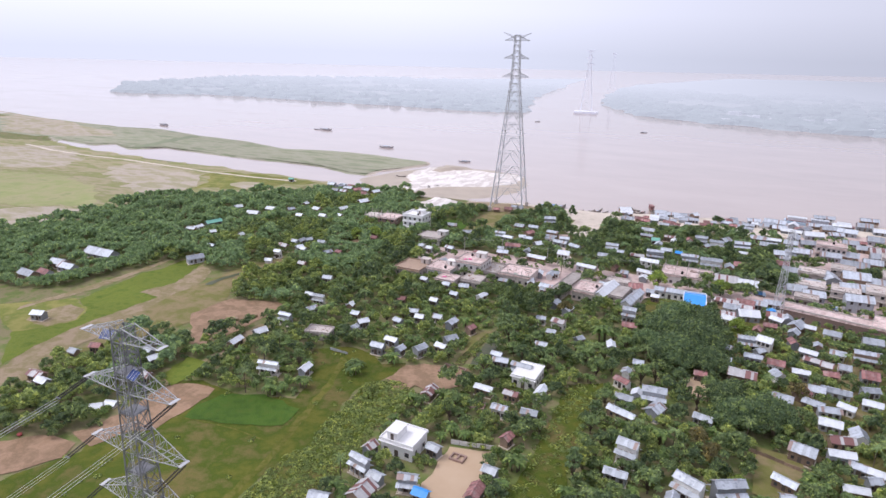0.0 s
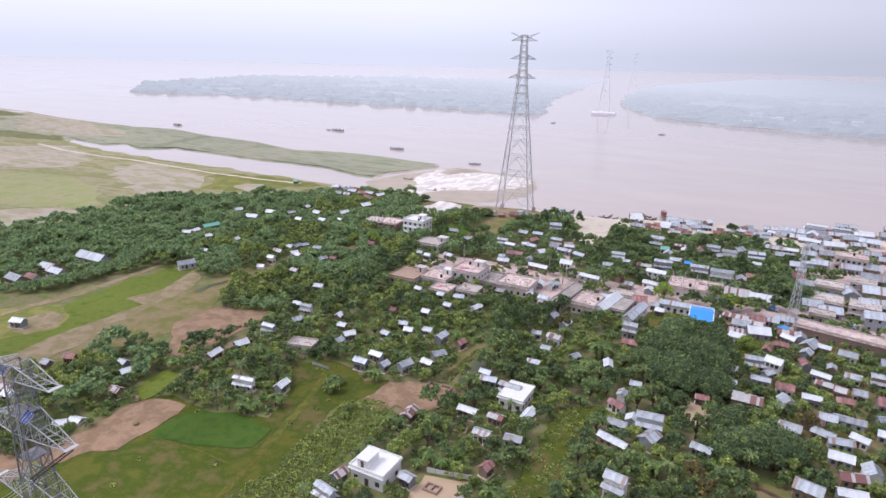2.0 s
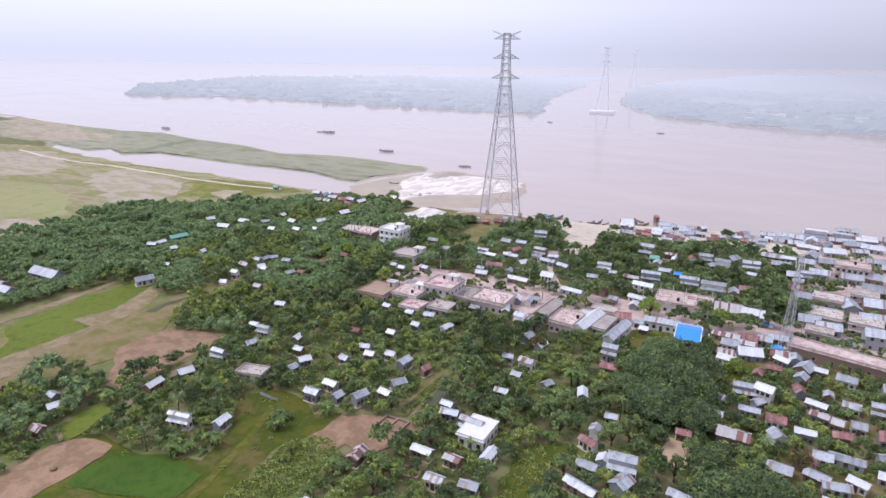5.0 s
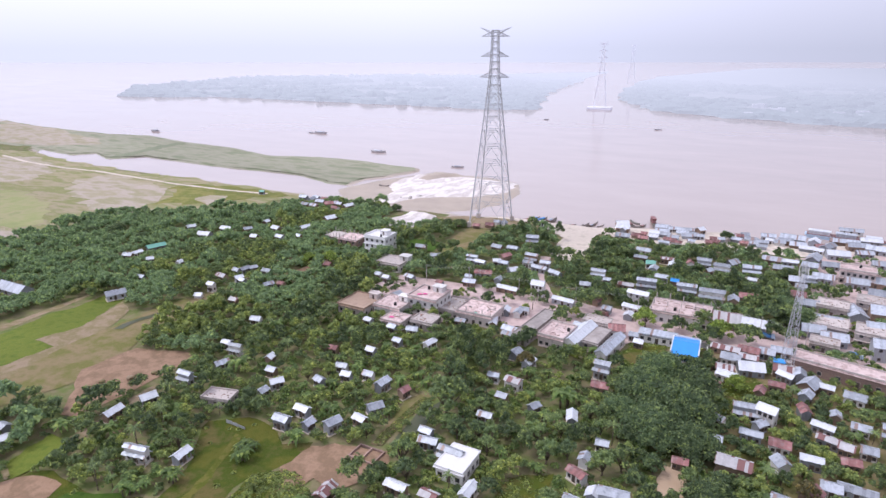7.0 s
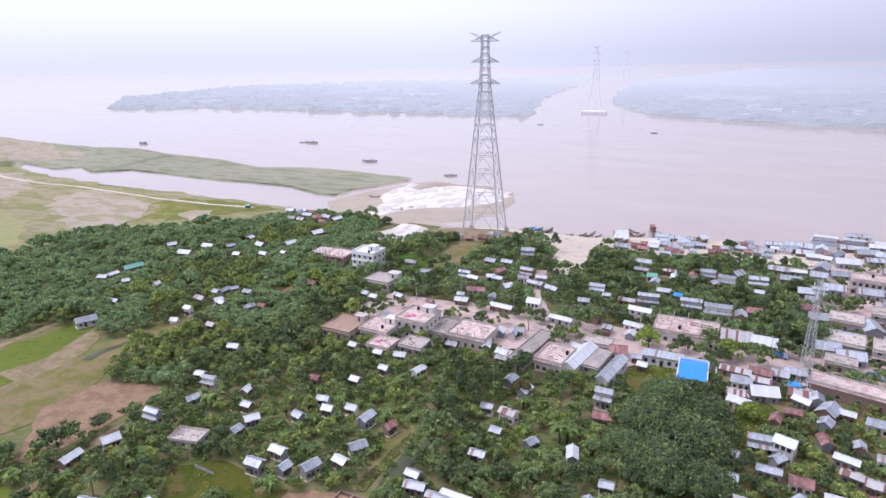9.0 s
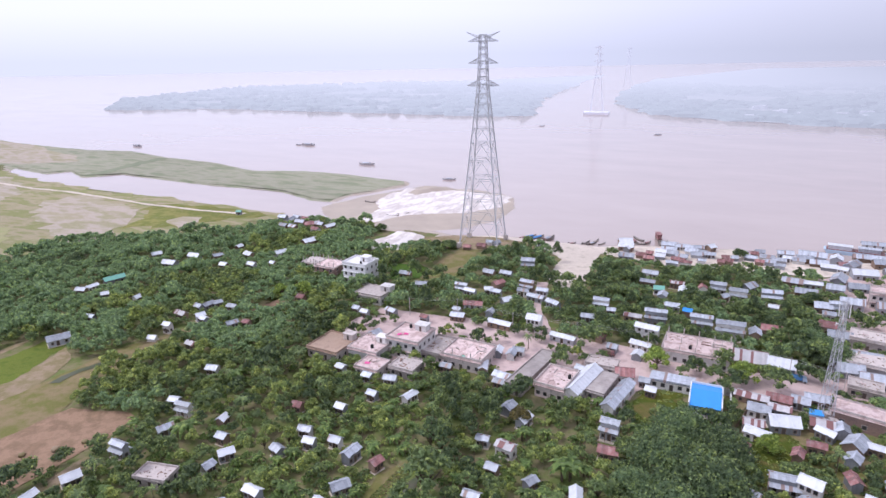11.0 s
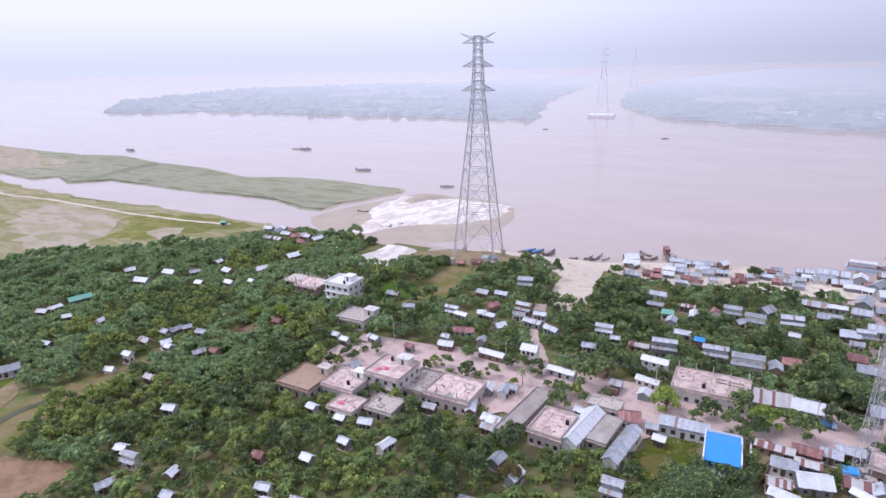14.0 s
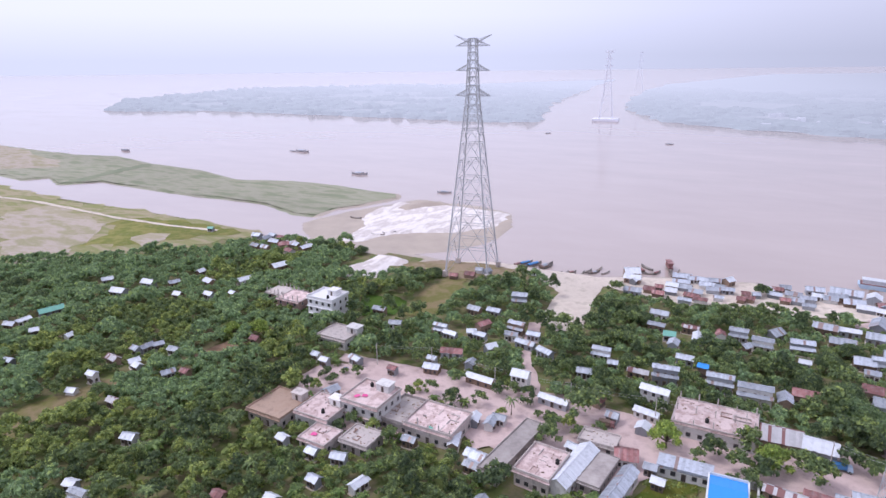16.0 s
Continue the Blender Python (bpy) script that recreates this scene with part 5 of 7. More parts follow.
MIDDLE_GARDENS_C = [
    (-65.6, 240.7, 3.8, 5, 0, 2.8, 'g'),
    (-74.7, 257.4, 6.3, 4.2, -5, 2.8, 'g'),
    (-26.9, 193.7, 3.8, 3.2, 91, 3, 'g'),
    (7.5, 208.4, 8.8, 5.2, 0, 4, 's'),
    (31.5, 190.9, 6.3, 4, 0, 2.8, 'w'),
    (31.8, 198.9, 6.8, 3.4, 0, 2.8, 'g'),
    (27.8, 201.4, 6.3, 4, 0, 2.8, 'g'),
    (36.8, 203.4, 5.1, 3.4, -10, 2.8, 'w'),
    (34.6, 212.8, 8.7, 3.2, 0, 2.8, 'g'),
    (19.3, 200.1, 6.3, 4.6, 0, 2.8, 'g'),
    (24.9, 206.3, 5, 5, 64, 2.8, 'r'),
    (29.1, 211.3, 5, 4.3, 0, 2.8, 'g'),
    (44.0, 209.2, 5.7, 3.4, 0, 2.8, 'w'),
]
MIDDLE_GARDENS_D = [
    (-4.8, 204.3, 4.3, 3.2, 0, 2.8, 'r'),
    (-24.5, 202.4, 3.8, 3.2, 0, 2.8, 'g'),
    (-166.4, 217.8, 4.6, 3.7, 10, 2.8, 'g'),
]
EAST_HAMLET = [
    (-1.5, 176.2, 5.7, 3.2, -5, 2.8, 'g'),
    (-1.8, 139.8, 7.3, 5.7, -5, 5, 'h'),
    (6.7, 143.0, 7.8, 5.7, 0, 5, 'h'),
    (-4.9, 135.5, 3.8, 3.2, 95, 2.8, 'g'),
    (23.7, 171.3, 6.8, 5.2, 0, 3.5, 'g'),
    (19.3, 155.4, 6.2, 3.2, -10, 2.8, 'g'),
    (32.7, 174.0, 6.8, 3.6, -5, 3.5, 'w'),
    (34.6, 160.1, 6.2, 3.2, -5, 2.8, 'w'),
    (40.5, 169.9, 4.7, 3.2, 0, 2.8, 'w'),
    (36.3, 171.0, 4.7, 3.2, 0, 2.8, 'g'),
    (39.2, 166.2, 3.8, 3.2, 0, 2.8, 'g'),
    (33.6, 182.6, 6.8, 4, 0, 2.8, 's'),
    (38.3, 187.7, 4.6, 5.7, 10, 2.8, 'g'),
]
EAST_HAMLET_B = [
    (19.7, 148.7, 3.8, 3.2, 0, 2.8, 'g'),
]
SOUTH_FIELDS = [
    (-150.2, 185.3, 5, 3.2, 71, 2.8, 'g'),
    (-152.7, 172.6, 5.7, 4, 10, 3.5, 'h'),
    (-153.2, 158.9, 5.1, 4, 77, 2.8, 'w'),
    (-155.3, 148.6, 6.2, 3.2, 89, 2.8, 'w'),
    (-131.4, 139.1, 7.3, 3.6, 5, 3.5, 'h'),
    (-120.9, 144.5, 5.2, 3.2, 91, 2.8, 'w'),
    (-125.2, 184.9, 4.6, 3.2, 64, 2.8, 'w'),
    (-125.1, 178.5, 3.8, 3.2, 87, 2.8, 'g'),
    (-107.2, 176.6, 5.1, 3.2, 0, 2.8, 'w'),
    (-108.2, 169.0, 5.2, 3.6, 10, 3.5, 'g'),
    (-100.9, 171.8, 3.8, 3.2, 91, 2.8, 'g'),
    (-131.9, 189.9, 3.8, 3.2, 0, 2.8, 'g'),
    (-94.5, 174.6, 5.2, 3.6, 77, 3.5, 'g'),
]
SOUTH_FIELDS_B = [
    (-89.1, 180.6, 4.7, 3.2, 0, 2.8, 'w'),
    (-89.1, 188.0, 5.1, 4, 64, 2.8, 'g'),
    (-66.5, 180.8, 5.7, 3.2, -5, 2.8, 'g'),
    (-57.9, 177.8, 7.3, 4.2, 0, 3.5, 'h'),
    (-78.9, 118.9, 4.2, 3.2, 77, 2.8, 's'),
    (-76.7, 110.8, 6.2, 3.6, -8, 4, 'h'),
    (-71.0, 109.2, 4.2, 3.2, -5, 2.8, 'g'),
    (-70.5, 102.4, 6.8, 5.2, 91, 3.5, 's'),
    (-63.1, 111.3, 5.2, 4.7, 10, 3, 'h'),
    (-63.7, 126.3, 4.2, 3.2, -5, 2.8, 'g'),
    (-47.2, 115.4, 6.2, 3.6, 95, 2.8, 'r'),
    (-58.2, 109.0, 4.2, 3.2, -5, 2.8, 'b'),
    (-47.0, 124.7, 4.2, 3.2, 0, 2.8, 'g'),
]
SOUTH_FIELDS_C = [
    (-78.6, 96.7, 5.2, 3.6, 10, 2.8, 'g'),
    (-55.4, 152.2, 5.1, 3.4, -5, 3.2, 'g'),
    (-47.1, 154.6, 5.1, 3.4, -5, 2.8, 'g'),
    (-64.2, 161.1, 6.2, 3.2, -5, 2.8, 'w'),
    (-48.4, 139.8, 3.8, 3.2, 77, 2.8, 'r'),
    (-55.5, 162.0, 5, 3.2, 0, 2.8, 's'),
    (-48.0, 168.0, 6.2, 3.2, 87, 2.8, 'w'),
    (-78.3, 151.3, 6.2, 3.7, 91, 2.8, 's'),
    (-69.3, 184.6, 4.2, 3.2, 0, 2.8, 'g'),
    (-16.1, 179.8, 7.4, 5.6, 0, 5, 'h'),
    (-24.2, 176.6, 5.7, 3.2, 0, 2.8, 'g'),
    (-21.1, 181.3, 3.8, 3.7, 91, 2.8, 'w'),
    (-14.6, 173.4, 5.7, 4.6, 64, 3.5, 'g'),
]
SOUTH_FIELDS_D = [
    (-26.8, 187.0, 5.6, 3.2, -5, 2.8, 'r'),
    (-23.2, 167.7, 9.1, 3.2, -8, 2.8, 'g'),
    (-17.7, 147.3, 5.7, 5.7, 0, 5.5, 'h'),
    (-18.8, 138.6, 6.2, 3.2, -10, 2.8, 'g'),
    (-169.4, 125.4, 3.8, 3.2, 77, 2.8, 'w'),
    (-161.6, 116.5, 4, 3.4, 10, 2.8, 's'),
    (-159.1, 102.2, 4, 3.2, 10, 0.9, 'w'),
    (-161.5, 99.0, 3.8, 3.2, 64, 0.9, 'w'),
]
RIVER_BANK_E = [
    (-74.2, 434.4, 8, 7, 20, 3.4, 'w'), (-69.2, 419, 6, 4, 70, 2.6, 'w'), (-57.1, 414.5, 4, 4, 10, 2.4, 'r'), (-52, 419.5, 6, 5, 0, 2.5, 'w'), (-50, 434, 9, 5, 5, 2.6, 'g'),
    (-45, 433, 5, 4, 0, 2.4, 'g'), (-40.5, 434, 6, 4, 0, 2.4, 'g'), (-35.5, 435, 6, 4, 10, 2.4, 'g'), (-29.5, 437, 5, 5, 60, 3.0, 'w'), (-42, 410, 7, 4, -5, 2.2, 'r'), (-28.5, 425, 6, 4, 0, 2.4, 'g'),
    (-21, 424, 4, 3.5, 0, 2.2, 'r'), (-16.6, 425, 4, 3.5, 10, 2.2, 'g'),
]
RIVER_BANK_F = [
    (-8.5, 436, 5, 4, 0, 2.4, 'r'), (-5.6, 440, 5, 4, 10, 2.4, 'g'), (6.2, 441.5, 8, 5, 0, 3, 'g'), (8, 435, 6, 4, 0, 2.4, 'w'), (15, 437, 8, 5, 0, 3, 'g'), (18.5, 442, 13, 6, 0, 3.4, 'g'),
    (29, 441.5, 7, 6, 80, 3.2, 'w'), (31.5, 433, 5, 5, 0, 2.6, 'r'), (31, 426.5, 5, 4, 0, 2.4, 'w'),
]
TIN_HOUSES = [*RIVER_BANK, *RIVER_BANK_B, *RIVER_BANK_C, *RIVER_BANK_D, *RIVER_BANK_E, *RIVER_BANK_F, *NORTH_LANES, *NORTH_LANES_B, *NORTH_LANES_C, *NORTH_LANES_D, *ROADSIDE, *BAZAAR, *WEST_ORCHARDS, *WEST_ORCHARDS_B, *WEST_ORCHARDS_C, *WEST_ORCHARDS_D, *MAIN_ROAD, *MAIN_ROAD_B, *MAIN_ROAD_C, *MAIN_ROAD_D, *SCHOOL_QUARTER, *SCHOOL_QUARTER_B, *SCHOOL_QUARTER_C, *MIDDLE_GARDENS, *MIDDLE_GARDENS_B, *MIDDLE_GARDENS_C, *MIDDLE_GARDENS_D, *EAST_HAMLET, *EAST_HAMLET_B, *SOUTH_FIELDS, *SOUTH_FIELDS_B, *SOUTH_FIELDS_C, *SOUTH_FIELDS_D]


# ---- tin-roofed houses ----
ROOF = {"g": "tin_grey", "h": "tin_grey", "w": "tin_white", "r": "tin_rust", "s": "tin_striped", "n": "tin_green", "b": "tin_blue"}
ROOF_WORDS = {"g": "grey weathered tin", "w": "bright white new tin", "r": "rusty red-brown tin", "s": "patched white-and-rust tin", "n": "green painted tin", "b": "blue painted tin"}
WALLS = [("wall_tin", "corrugated tin walls")] * 5 + [("wall_plaster", "plastered walls")] * 2 + [("wall_wood", "timber and mud walls")] * 2


def sheets(g, a, b, c, d, width=0.85, rnd=random):
    """A roof slope of lapped tin sheets, every second one a little proud: a to b is the eave, d to c the ridge."""
    a, b, c, d = Vector(a), Vector(b), Vector(c), Vector(d)
    n = max(2, round((b - a).length / width))
    up = (b - a).cross(d - a).normalized()
    if up.z < 0:
        up = -up
    rows = []
    for i in range(n):
        lift = up * (0.05 + 0.04 * (i % 2) + rnd.uniform(0, 0.012))
        slip = (a - d).normalized() * rnd.uniform(-0.05, 0.14)
        for t in (i / n, (i + 1) / n):
            rows.append((a.lerp(b, t) + slip + lift, d.lerp(c, t) + lift, a.lerp(b, t) + slip, d.lerp(c, t)))
    k = len(g.v)
    for r in rows:
        g.v += [tuple(p) for p in r]
    for i in range(len(rows) - 1):
        p, q = k + 4 * i, k + 4 * i + 4
        g.f += [(p, q, q + 1, p + 1), (p + 2, p + 3, q + 3, q + 2), (p, p + 2, q + 2, q), (p + 1, q + 1, q + 3, p + 3)]
    for p in (k, k + 4 * len(rows) - 4):
        g.f.append((p, p + 1, p + 3, p + 2))


def opening(root, name, x, y, z, w, h, face, mat="dark", frame_mat="wall_wood"):
    """A door or a window on an outer wall: a frame with its leaf set back in it. face: 's', 'n', 'e' or 'w'."""
    turn = {"s": 0, "e": 90, "n": 180, "w": 270}[face]
    g = Geo()
    t = 0.08
    for x0, x1, z0, z1 in ((-w / 2 - t, -w / 2, 0, h), (w / 2, w / 2 + t, 0, h), (-w / 2 - t, w / 2 + t, h, h + t), (-w / 2 - t, w / 2 + t, -t, 0)):
        g.box(x0, x1, -0.07, 0.05, z0, z1)
    fr = part(name, g, M[frame_mat], root, at=pose(x, y, z, 0, 0, turn))
    g = Geo()
    g.box(-w / 2, w / 2, -0.025, 0.03, 0, h)
    part("leaf" if name == "door" else "pane", g, M[mat], fr)
    return fr


def tin_house(x, y, length, width, turn, eave, style, rnd):
    """A hut under a gable of tin sheets; style h has a second, lower roof all round a raised middle."""
    wall_mat, wall_words = rnd.choice(WALLS)
    if style in "rs" and rnd.random() < 0.5:
        wall_mat, wall_words = "wall_wood", "timber and mud walls"
    if eave > 4.5:
        wall_mat, wall_words = rnd.choice((("wall_plaster", "plastered walls"), ("wall_tin", "corrugated tin walls")))
    if style == "h":
        label = "two-tier grey tin-roofed house with " + wall_words
    else:
        label = ROOF_WORDS[style] + " gabled house with " + wall_words
    if eave < 2:
        label = "low open shed with " + ROOF_WORDS[style] + " roof"
    z0 = float(ground_height(np.array([x]), np.array([y]))[0])
    z0 = max(z0, WATER + 0.8)
    root = thing("tin_house", pose(x, y, z0, 0, 0, turn), label, "house", "tin-roofed village houses")
    over = 0.4
    if width > length:
        length, width = width, length
        root.matrix_basis = pose(x, y, z0, 0, 0, turn + 90)
    hl, hw = length / 2 - over, width / 2 - over
    roof = M[ROOF[style]]
    g = Geo()
    inner = 0.62 if style == "h" else 1.0
    top = eave + (0.9 if style == "h" else 0)
    rise = (width * inner / 2) * rnd.uniform(0.45, 0.6)
    bw = hw * inner
    g.box(-hl, hl, -bw, bw, 0.25, top)
    for s in (-1, 1):
        g.quad(*[(s * hl, -bw, top), (s * hl, bw, top), (s * hl, 0, top + rise * bw / (width * inner / 2))][::s])
    part("body", g, M[wall_mat], root)
    g = Geo()
    g.box(-hl - 0.3, hl + 0.3, -hw - 0.3, hw + 0.3, -0.3, 0.27)
    part("plinth", g, M["beach"], root, "packed earth plinth")
    ew, el = width * inner / 2, length / 2
    drop = top - rise * 0.12
    for s in (-1, 1):
        g = Geo()
        sheets(g, (-el * s, -ew * s, drop), (el * s, -ew * s, drop), (el * s, 0, top + rise), (-el * s, 0, top + rise), rnd=rnd)
        part("roof_slope", g, roof, root)
    g = Geo()
    g.box(-el, el, -0.18, 0.18, top + rise + 0.03, top + rise + 0.12)
    part("ridge_cap", g, roof, root)
    if style == "h":
        lo, hi = eave * 0.72, eave * 0.72 + hw * 0.3
        for s in (-1, 1):
            g = Geo()
            sheets(g, (-el * s, -width / 2 * s, lo), (el * s, -width / 2 * s, lo), (el * s, -bw * s, hi), (-el * s, -bw * s, hi), rnd=rnd)
            part("verandah_roof", g, roof, root)
        for k in range(4):
            px = -hl + 2 * hl * k / 3
            g = Geo()
            g.box(px - 0.07, px + 0.07, -hw - 0.1, -hw + 0.04, 0.2, lo + 0.25)
            part("verandah_post", g, M["wall_wood"], root)
    else:
        hi = top
    if eave >= 2.4:
        front = -bw
        opening(root, "door", rnd.uniform(-0.15, 0.15) * hl, front, 0.3, 0.95, 1.95, "s", "wood_dark")
        for s in (-1, 1):
            opening(root, "window", s * hl * 0.62, front, 1.05, 0.8, 0.95, "s")
        if eave > 3:
            opening(root, "window", hl, 0, 1.05, 0.8, 0.95, "e")
        if eave > 4.5:
            for k in (-0.6, 0, 0.6):
                opening(root, "window", k * hl, front, eave - 1.7, 0.85, 1.05, "s")
    return root


rnd = random.Random(11)
for x, y, length, width, turn, eave, style in TIN_HOUSES:
    tin_house(x, y, length, width, turn + rnd.gauss(0, 12 if x > -5 and y < 275 else 6), eave, style, rnd)


# ---- masonry buildings ----
def masonry(name, label, x, y, lx, ly, height, turn=0, walls="wall_plaster", roof="concrete", storeys=1, parapet=0.5, stair=None, windows=3, bands=True,
            columns=0, rooms=0, category="house", facade="s"):
    """A flat-roofed concrete building with parapet, floor bands, rows of windows and what stands up from its roof."""
    root = thing(name, pose(x, y, 0, 0, 0, turn), label, category, "masonry buildings")
    hx, hy = lx / 2, ly / 2
    g = Geo()
    g.box(-hx, hx, -hy, hy, -0.3, height)
    part("body", g, M[walls], root)
    g = Geo()
    g.box(-hx - 0.35, hx + 0.35, -hy - 0.35, hy + 0.35, height + 0.003, height + 0.22)
    part("roof_slab", g, M[roof], root)
    if parapet:
        for x0, x1, y0, y1 in ((-hx - 0.3, hx + 0.3, -hy - 0.3, -hy - 0.1), (-hx - 0.3, hx + 0.3, hy + 0.1, hy + 0.3),
                               (-hx - 0.3, -hx - 0.1, -hy - 0.1, hy + 0.1), (hx + 0.1, hx + 0.3, -hy - 0.1, hy + 0.1)):
            g = Geo()
            g.box(x0, x1, y0, y1, height + 0.2, height + 0.2 + parapet)
            part("parapet", g, M[roof if roof != "concrete_pink" else "concrete"], root)
    fh = height / storeys
    for s in range(storeys):
        if bands:
            g = Geo()
            z = (s + 1) * fh - 0.35
            g.box(-hx - 0.5, hx + 0.5, -hy - 0.7, -hy - 0.005, z, z + 0.14)
            part("sunshade", g, M[roof], root)
        for k in range(windows):
            u = -hx + lx * (k + 0.5) / windows
            if s == 0 and k == windows // 2:
                opening(root, "door", u, -hy, 0.1, 1.1, 2.1, "s", "wood_dark", "concrete")
            else:
                opening(root, "window", u, -hy, s * fh + 1.0, 1.2, 1.3, "s", "dark", "concrete")
        m = max(2, int(windows * ly / lx))
        for k in range(m):
            v = -hy + ly * (k + 0.5) / m
            opening(root, "window", hx, v, s * fh + 1.0, 1.1, 1.3, "e", "dark", "concrete")
            opening(root, "window", -hx, v, s * fh + 1.0, 1.1, 1.3, "w", "dark", "concrete")
    if stair:
        sx, sy, sw, sd = stair
        g = Geo()
        g.box(sx - sw / 2, sx + sw / 2, sy - sd / 2, sy + sd / 2, height + 0.2, height + 2.6)
        g.box(sx - sw / 2 - 0.3, sx + sw / 2 + 0.3, sy - sd / 2 - 0.3, sy + sd / 2 + 0.3, height + 2.6, height + 2.75)
        st = part("stair_room", g, M[walls], root)
        opening(st, "door", sx, sy - sd / 2, height + 0.25, 0.9, 1.9, "s", "wood_dark", "concrete")
    r2 = random.Random(name + label)
    for k in range(columns):
        i, j = k % 5, k // 5
        cx, cy = -hx + 0.5 + (lx - 1) * i / 4, -hy + 0.5 + (ly - 1) * j / max(1, (columns - 1) // 5)
        g = Geo()
        h = r2.uniform(0.9, 2.8)
        g.box(cx - 0.16, cx + 0.16, cy - 0.16, cy + 0.16, height + 0.2, height + 0.2 + h)
        for a in (-0.1, 0.1):
            g.beam((cx + a, cy + a, height + h), (cx + a * 1.5, cy + a, height + h + 0.7), 0.04)
        part("column_stub", g, M["concrete"], root, "unfinished concrete column with bare rods")
    for k in range(rooms):
        w, d = lx * r2.uniform(0.05, 0.13), ly * r2.uniform(0.06, 0.14)
        cx, cy = r2.uniform(-hx + w + 0.5, hx - w - 0.5), r2.uniform(-hy + d + 0.5, hy - d - 0.5)
        h = r2.uniform(0.12, 0.55)
        sides = [(-w, w, -d, -d + 0.2), (-w, -w + 0.2, -d + 0.2, d), (w - 0.2, w, -d + 0.2, d), (-w + 0.2, w - 0.2, d - 0.2, d)]
        g = Geo()
        for x0, x1, y0, y1 in r2.sample(sides, r2.choice((1, 2, 2, 3))):
            g.box(cx + x0, cx + x1, cy + y0, cy + y1, height + 0.2, height + 0.2 + h * r2.uniform(0.7, 1.2))
        part("roof_wall", g, M[r2.choice(("wall_brick", "concrete", "concrete", "concrete_pink"))], root, "low unfinished room wall")
    if rooms:
        g = Geo()
        for k in range(4 * rooms):
            cx, cy = r2.uniform(-hx + 0.6, hx - 0.6), r2.uniform(-hy + 0.6, hy - 0.6)
            w, d = r2.uniform(0.08, 0.4), r2.uniform(0.05, 0.18)
            g.box(-w, w, -d, d, height + 0.2, height + 0.2 + r2.uniform(0.05, 0.28), r2.uniform(0, 180), (cx, cy))
        part("roof_litter", g, M["wall_wood"], root, "planks, bricks and rubble")["kind"] = "stuff"
    return root


masonry("apartment_house", "white three-storey concrete house with balconies", -175.2, 318.2, 13, 11, 9.6, 0, "whitewash", "whitewash", 3, 0.9, (2, 2, 4, 4), 4)
masonry("unfinished_house", "unfinished red-brick frame house with bare columns", -193.4, 318.2, 12, 11, 6, 0, "wall_brick", "concrete_pink", 2, 0.3, None, 3, columns=10)
masonry("unfinished_house", "half-built red brick house among trees", -210, 326, 10, 9, 3.2, 0, "wall_brick", "concrete", 1, 0, None, 2, columns=10)
masonry("flat_roof_house", "low pink concrete house with a white stair room", -155.1, 300.5, 13, 11, 4, 0, "wall_plaster", "concrete", 1, 0.5, (5, 3, 5, 4), 4)
masonry("flat_roof_house", "two-storey grey concrete house with pale flat roof", -113.5, 263.3, 13, 13, 7.4, 0, "wall_plaster", "concrete_pink", 2, 0.6, (2.5, 4.2, 4.5, 3.5), 4)
masonry("flat_roof_house", "low concrete house with a rusty brown roof", -139.4, 250.5, 13, 14, 3.8, 0, "concrete", "roof_brown", 1, 0.5, (4, 5, 4, 3), 4)
masonry("flat_roof_house", "concrete house with a whitish cluttered flat roof", -125.2, 254.5, 12, 12, 4.5, 0, "wall_plaster", "concrete_pink", 1, 0.4, (3.2, 3, 4, 3), 4, rooms=3)
masonry("roofless_house", "old roofless house with grey broken walls", -102.7, 266.2, 10, 14, 3.2, 0, "concrete_dark", "concrete_dark", 1, 0.9, None, 3, bands=False, rooms=5)
masonry("flat_roof_house", "wide concrete house with a rough littered roof", -90.9, 265.2, 15, 13, 4.6, 0, "concrete", "concrete_pink", 1, 0.7, None, 5, columns=5, rooms=6)
masonry("flat_roof_house", "small pink concrete house behind trees", -117.4, 243.7, 9, 8, 3.4, 0, "concrete", "concrete_pink", 1, 0.4, None, 3, rooms=2)
masonry("flat_roof_house", "low grey concrete house with worn roof", -106.6, 248.6, 9, 8, 3.4, 0, "concrete_dark", "concrete", 1, 0.5, None, 3, rooms=3)
masonry("long_store", "long grey concrete store with a plain roof", -67.0, 264.6, 5.5, 27, 3.8, -6, "concrete_dark", "concrete_dark", 1, 0.4, None, 2, category="store")
masonry("flat_roof_house", "concrete house with a railed pink roof and tank", -57.0, 260.2, 9.5, 13, 4.6, -4, "concrete", "concrete_pink", 1, 0.7, None, 4, rooms=3)
masonry("flat_roof_shed", "plain grey flat-roofed workshop", -43.6, 266.0, 5.6, 14, 3.4, -6, "concrete_dark", "concrete_dark", 1, 0.2, None, 2, category="workshop")
masonry("flat_roof_house", "small concrete house beside the workshops", -47.3, 280, 10, 6, 3.2, 0, "concrete", "concrete", 1, 0.5, None, 3, rooms=2)
masonry("unfinished_block", "long unfinished pink concrete block with column stubs", -20, 303.5, 22, 14, 4.8, 1.5, "wall_plaster", "concrete_pink", 1, 0.35, None, 7, columns=15, rooms=6, category="building")
masonry("market_block", "long brown brick market block with pinkish roof", 36.8, 278.3, 33, 7, 4.6, -11, "wall_brick", "concrete_pink", 1, 0.6, None, 6, category="market")
masonry("market_block", "pinkish concrete market block beside the road", 58.9, 276.8, 14, 14, 5, -11, "wall_brick", "concrete_pink", 1, 0.5, None, 3, category="market")
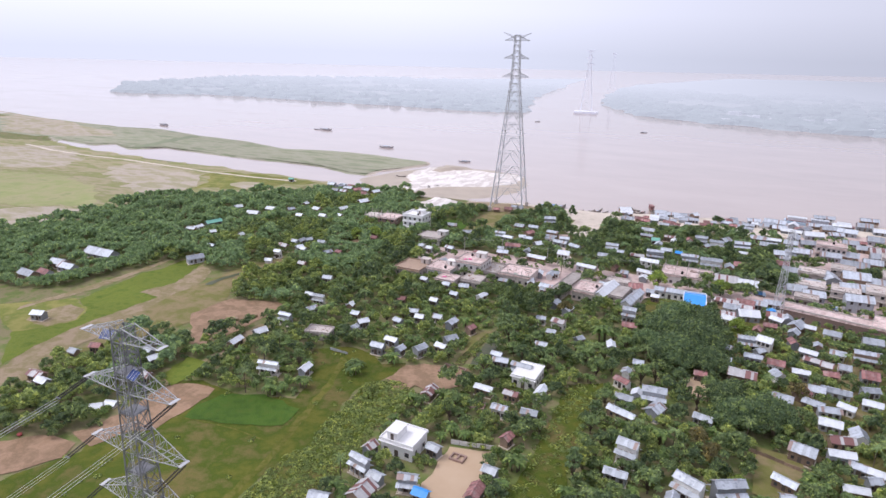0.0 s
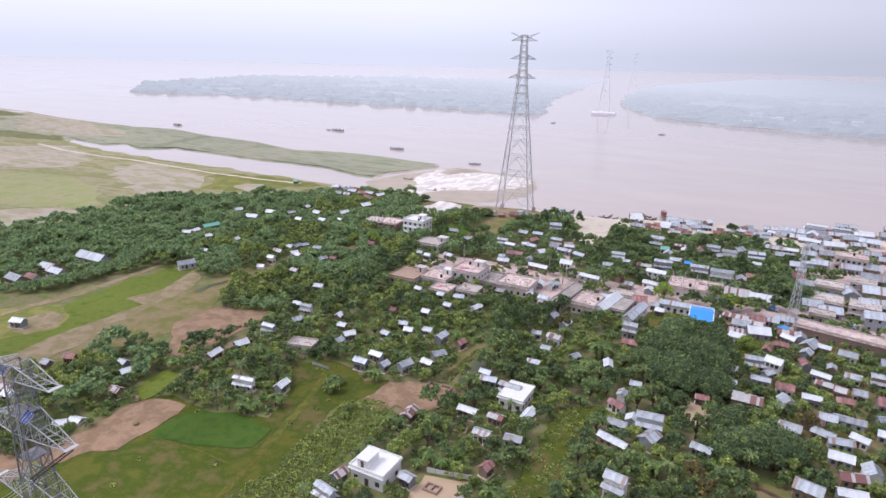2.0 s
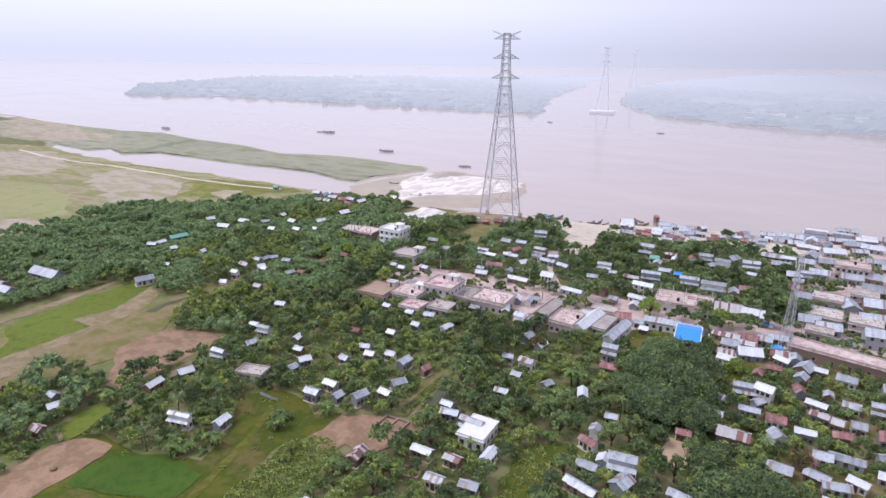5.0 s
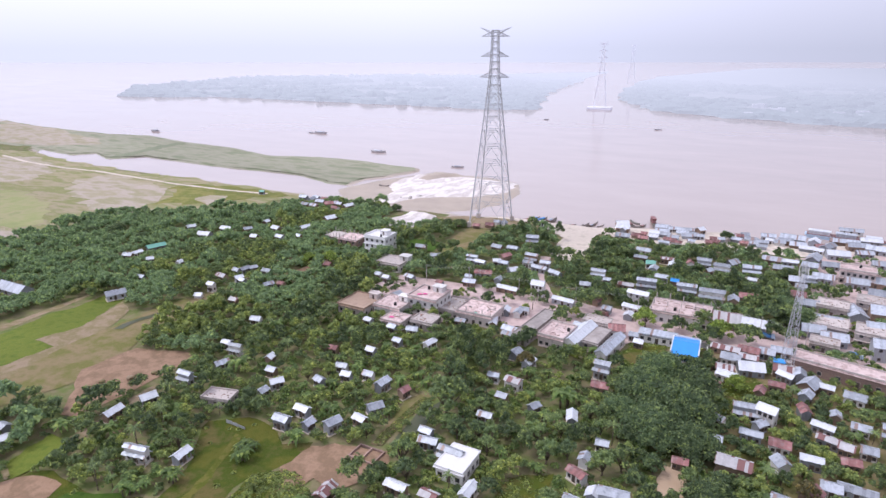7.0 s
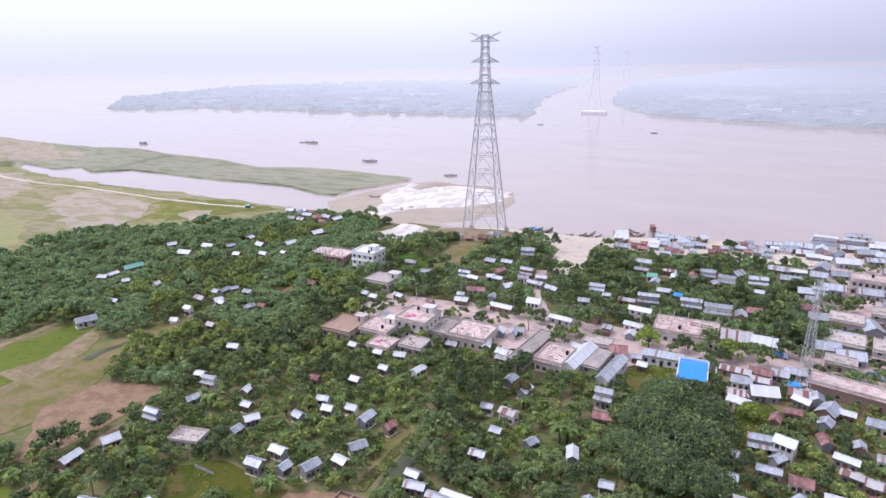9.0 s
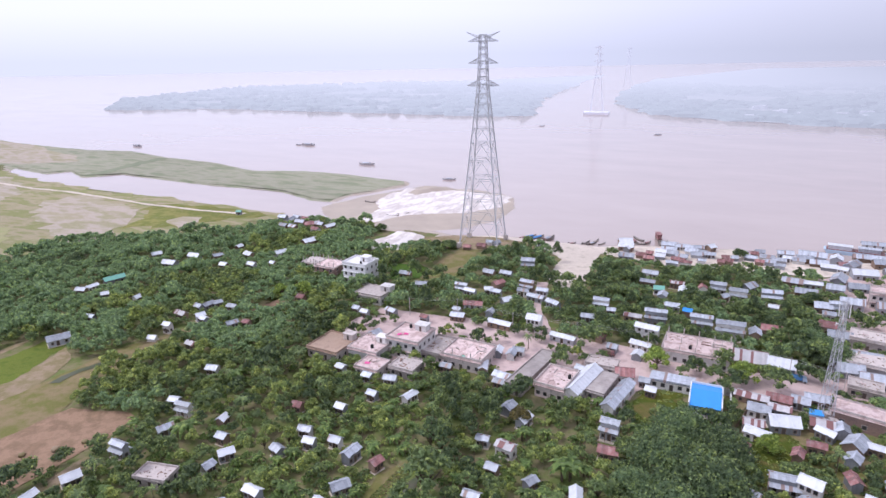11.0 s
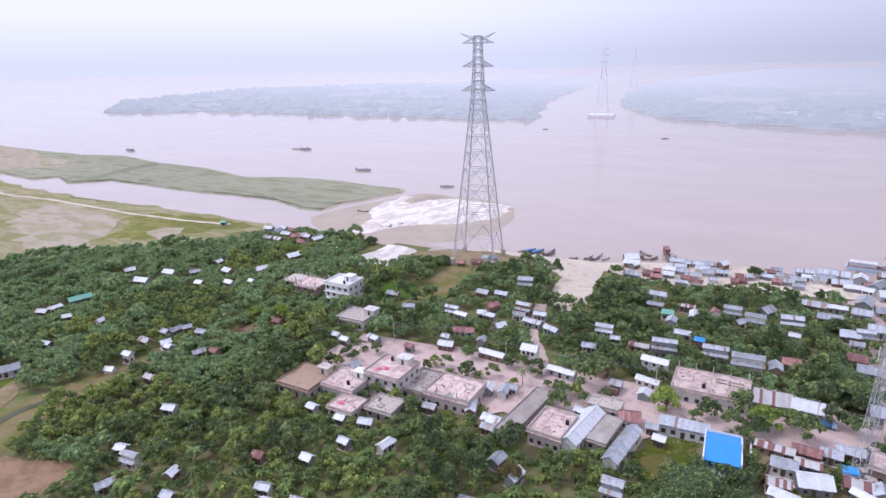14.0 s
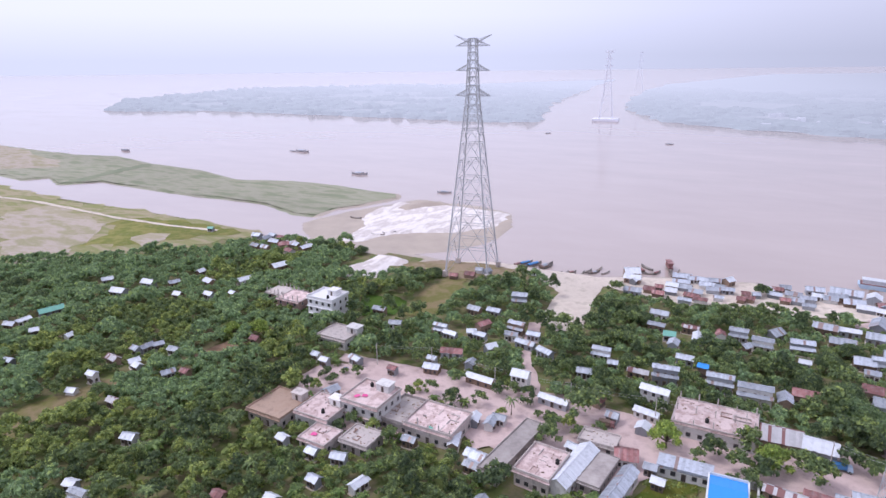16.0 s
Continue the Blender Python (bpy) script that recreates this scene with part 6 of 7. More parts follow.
masonry("flat_roof_house", "white concrete house with a bright flat roof", -72.2, 125.2, 9.5, 8.3, 4.3, 0, "whitewash", "whitewash", 1, 0.5, (-1.5, -1.2, 3, 5), 3)
masonry("flat_roof_house", "white concrete house with a pale flat roof", -55, 176, 7.5, 10, 4.0, 0, "wall_plaster", "whitewash", 1, 0.2, None, 3)
masonry("roofless_house", "grey concrete ruin without a roof", -134.3, 169.9, 9, 5.5, 2.8, 15, "concrete_dark", "concrete", 1, 0.6, None, 3, bands=False, rooms=3)
masonry("school", "long white-walled school wing with grey roof", -24.2, 278.5, 13, 5, 3.4, 3, "wall_plaster", "tin_grey", 1, 0, None, 5, category="school")
masonry("arcade_house", "pale two-storey house with a row of arches", 45.2, 385.7, 14, 9, 7, -3, "concrete", "concrete_pink", 2, 0.7, None, 6)
for bx, by, lx, ly, h in ((32, 318, 12, 10, 4.5), (46, 315, 11, 10, 5), (34, 340, 11, 9, 4.2), (60, 318, 12, 12, 6), (70, 345, 12, 12, 6), (48, 350, 10, 9, 5), (74, 380, 12, 10, 6), (30, 300, 9, 6, 3.6)):
    masonry("shop_house", "grey concrete shop house in the bazaar", bx, by, lx, ly, h, -6, "concrete_dark" if h < 5 else "concrete", "concrete", 2 if h > 4.9 else 1, 0.5, None, 3, rooms=3, category="shop")


def long_roof(x, y, lx, ly, turn, height, mat, label):
    """A long workshop under one low gable of sheets, ridge along its length."""
    tin_root = tin_house(x, y, lx, ly, turn, height, mat, random.Random(label))
    for c in tin_root.children:
        if c.name.startswith("body"):
            c.data.materials[0] = M["wall_plaster"]
    tagged(tin_root, label, "workshop", "workshops")
    return tin_root


long_roof(-49.6, 264.1, 5.8, 20, -8, 4.0, "w", "long white tin-roofed workshop")
long_roof(-37.4, 261.0, 4.6, 19, -8, 3.6, "g", "long grey tin-roofed shed")
long_roof(-39, 276.5, 6.5, 6.5, 15, 3.2, "r", "rust-roofed end of a workshop")


# the school hall under a blue roof
hall = thing("school_hall", pose(-13.2, 269.3, 0, 0, 0, 4) @ Matrix.Diagonal((0.8, 0.82, 0.9, 1)), "school hall with a bright blue tin roof and blue verandah", "school")
g = Geo()
g.box(-4.6, 4.6, -4.5, 6.6, -0.3, 5.2)
part("body", g, M["pale_blue"], hall)
g = Geo()
g.box(-5.0, 5.0, -7.6, -4.52, -0.3, 0.45)
part("verandah_floor", g, M["concrete"], hall)
for s, words in ((0, "south"), (1, "north")):
    g = Geo()
    if s == 0:
        sheets(g, (-5.4, -8.2, 5.0), (5.4, -8.2, 5.0), (5.4, 1.2, 6.7), (-5.4, 1.2, 6.7))
    else:
        sheets(g, (5.4, 7.6, 5.5), (-5.4, 7.6, 5.5), (-5.4, 1.2, 6.7), (5.4, 1.2, 6.7))
    part("roof_slope", g, M["tin_blue"], hall)
for k in range(5):
    g = Geo()
    x = -4.7 + 9.4 * k / 4
    g.box(x - 0.18, x + 0.18, -7.5, -7.14, 0.4, 5.05)
    part("verandah_column", g, M["pale_blue"], hall)
g = Geo()
g.box(-4.9, 4.9, -7.42, -7.3, 0.42, 1.5)
part("railing", g, M["turquoise"], hall)
for x0, x1, y0, y1, z0, z1 in ((-5.9, -5.45, -8.3, 7.8, -0.3, 6.0), (5.45, 5.9, -8.3, 7.8, -0.3, 6.0), (-5.45, 5.45, 7.65, 7.95, -0.3, 6.3)):
    g = Geo()
    g.box(x0, x1, y0, y1, z0, z1)
    part("side_wall", g, M["whitewash"], hall, "white end wall standing past the roof edge")
for k in range(5):
    g = Geo()
    x = -4.7 + 9.4 * k / 4
    g.box(x - 0.9, x + 0.9, -7.46, -7.2, 3.6, 4.5)
    part("fascia_panel", g, M["turquoise"], hall, "turquoise painted panel")
g = Geo()
g.box(-5.0, -1.6, -11.2, -8.4, 2.5, 2.62)
g.box(-4.9, -4.75, -11.1, -10.95, -0.3, 2.5)
g.box(-1.85, -1.7, -11.1, -10.95, -0.3, 2.5)
part("canopy", g, M["tin_white"], hall, "small white tin canopy")
g = Geo()
g.box(-0.6, 3.0, -11.0, -8.4, 2.3, 2.42)
g.box(-0.5, -0.35, -10.9, -10.75, -0.3, 2.3)
g.box(2.75, 2.9, -10.9, -10.75, -0.3, 2.3)
part("canopy", g, M["concrete"], hall, "small grey canopy")
for k in (-3, 0, 3):
    opening(hall, "door" if k == 0 else "window", k, -4.5, 0.4 if k == 0 else 1.4, 1.3, 2.2 if k == 0 else 1.4, "s", "dark", "whitewash")
for k in (-3, 0.5, 4):
    opening(hall, "window", 4.6, k, 1.4, 1.2, 1.4, "e", "dark", "whitewash")
for x, y, lx, ly in ((-13.2, 281, 14, 0.3), (-6.2, 270.5, 0.3, 20)):
    g = Geo()
    g.box(-lx / 2, lx / 2, -ly / 2, ly / 2, -0.3, 2.0)
    g.box(-lx / 2 - 0.08, lx / 2 + 0.08, -ly / 2 - 0.08, ly / 2 + 0.08, 2.0, 2.12)
    tagged(part("boundary_wall", g, M["wall_plaster"], at=pose(x, y, 0, 0, 0, 4)), "plastered wall round the school hall", "wall", "boundary walls")

# ---- trees ----
def ball(rnd):
    while True:
        p = Vector((rnd.uniform(-1, 1), rnd.uniform(-1, 1), rnd.uniform(-1, 1)))
        if 0.05 < p.length < 1:
            return p.normalized()


def leaf(g, p, out, size, rnd, droop=0.25):
    """One small spray of leaves, lying roughly on the surface of its clump and hanging a little."""
    n = (out + ball(rnd) * 0.75).normalized()
    axis = n.cross(ball(rnd))
    if axis.length < 0.05:
        axis = n.cross(Vector((1, 0, 0)))
    axis.normalize()
    side = n.cross(axis)
    low = p + axis * size * 0.62 + Vector((0, 0, -size * droop))
    k = len(g.v)
    g.v += [tuple(low), tuple(p - axis * size * 0.35 + side * size * 0.5), tuple(p - axis * size * 0.35 - side * size * 0.5)]
    g.f.append((k, k + 1, k + 2))


def blob(g, c, r, rnd, flat=0.8):
    """A lumpy shaded core inside a clump of leaves."""
    k = len(g.v)
    n = 5
    for lat in (-0.3, 0.5):
        w = math.sqrt(1 - lat * lat)
        for i in range(n):
            a = 2 * math.pi * (i + 0.5 * (lat > 0)) / n
            q = r * rnd.uniform(0.85, 1.1)
            g.v.append((c.x + q * w * math.cos(a), c.y + q * w * math.sin(a), c.z + q * lat * flat))
    g.v += [(c.x, c.y, c.z - r * flat * 0.8), (c.x, c.y, c.z + r * flat)]
    for i in range(n):
        j = (i + 1) % n
        g.f += [(k + i, k + j, k + n + j, k + n + i), (k + j, k + i, k + 2 * n), (k + n + i, k + n + j, k + 2 * n + 1)]


def broadleaf(seed, height, radius, lobes, leaves, size, low=0.3):
    """Trunk with limbs, and a crown of uneven clumps of leaf sprays."""
    rnd = random.Random(seed)
    trunk, crown = Geo(), Geo()
    fork = Vector((rnd.uniform(-0.2, 0.2), rnd.uniform(-0.2, 0.2), height * low))
    trunk.tube((0, 0, -0.4), fork, 0.045 * height, 0.03 * height, 7)
    total, lobes = lobes * leaves, lobes + 4
    sizes = [rnd.uniform(0.2, 0.46) for _ in range(lobes)]
    for i in range(lobes):
        a = 2 * math.pi * (i * 0.381966 + rnd.uniform(-0.08, 0.08))
        d = radius * math.sqrt((i + 0.4) / lobes) * rnd.uniform(0.6, 1.05)
        r = radius * sizes[i]
        top = height * (1 - 0.45 * (d / radius) ** 2) * rnd.uniform(0.8, 1.04)
        c = Vector((d * math.cos(a), d * math.sin(a), max(top - r * 0.75, height * low * 0.9)))
        trunk.tube(fork, c, 0.02 * height, 0.008 * height, 5)
        blob(crown, c, r * 0.7, rnd)
        for _ in range(int(total * sizes[i] ** 2 / sum(q * q for q in sizes))):
            o = ball(rnd)
            if o.z < -0.3 and rnd.random() < 0.8:
                o.z = -o.z
            far_out = rnd.uniform(0.62, 1.06) if rnd.random() < 0.8 else rnd.uniform(1.0, 1.35)
            leaf(crown, c + Vector((o.x, o.y, o.z * 0.85)) * r * far_out, o, size * rnd.uniform(0.65, 1.3), rnd)
    return trunk, crown


def palm(seed, height, fronds, length):
    rnd = random.Random(seed)
    trunk, crown = Geo(), Geo()
    p = Vector((0, 0, -0.3))
    lean = Vector((rnd.uniform(-0.08, 0.08), rnd.uniform(-0.08, 0.08), 1))
    for i in range(5):
        q = p + lean * (height / 5)
        trunk.tube(p, q, 0.17 - 0.015 * i, 0.155 - 0.015 * i, 7)
        p = q
    for i in range(fronds):
        a = 2 * math.pi * i / fronds * 2.4 + rnd.uniform(-0.2, 0.2)
        way = Vector((math.cos(a), math.sin(a), 0))
        lift = rnd.uniform(-0.1, 0.9)
        prev, n = p, 7
        for k in range(n):
            t = (k + 1) / n
            q = p + way * length * t + Vector((0, 0, length * (lift * t - 0.75 * t * t)))
            side = Vector((-way.y, way.x, 0)) * (0.5 * length * 0.22 * math.sin(math.pi * min(0.97, t * 0.9 + 0.1)) + 0.05)
            for s in (-1, 1):
                kk = len(crown.v)
                drop = Vector((0, 0, -0.22 * length * 0.3))
                crown.v += [tuple(prev), tuple(q), tuple(q.lerp(prev, 0.25) + side * s + drop), tuple(prev.lerp(q, 0.15) + side * s + drop)]
                crown.f.append((kk, kk + 1, kk + 2, kk + 3))
            prev = q
    return trunk, crown


def banana(seed, stems):
    rnd = random.Random(seed)
    trunk, crown = Geo(), Geo()
    for s in range(stems):
        base = Vector((rnd.uniform(-1.3, 1.3), rnd.uniform(-1.3, 1.3), -0.2)) if s else Vector((0, 0, -0.2))
        h = rnd.uniform(2.0, 3.2)
        top = base + Vector((rnd.uniform(-0.2, 0.2), rnd.uniform(-0.2, 0.2), h))
        trunk.tube(base, top, 0.16, 0.10, 6)
        for i in range(8):
            a = 2 * math.pi * i / 8 + rnd.uniform(-0.3, 0.3)
            way = Vector((math.cos(a), math.sin(a), 0))
            length, lift = rnd.uniform(1.6, 2.4), rnd.uniform(0.4, 1.1)
            prev, pw, n = top, 0.06, 5
            for k in range(n):
                t = (k + 1) / n
                q = top + way * length * t + Vector((0, 0, length * (lift * t - 0.95 * t * t)))
                w = 0.36 * math.sin(math.pi * min(0.96, 0.12 + 0.86 * t)) + 0.03
                sd = Vector((-way.y, way.x, 0))
                kk = len(crown.v)
                crown.v += [tuple(prev - sd * pw), tuple(prev), tuple(prev + sd * pw), tuple(q - sd * w + Vector((0, 0, -0.08))), tuple(q), tuple(q + sd * w + Vector((0, 0, -0.08)))]
                crown.f += [(kk, kk + 1, kk + 4, kk + 3), (kk + 1, kk + 2, kk + 5, kk + 4)]
                prev, pw = q, w
    return trunk, crown


KINDS = {}


def kind(key, made, leafs, label, category, group):
    trunk, crown = made
    KINDS[key] = (trunk.data("trunk", M["bark"], True), crown.data("crown", M[leafs]), label, category, group,
                  max(math.hypot(v[0], v[1]) for v in crown.v), max(v[2] for v in crown.v), crown)


for i in range(5):
    kind("mango%d" % i, broadleaf(20 + i, 5.6 + 0.4 * i, 2.7 + 0.15 * i, 8, 76, 0.58, 0.14), ["leaf_dark", "leaf_mid", "leaf_dark", "leaf_mid", "leaf_mid"][i], "dense dark green broadleaf tree among houses", "tree", "village trees")
for i in range(3):
    kind("light%d" % i, broadleaf(40 + i, 5.0 + 0.4 * i, 2.4, 8, 70, 0.54, 0.14), ["leaf_light", "leaf_mid", "leaf_light"][i], "bright yellow-green leafy tree", "tree", "village trees")
for i in range(2):
    kind("tall%d" % i, broadleaf(50 + i, 8.0 + i, 2.0, 9, 70, 0.52, 0.2), ["leaf_mid", "leaf_dark"][i], "tall narrow leafy green tree", "tree", "village trees")
for i in range(2):
    kind("bush%d" % i, broadleaf(60 + i, 2.4, 1.5, 5, 60, 0.40, 0.15), ["leaf_mid", "leaf_light"][i], "low leafy green bush beside houses", "bush", "bushes")
for i in range(3):
    kind("shrub%d" % i, broadleaf(75 + i, 1.7 + 0.4 * i, 1.5, 3, 40, 0.46, 0.05), ["leaf_mid", "leaf_light", "leaf_banana"][i], "low green undergrowth shrub", "bush", "bushes")
# grove trees with haze-paled leaves, for the far west and north
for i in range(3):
    kind("wood%d" % i, broadleaf(64 + i, 5.4 + 0.5 * i, 2.9, 7, 50, 0.74, 0.14), "leaf_hazed", "leafy green tree in a grove", "tree", "village trees")
kind("rain", broadleaf(70, 11.0, 7.8, 44, 150, 0.62, 0.35), "leaf_dark", "huge spreading dark green tree", "tree", "great shade trees")
kind("lime", broadleaf(71, 6.6, 3.6, 14, 150, 0.46), "leaf_lime", "lime green round-crowned tree by the road", "tree", "roadside trees")
kind("brown", broadleaf(72, 6.4, 2.9, 10, 90, 0.52), "leaf_brown", "sparse tree with browning leaves", "tree", "village trees")
for i in range(2):
    kind("palm%d" % i, palm(80 + i, 6.5 + i, 15, 2.6), "leaf_mid", "slender palm with drooping fronds", "palm", "palms")
for i in range(2):
    kind("banana%d" % i, banana(90 + i, 4), "leaf_banana", "clump of broad-leaved banana plants", "banana plant", "banana clumps")


def plant(key, x, y, scale, turn):
    trunk, crown, label, category, group, r, h, _ = KINDS[key]
    z = float(ground_height(np.array([x]), np.array([y]))[0])
    root = thing("tree" if category in ("tree", "bush") else ("palm_tree" if category == "palm" else "banana_clump"),
                 pose(x, y, z, 0, 0, turn) @ Matrix.Diagonal((scale, scale, scale, 1)), label, category, group)
    part("trunk", trunk, None, root)
    part("crown", crown, None, root)
    return root


# where nothing grows: roofs, fields, roads, sand
WOODS = [(-378, 188), (-366, 215), (-372, 262), (-374, 300), (-352, 312), (-315, 346), (-288, 364), (-292, 396), (-270, 400), (-229, 405), (-216, 392), (-212, 368), (-190, 358),
         (-180, 370), (-168, 392), (-158, 385), (-156, 360), (-150, 328), (-134, 336), (-133, 358), (-140, 392), (-128, 402), (-112, 402), (-98, 390), (-97, 358),
         (-74, 350), (-74, 392), (-78, 402), (-50, 398), (-17, 403), (31, 412), (90, 438), (140, 430), (140, 88), (-30, 96), (-78, 96), (-81, 104), (-79, 115), (-83, 129), (-82, 140), (-86, 154),
         (-95, 160), (-116, 170), (-117, 149), (-109, 128), (-106, 117), (-108, 126), (-134, 123.5), (-140, 124), (-152, 121.5), (-154, 112), (-146, 92), (-145, 60), (-160, 60),
         (-186, 78), (-200, 116), (-192, 128), (-188, 142), (-166, 145), (-162, 178), (-171, 190), (-186, 178), (-192, 186), (-200, 196), (-198, 224), (-204, 244), (-208, 243.5), (-212, 226),
         (-216, 204), (-234, 208), (-246, 208), (-258, 190), (-262, 160), (-270, 150), (-300, 140)]
BARE = [FIELDS[k] for k in ("brush", "yellow_field", "strip_sand", "green_strip", "brown_strip", "dry_strip", "ploughed", "track", "brown_plot", "paddy", "near_field", "left_plot", "sand_plot", "brick_plot", "meadow", "garden",
                            "pond", "verge", "tower_field", "mound", "bare_ground", "beach", "puddle", "tower_ground", "yard", "school_yard", "reddish_yard", "clearing", "dirt_court", "east_court")] + [ROAD] + LANES
blocks = [(x, y, max(a, b), min(a, b), t if a >= b else t + 90, h) for x, y, a, b, t, h, _ in TIN_HOUSES]
for o in list(scene.objects):
    if o.parent is None and o.get("group") in ("masonry buildings", "workshops") or o.name.startswith("school_hall"):
        p = o.matrix_basis.translation
        q = [c for c in o.children if c.name.startswith("body")][0]
        sx = max(v.co.x for v in q.data.vertices) - min(v.co.x for v in q.data.vertices)
        sy = max(v.co.y for v in q.data.vertices) - min(v.co.y for v in q.data.vertices)
        hh = max(v.co.z for v in q.data.vertices)
        blocks.append((p.x, p.y, sx, sy, math.degrees(o.matrix_basis.to_euler().z), hh))
block_data = np.array([(x, y, a / 2, b / 2, radians(t), h) for x, y, a, b, t, h in blocks])
yard = np.stack([4 - block_data[:, 0], 50 - block_data[:, 1]], 1)
far_off = np.hypot(yard[:, 0], yard[:, 1])
yard /= far_off[:, None]
fall = np.clip(92.0 / far_off, 0.2, 0.8)


def free_height(x, y, r):
    """How tall a plant may stand here: nothing inside a house, low ones in the yard on its open side."""
    dx, dy = x - block_data[:, 0], y - block_data[:, 1]
    c, s = np.cos(block_data[:, 4]), np.sin(block_data[:, 4])
    u, v = np.abs(dx * c + dy * s) - block_data[:, 2], np.abs(-dx * s + dy * c) - block_data[:, 3]
    gap = np.hypot(np.maximum(u, 0), np.maximum(v, 0)) + np.minimum(np.maximum(u, v), 0)
    if (gap < 0.45 * r + 0.3).any():
        return 0.0
    along = dx * yard[:, 0] + dy * yard[:, 1]
    across = np.abs(dx * yard[:, 1] - dy * yard[:, 0])
    reach = np.maximum(block_data[:, 2], block_data[:, 3])
    near = (along > 0) & (along < 26) & (across < reach * 0.8 + r * 0.5)
    if near.any():
        return float((block_data[near, 5] * 0.7 + 0.3 + fall[near] * (np.maximum(along[near] - reach[near] * 0.7, 0))).min())
    return 99.0


rnd = random.Random(5)
spots = []
cells = {}


def clear_of(x, y, gap):
    ci, cj = int(x // 10), int(y // 10)
    for i in range(ci - 2, ci + 3):
        for j in range(cj - 2, cj + 3):
            for a, b, r in cells.get((i, j), ()):
                if math.hypot(x - a, y - b) < gap + r:
                    return False
    return True


def keep(x, y, r):
    cells.setdefault((int(x // 10), int(y // 10)), []).append((x, y, r))


def set_tree(key, x, y, s):
    keep(x, y, KINDS[key][5] * s * 0.5)
    spots.append((key, x, y, s, rnd.uniform(0, 360)))


# the great shade trees and the trees that stand out
for x, y, s in ((-17, 247, 0.95), (-6, 243, 0.9), (-20, 232, 1.0), (-8, 226, 1.05), (-14, 213, 0.95), (-3, 212, 0.8), (-24, 219, 0.7), (8, 180, 0.85), (16, 186, 0.8), (4, 192, 0.7), (70, 290, 1.0), (66, 262, 0.9),
                (22, 318, 0.75), (16, 326, 0.8), (14, 338, 0.7), (60, 352, 0.6)):
    set_tree("rain", x, y, s)
for x, y, s in ((-30.7, 288.6, 1.25), (-4, 291.5, 1.2), (4.6, 253.6, 0.9), (9, 150, 0.6), (-187, 289, 1.1), (-195, 284, 1.0)):
    set_tree("lime", x, y, s)
for x, y, s in ((-53.6, 301, 1.0),):
    set_tree("mango1", x, y, s * 1.4)
for x, y, s in ((-15, 428, 0.75), (-13, 431, 0.6)):
    set_tree("mango0", x, y, s * 1.5)
for x, y in ((-2, 164), (2, 158), (-60, 236), (24, 205)):
    set_tree("brown", x, y, 1.0)
# along the main road and behind the shops
for k, (x, y, s) in enumerate(((-18.7, 290, 1.25), (-10.8, 295.6, 1.35), (1.8, 294.6, 1.2), (6.1, 289.5, 1.3), (12.8, 312, 1.6), (13.2, 302.1, 1.35), (17.3, 314, 1.5), (19.2, 299, 1.2), (-55.5, 290, 1.7), (-74, 292.7, 1.0),
                               (-84.3, 292.6, 0.9), (-98.5, 292.5, 0.8), (-67.5, 285.9, 0.55), (-73.9, 259.3, 1.6), (-64.5, 248.5, 1.5), (-35.3, 305.5, 1.0), (-54.3, 343.4, 1.3), (-64.7, 338.3, 1.2), (-48.6, 327.8, 1.3),
                               (-29.4, 355.5, 1.3), (-21.2, 359.5, 1.3), (4, 322, 1.3), (9, 331, 1.5), (13, 347, 1.4), (20, 362, 1.4), (22.5, 309, 1.3), (-104, 283, 0.8), (-124, 300, 1.0), (-118, 298, 0.9))):
    if free_height(x, y, 0.6) > 0:
        set_tree("mango%d" % (k * 3 % 5), x, y, s)
# tall dark trees of the north lanes and the groves beside the river tower
for k, (x, y, s) in enumerate(((-73.1, 362, 0.5), (-69.2, 377.8, 0.6), (-60.3, 375.5, 0.55), (-54.9, 371.7, 0.5), (-65.1, 345, 0.5), (-58.6, 354.1, 0.52), (-46.8, 378, 0.42), (-31.3, 346, 0.5), (-25.2, 355.2, 0.5),
                               (-18.7, 348, 0.5), (-9.9, 350, 0.48), (1.8, 357.1, 0.55), (10.3, 361.7, 0.6), (17.6, 377, 0.5), (12, 343, 0.62), (4, 342, 0.6), (-2, 352, 0.5), (-120.7, 365.8, 0.5), (-66.9, 322, 0.45),
                               (-57.7, 318, 0.45), (-51.3, 332, 0.45), (-44.5, 345, 0.45), (-44.3, 308, 0.4), (-226, 389.4, 0.5), (-241, 394, 0.5), (-216, 397, 0.45), (-171.7, 364.6, 0.5), (-166.4, 378, 0.5),
                               (-160, 383, 0.45), (-176, 350, 0.45), (-330, 272, 0.6), (-322, 262, 0.5), (-338, 262, 0.55), (-304, 269, 0.5), (-287, 246, 0.5))):
    if free_height(x, y, 2.5) > 0 and clear_of(x, y, 1.0):
        set_tree("rain", x, y, s)
# bananas and palms round the near houses
for k, (x, y) in enumerate(((-107.2, 152.4), (-99.5, 165), (-121.5, 129.5), (-117, 137.5), (-124, 131), (-127.5, 129), (-80.1, 145.7), (-73.5, 151.7), (-121.8, 147), (-131, 131), (-134, 128.5))):
    set_tree("banana%d" % (k % 2) if k not in (5, 9, 10) else "palm0", x, y, 1.15 if k not in (5, 9, 10) else 0.6)
# the feathery grove south of the bazaar and the clump on the ploughed field
for k in range(26):
    x, y = rnd.uniform(-87, -64), rnd.uniform(212, 240)
    if free_height(x, y, 2.0) > 7 and clear_of(x, y, 1.2):
        set_tree("tall%d" % (k % 2), x, y, rnd.uniform(0.95, 1.25))
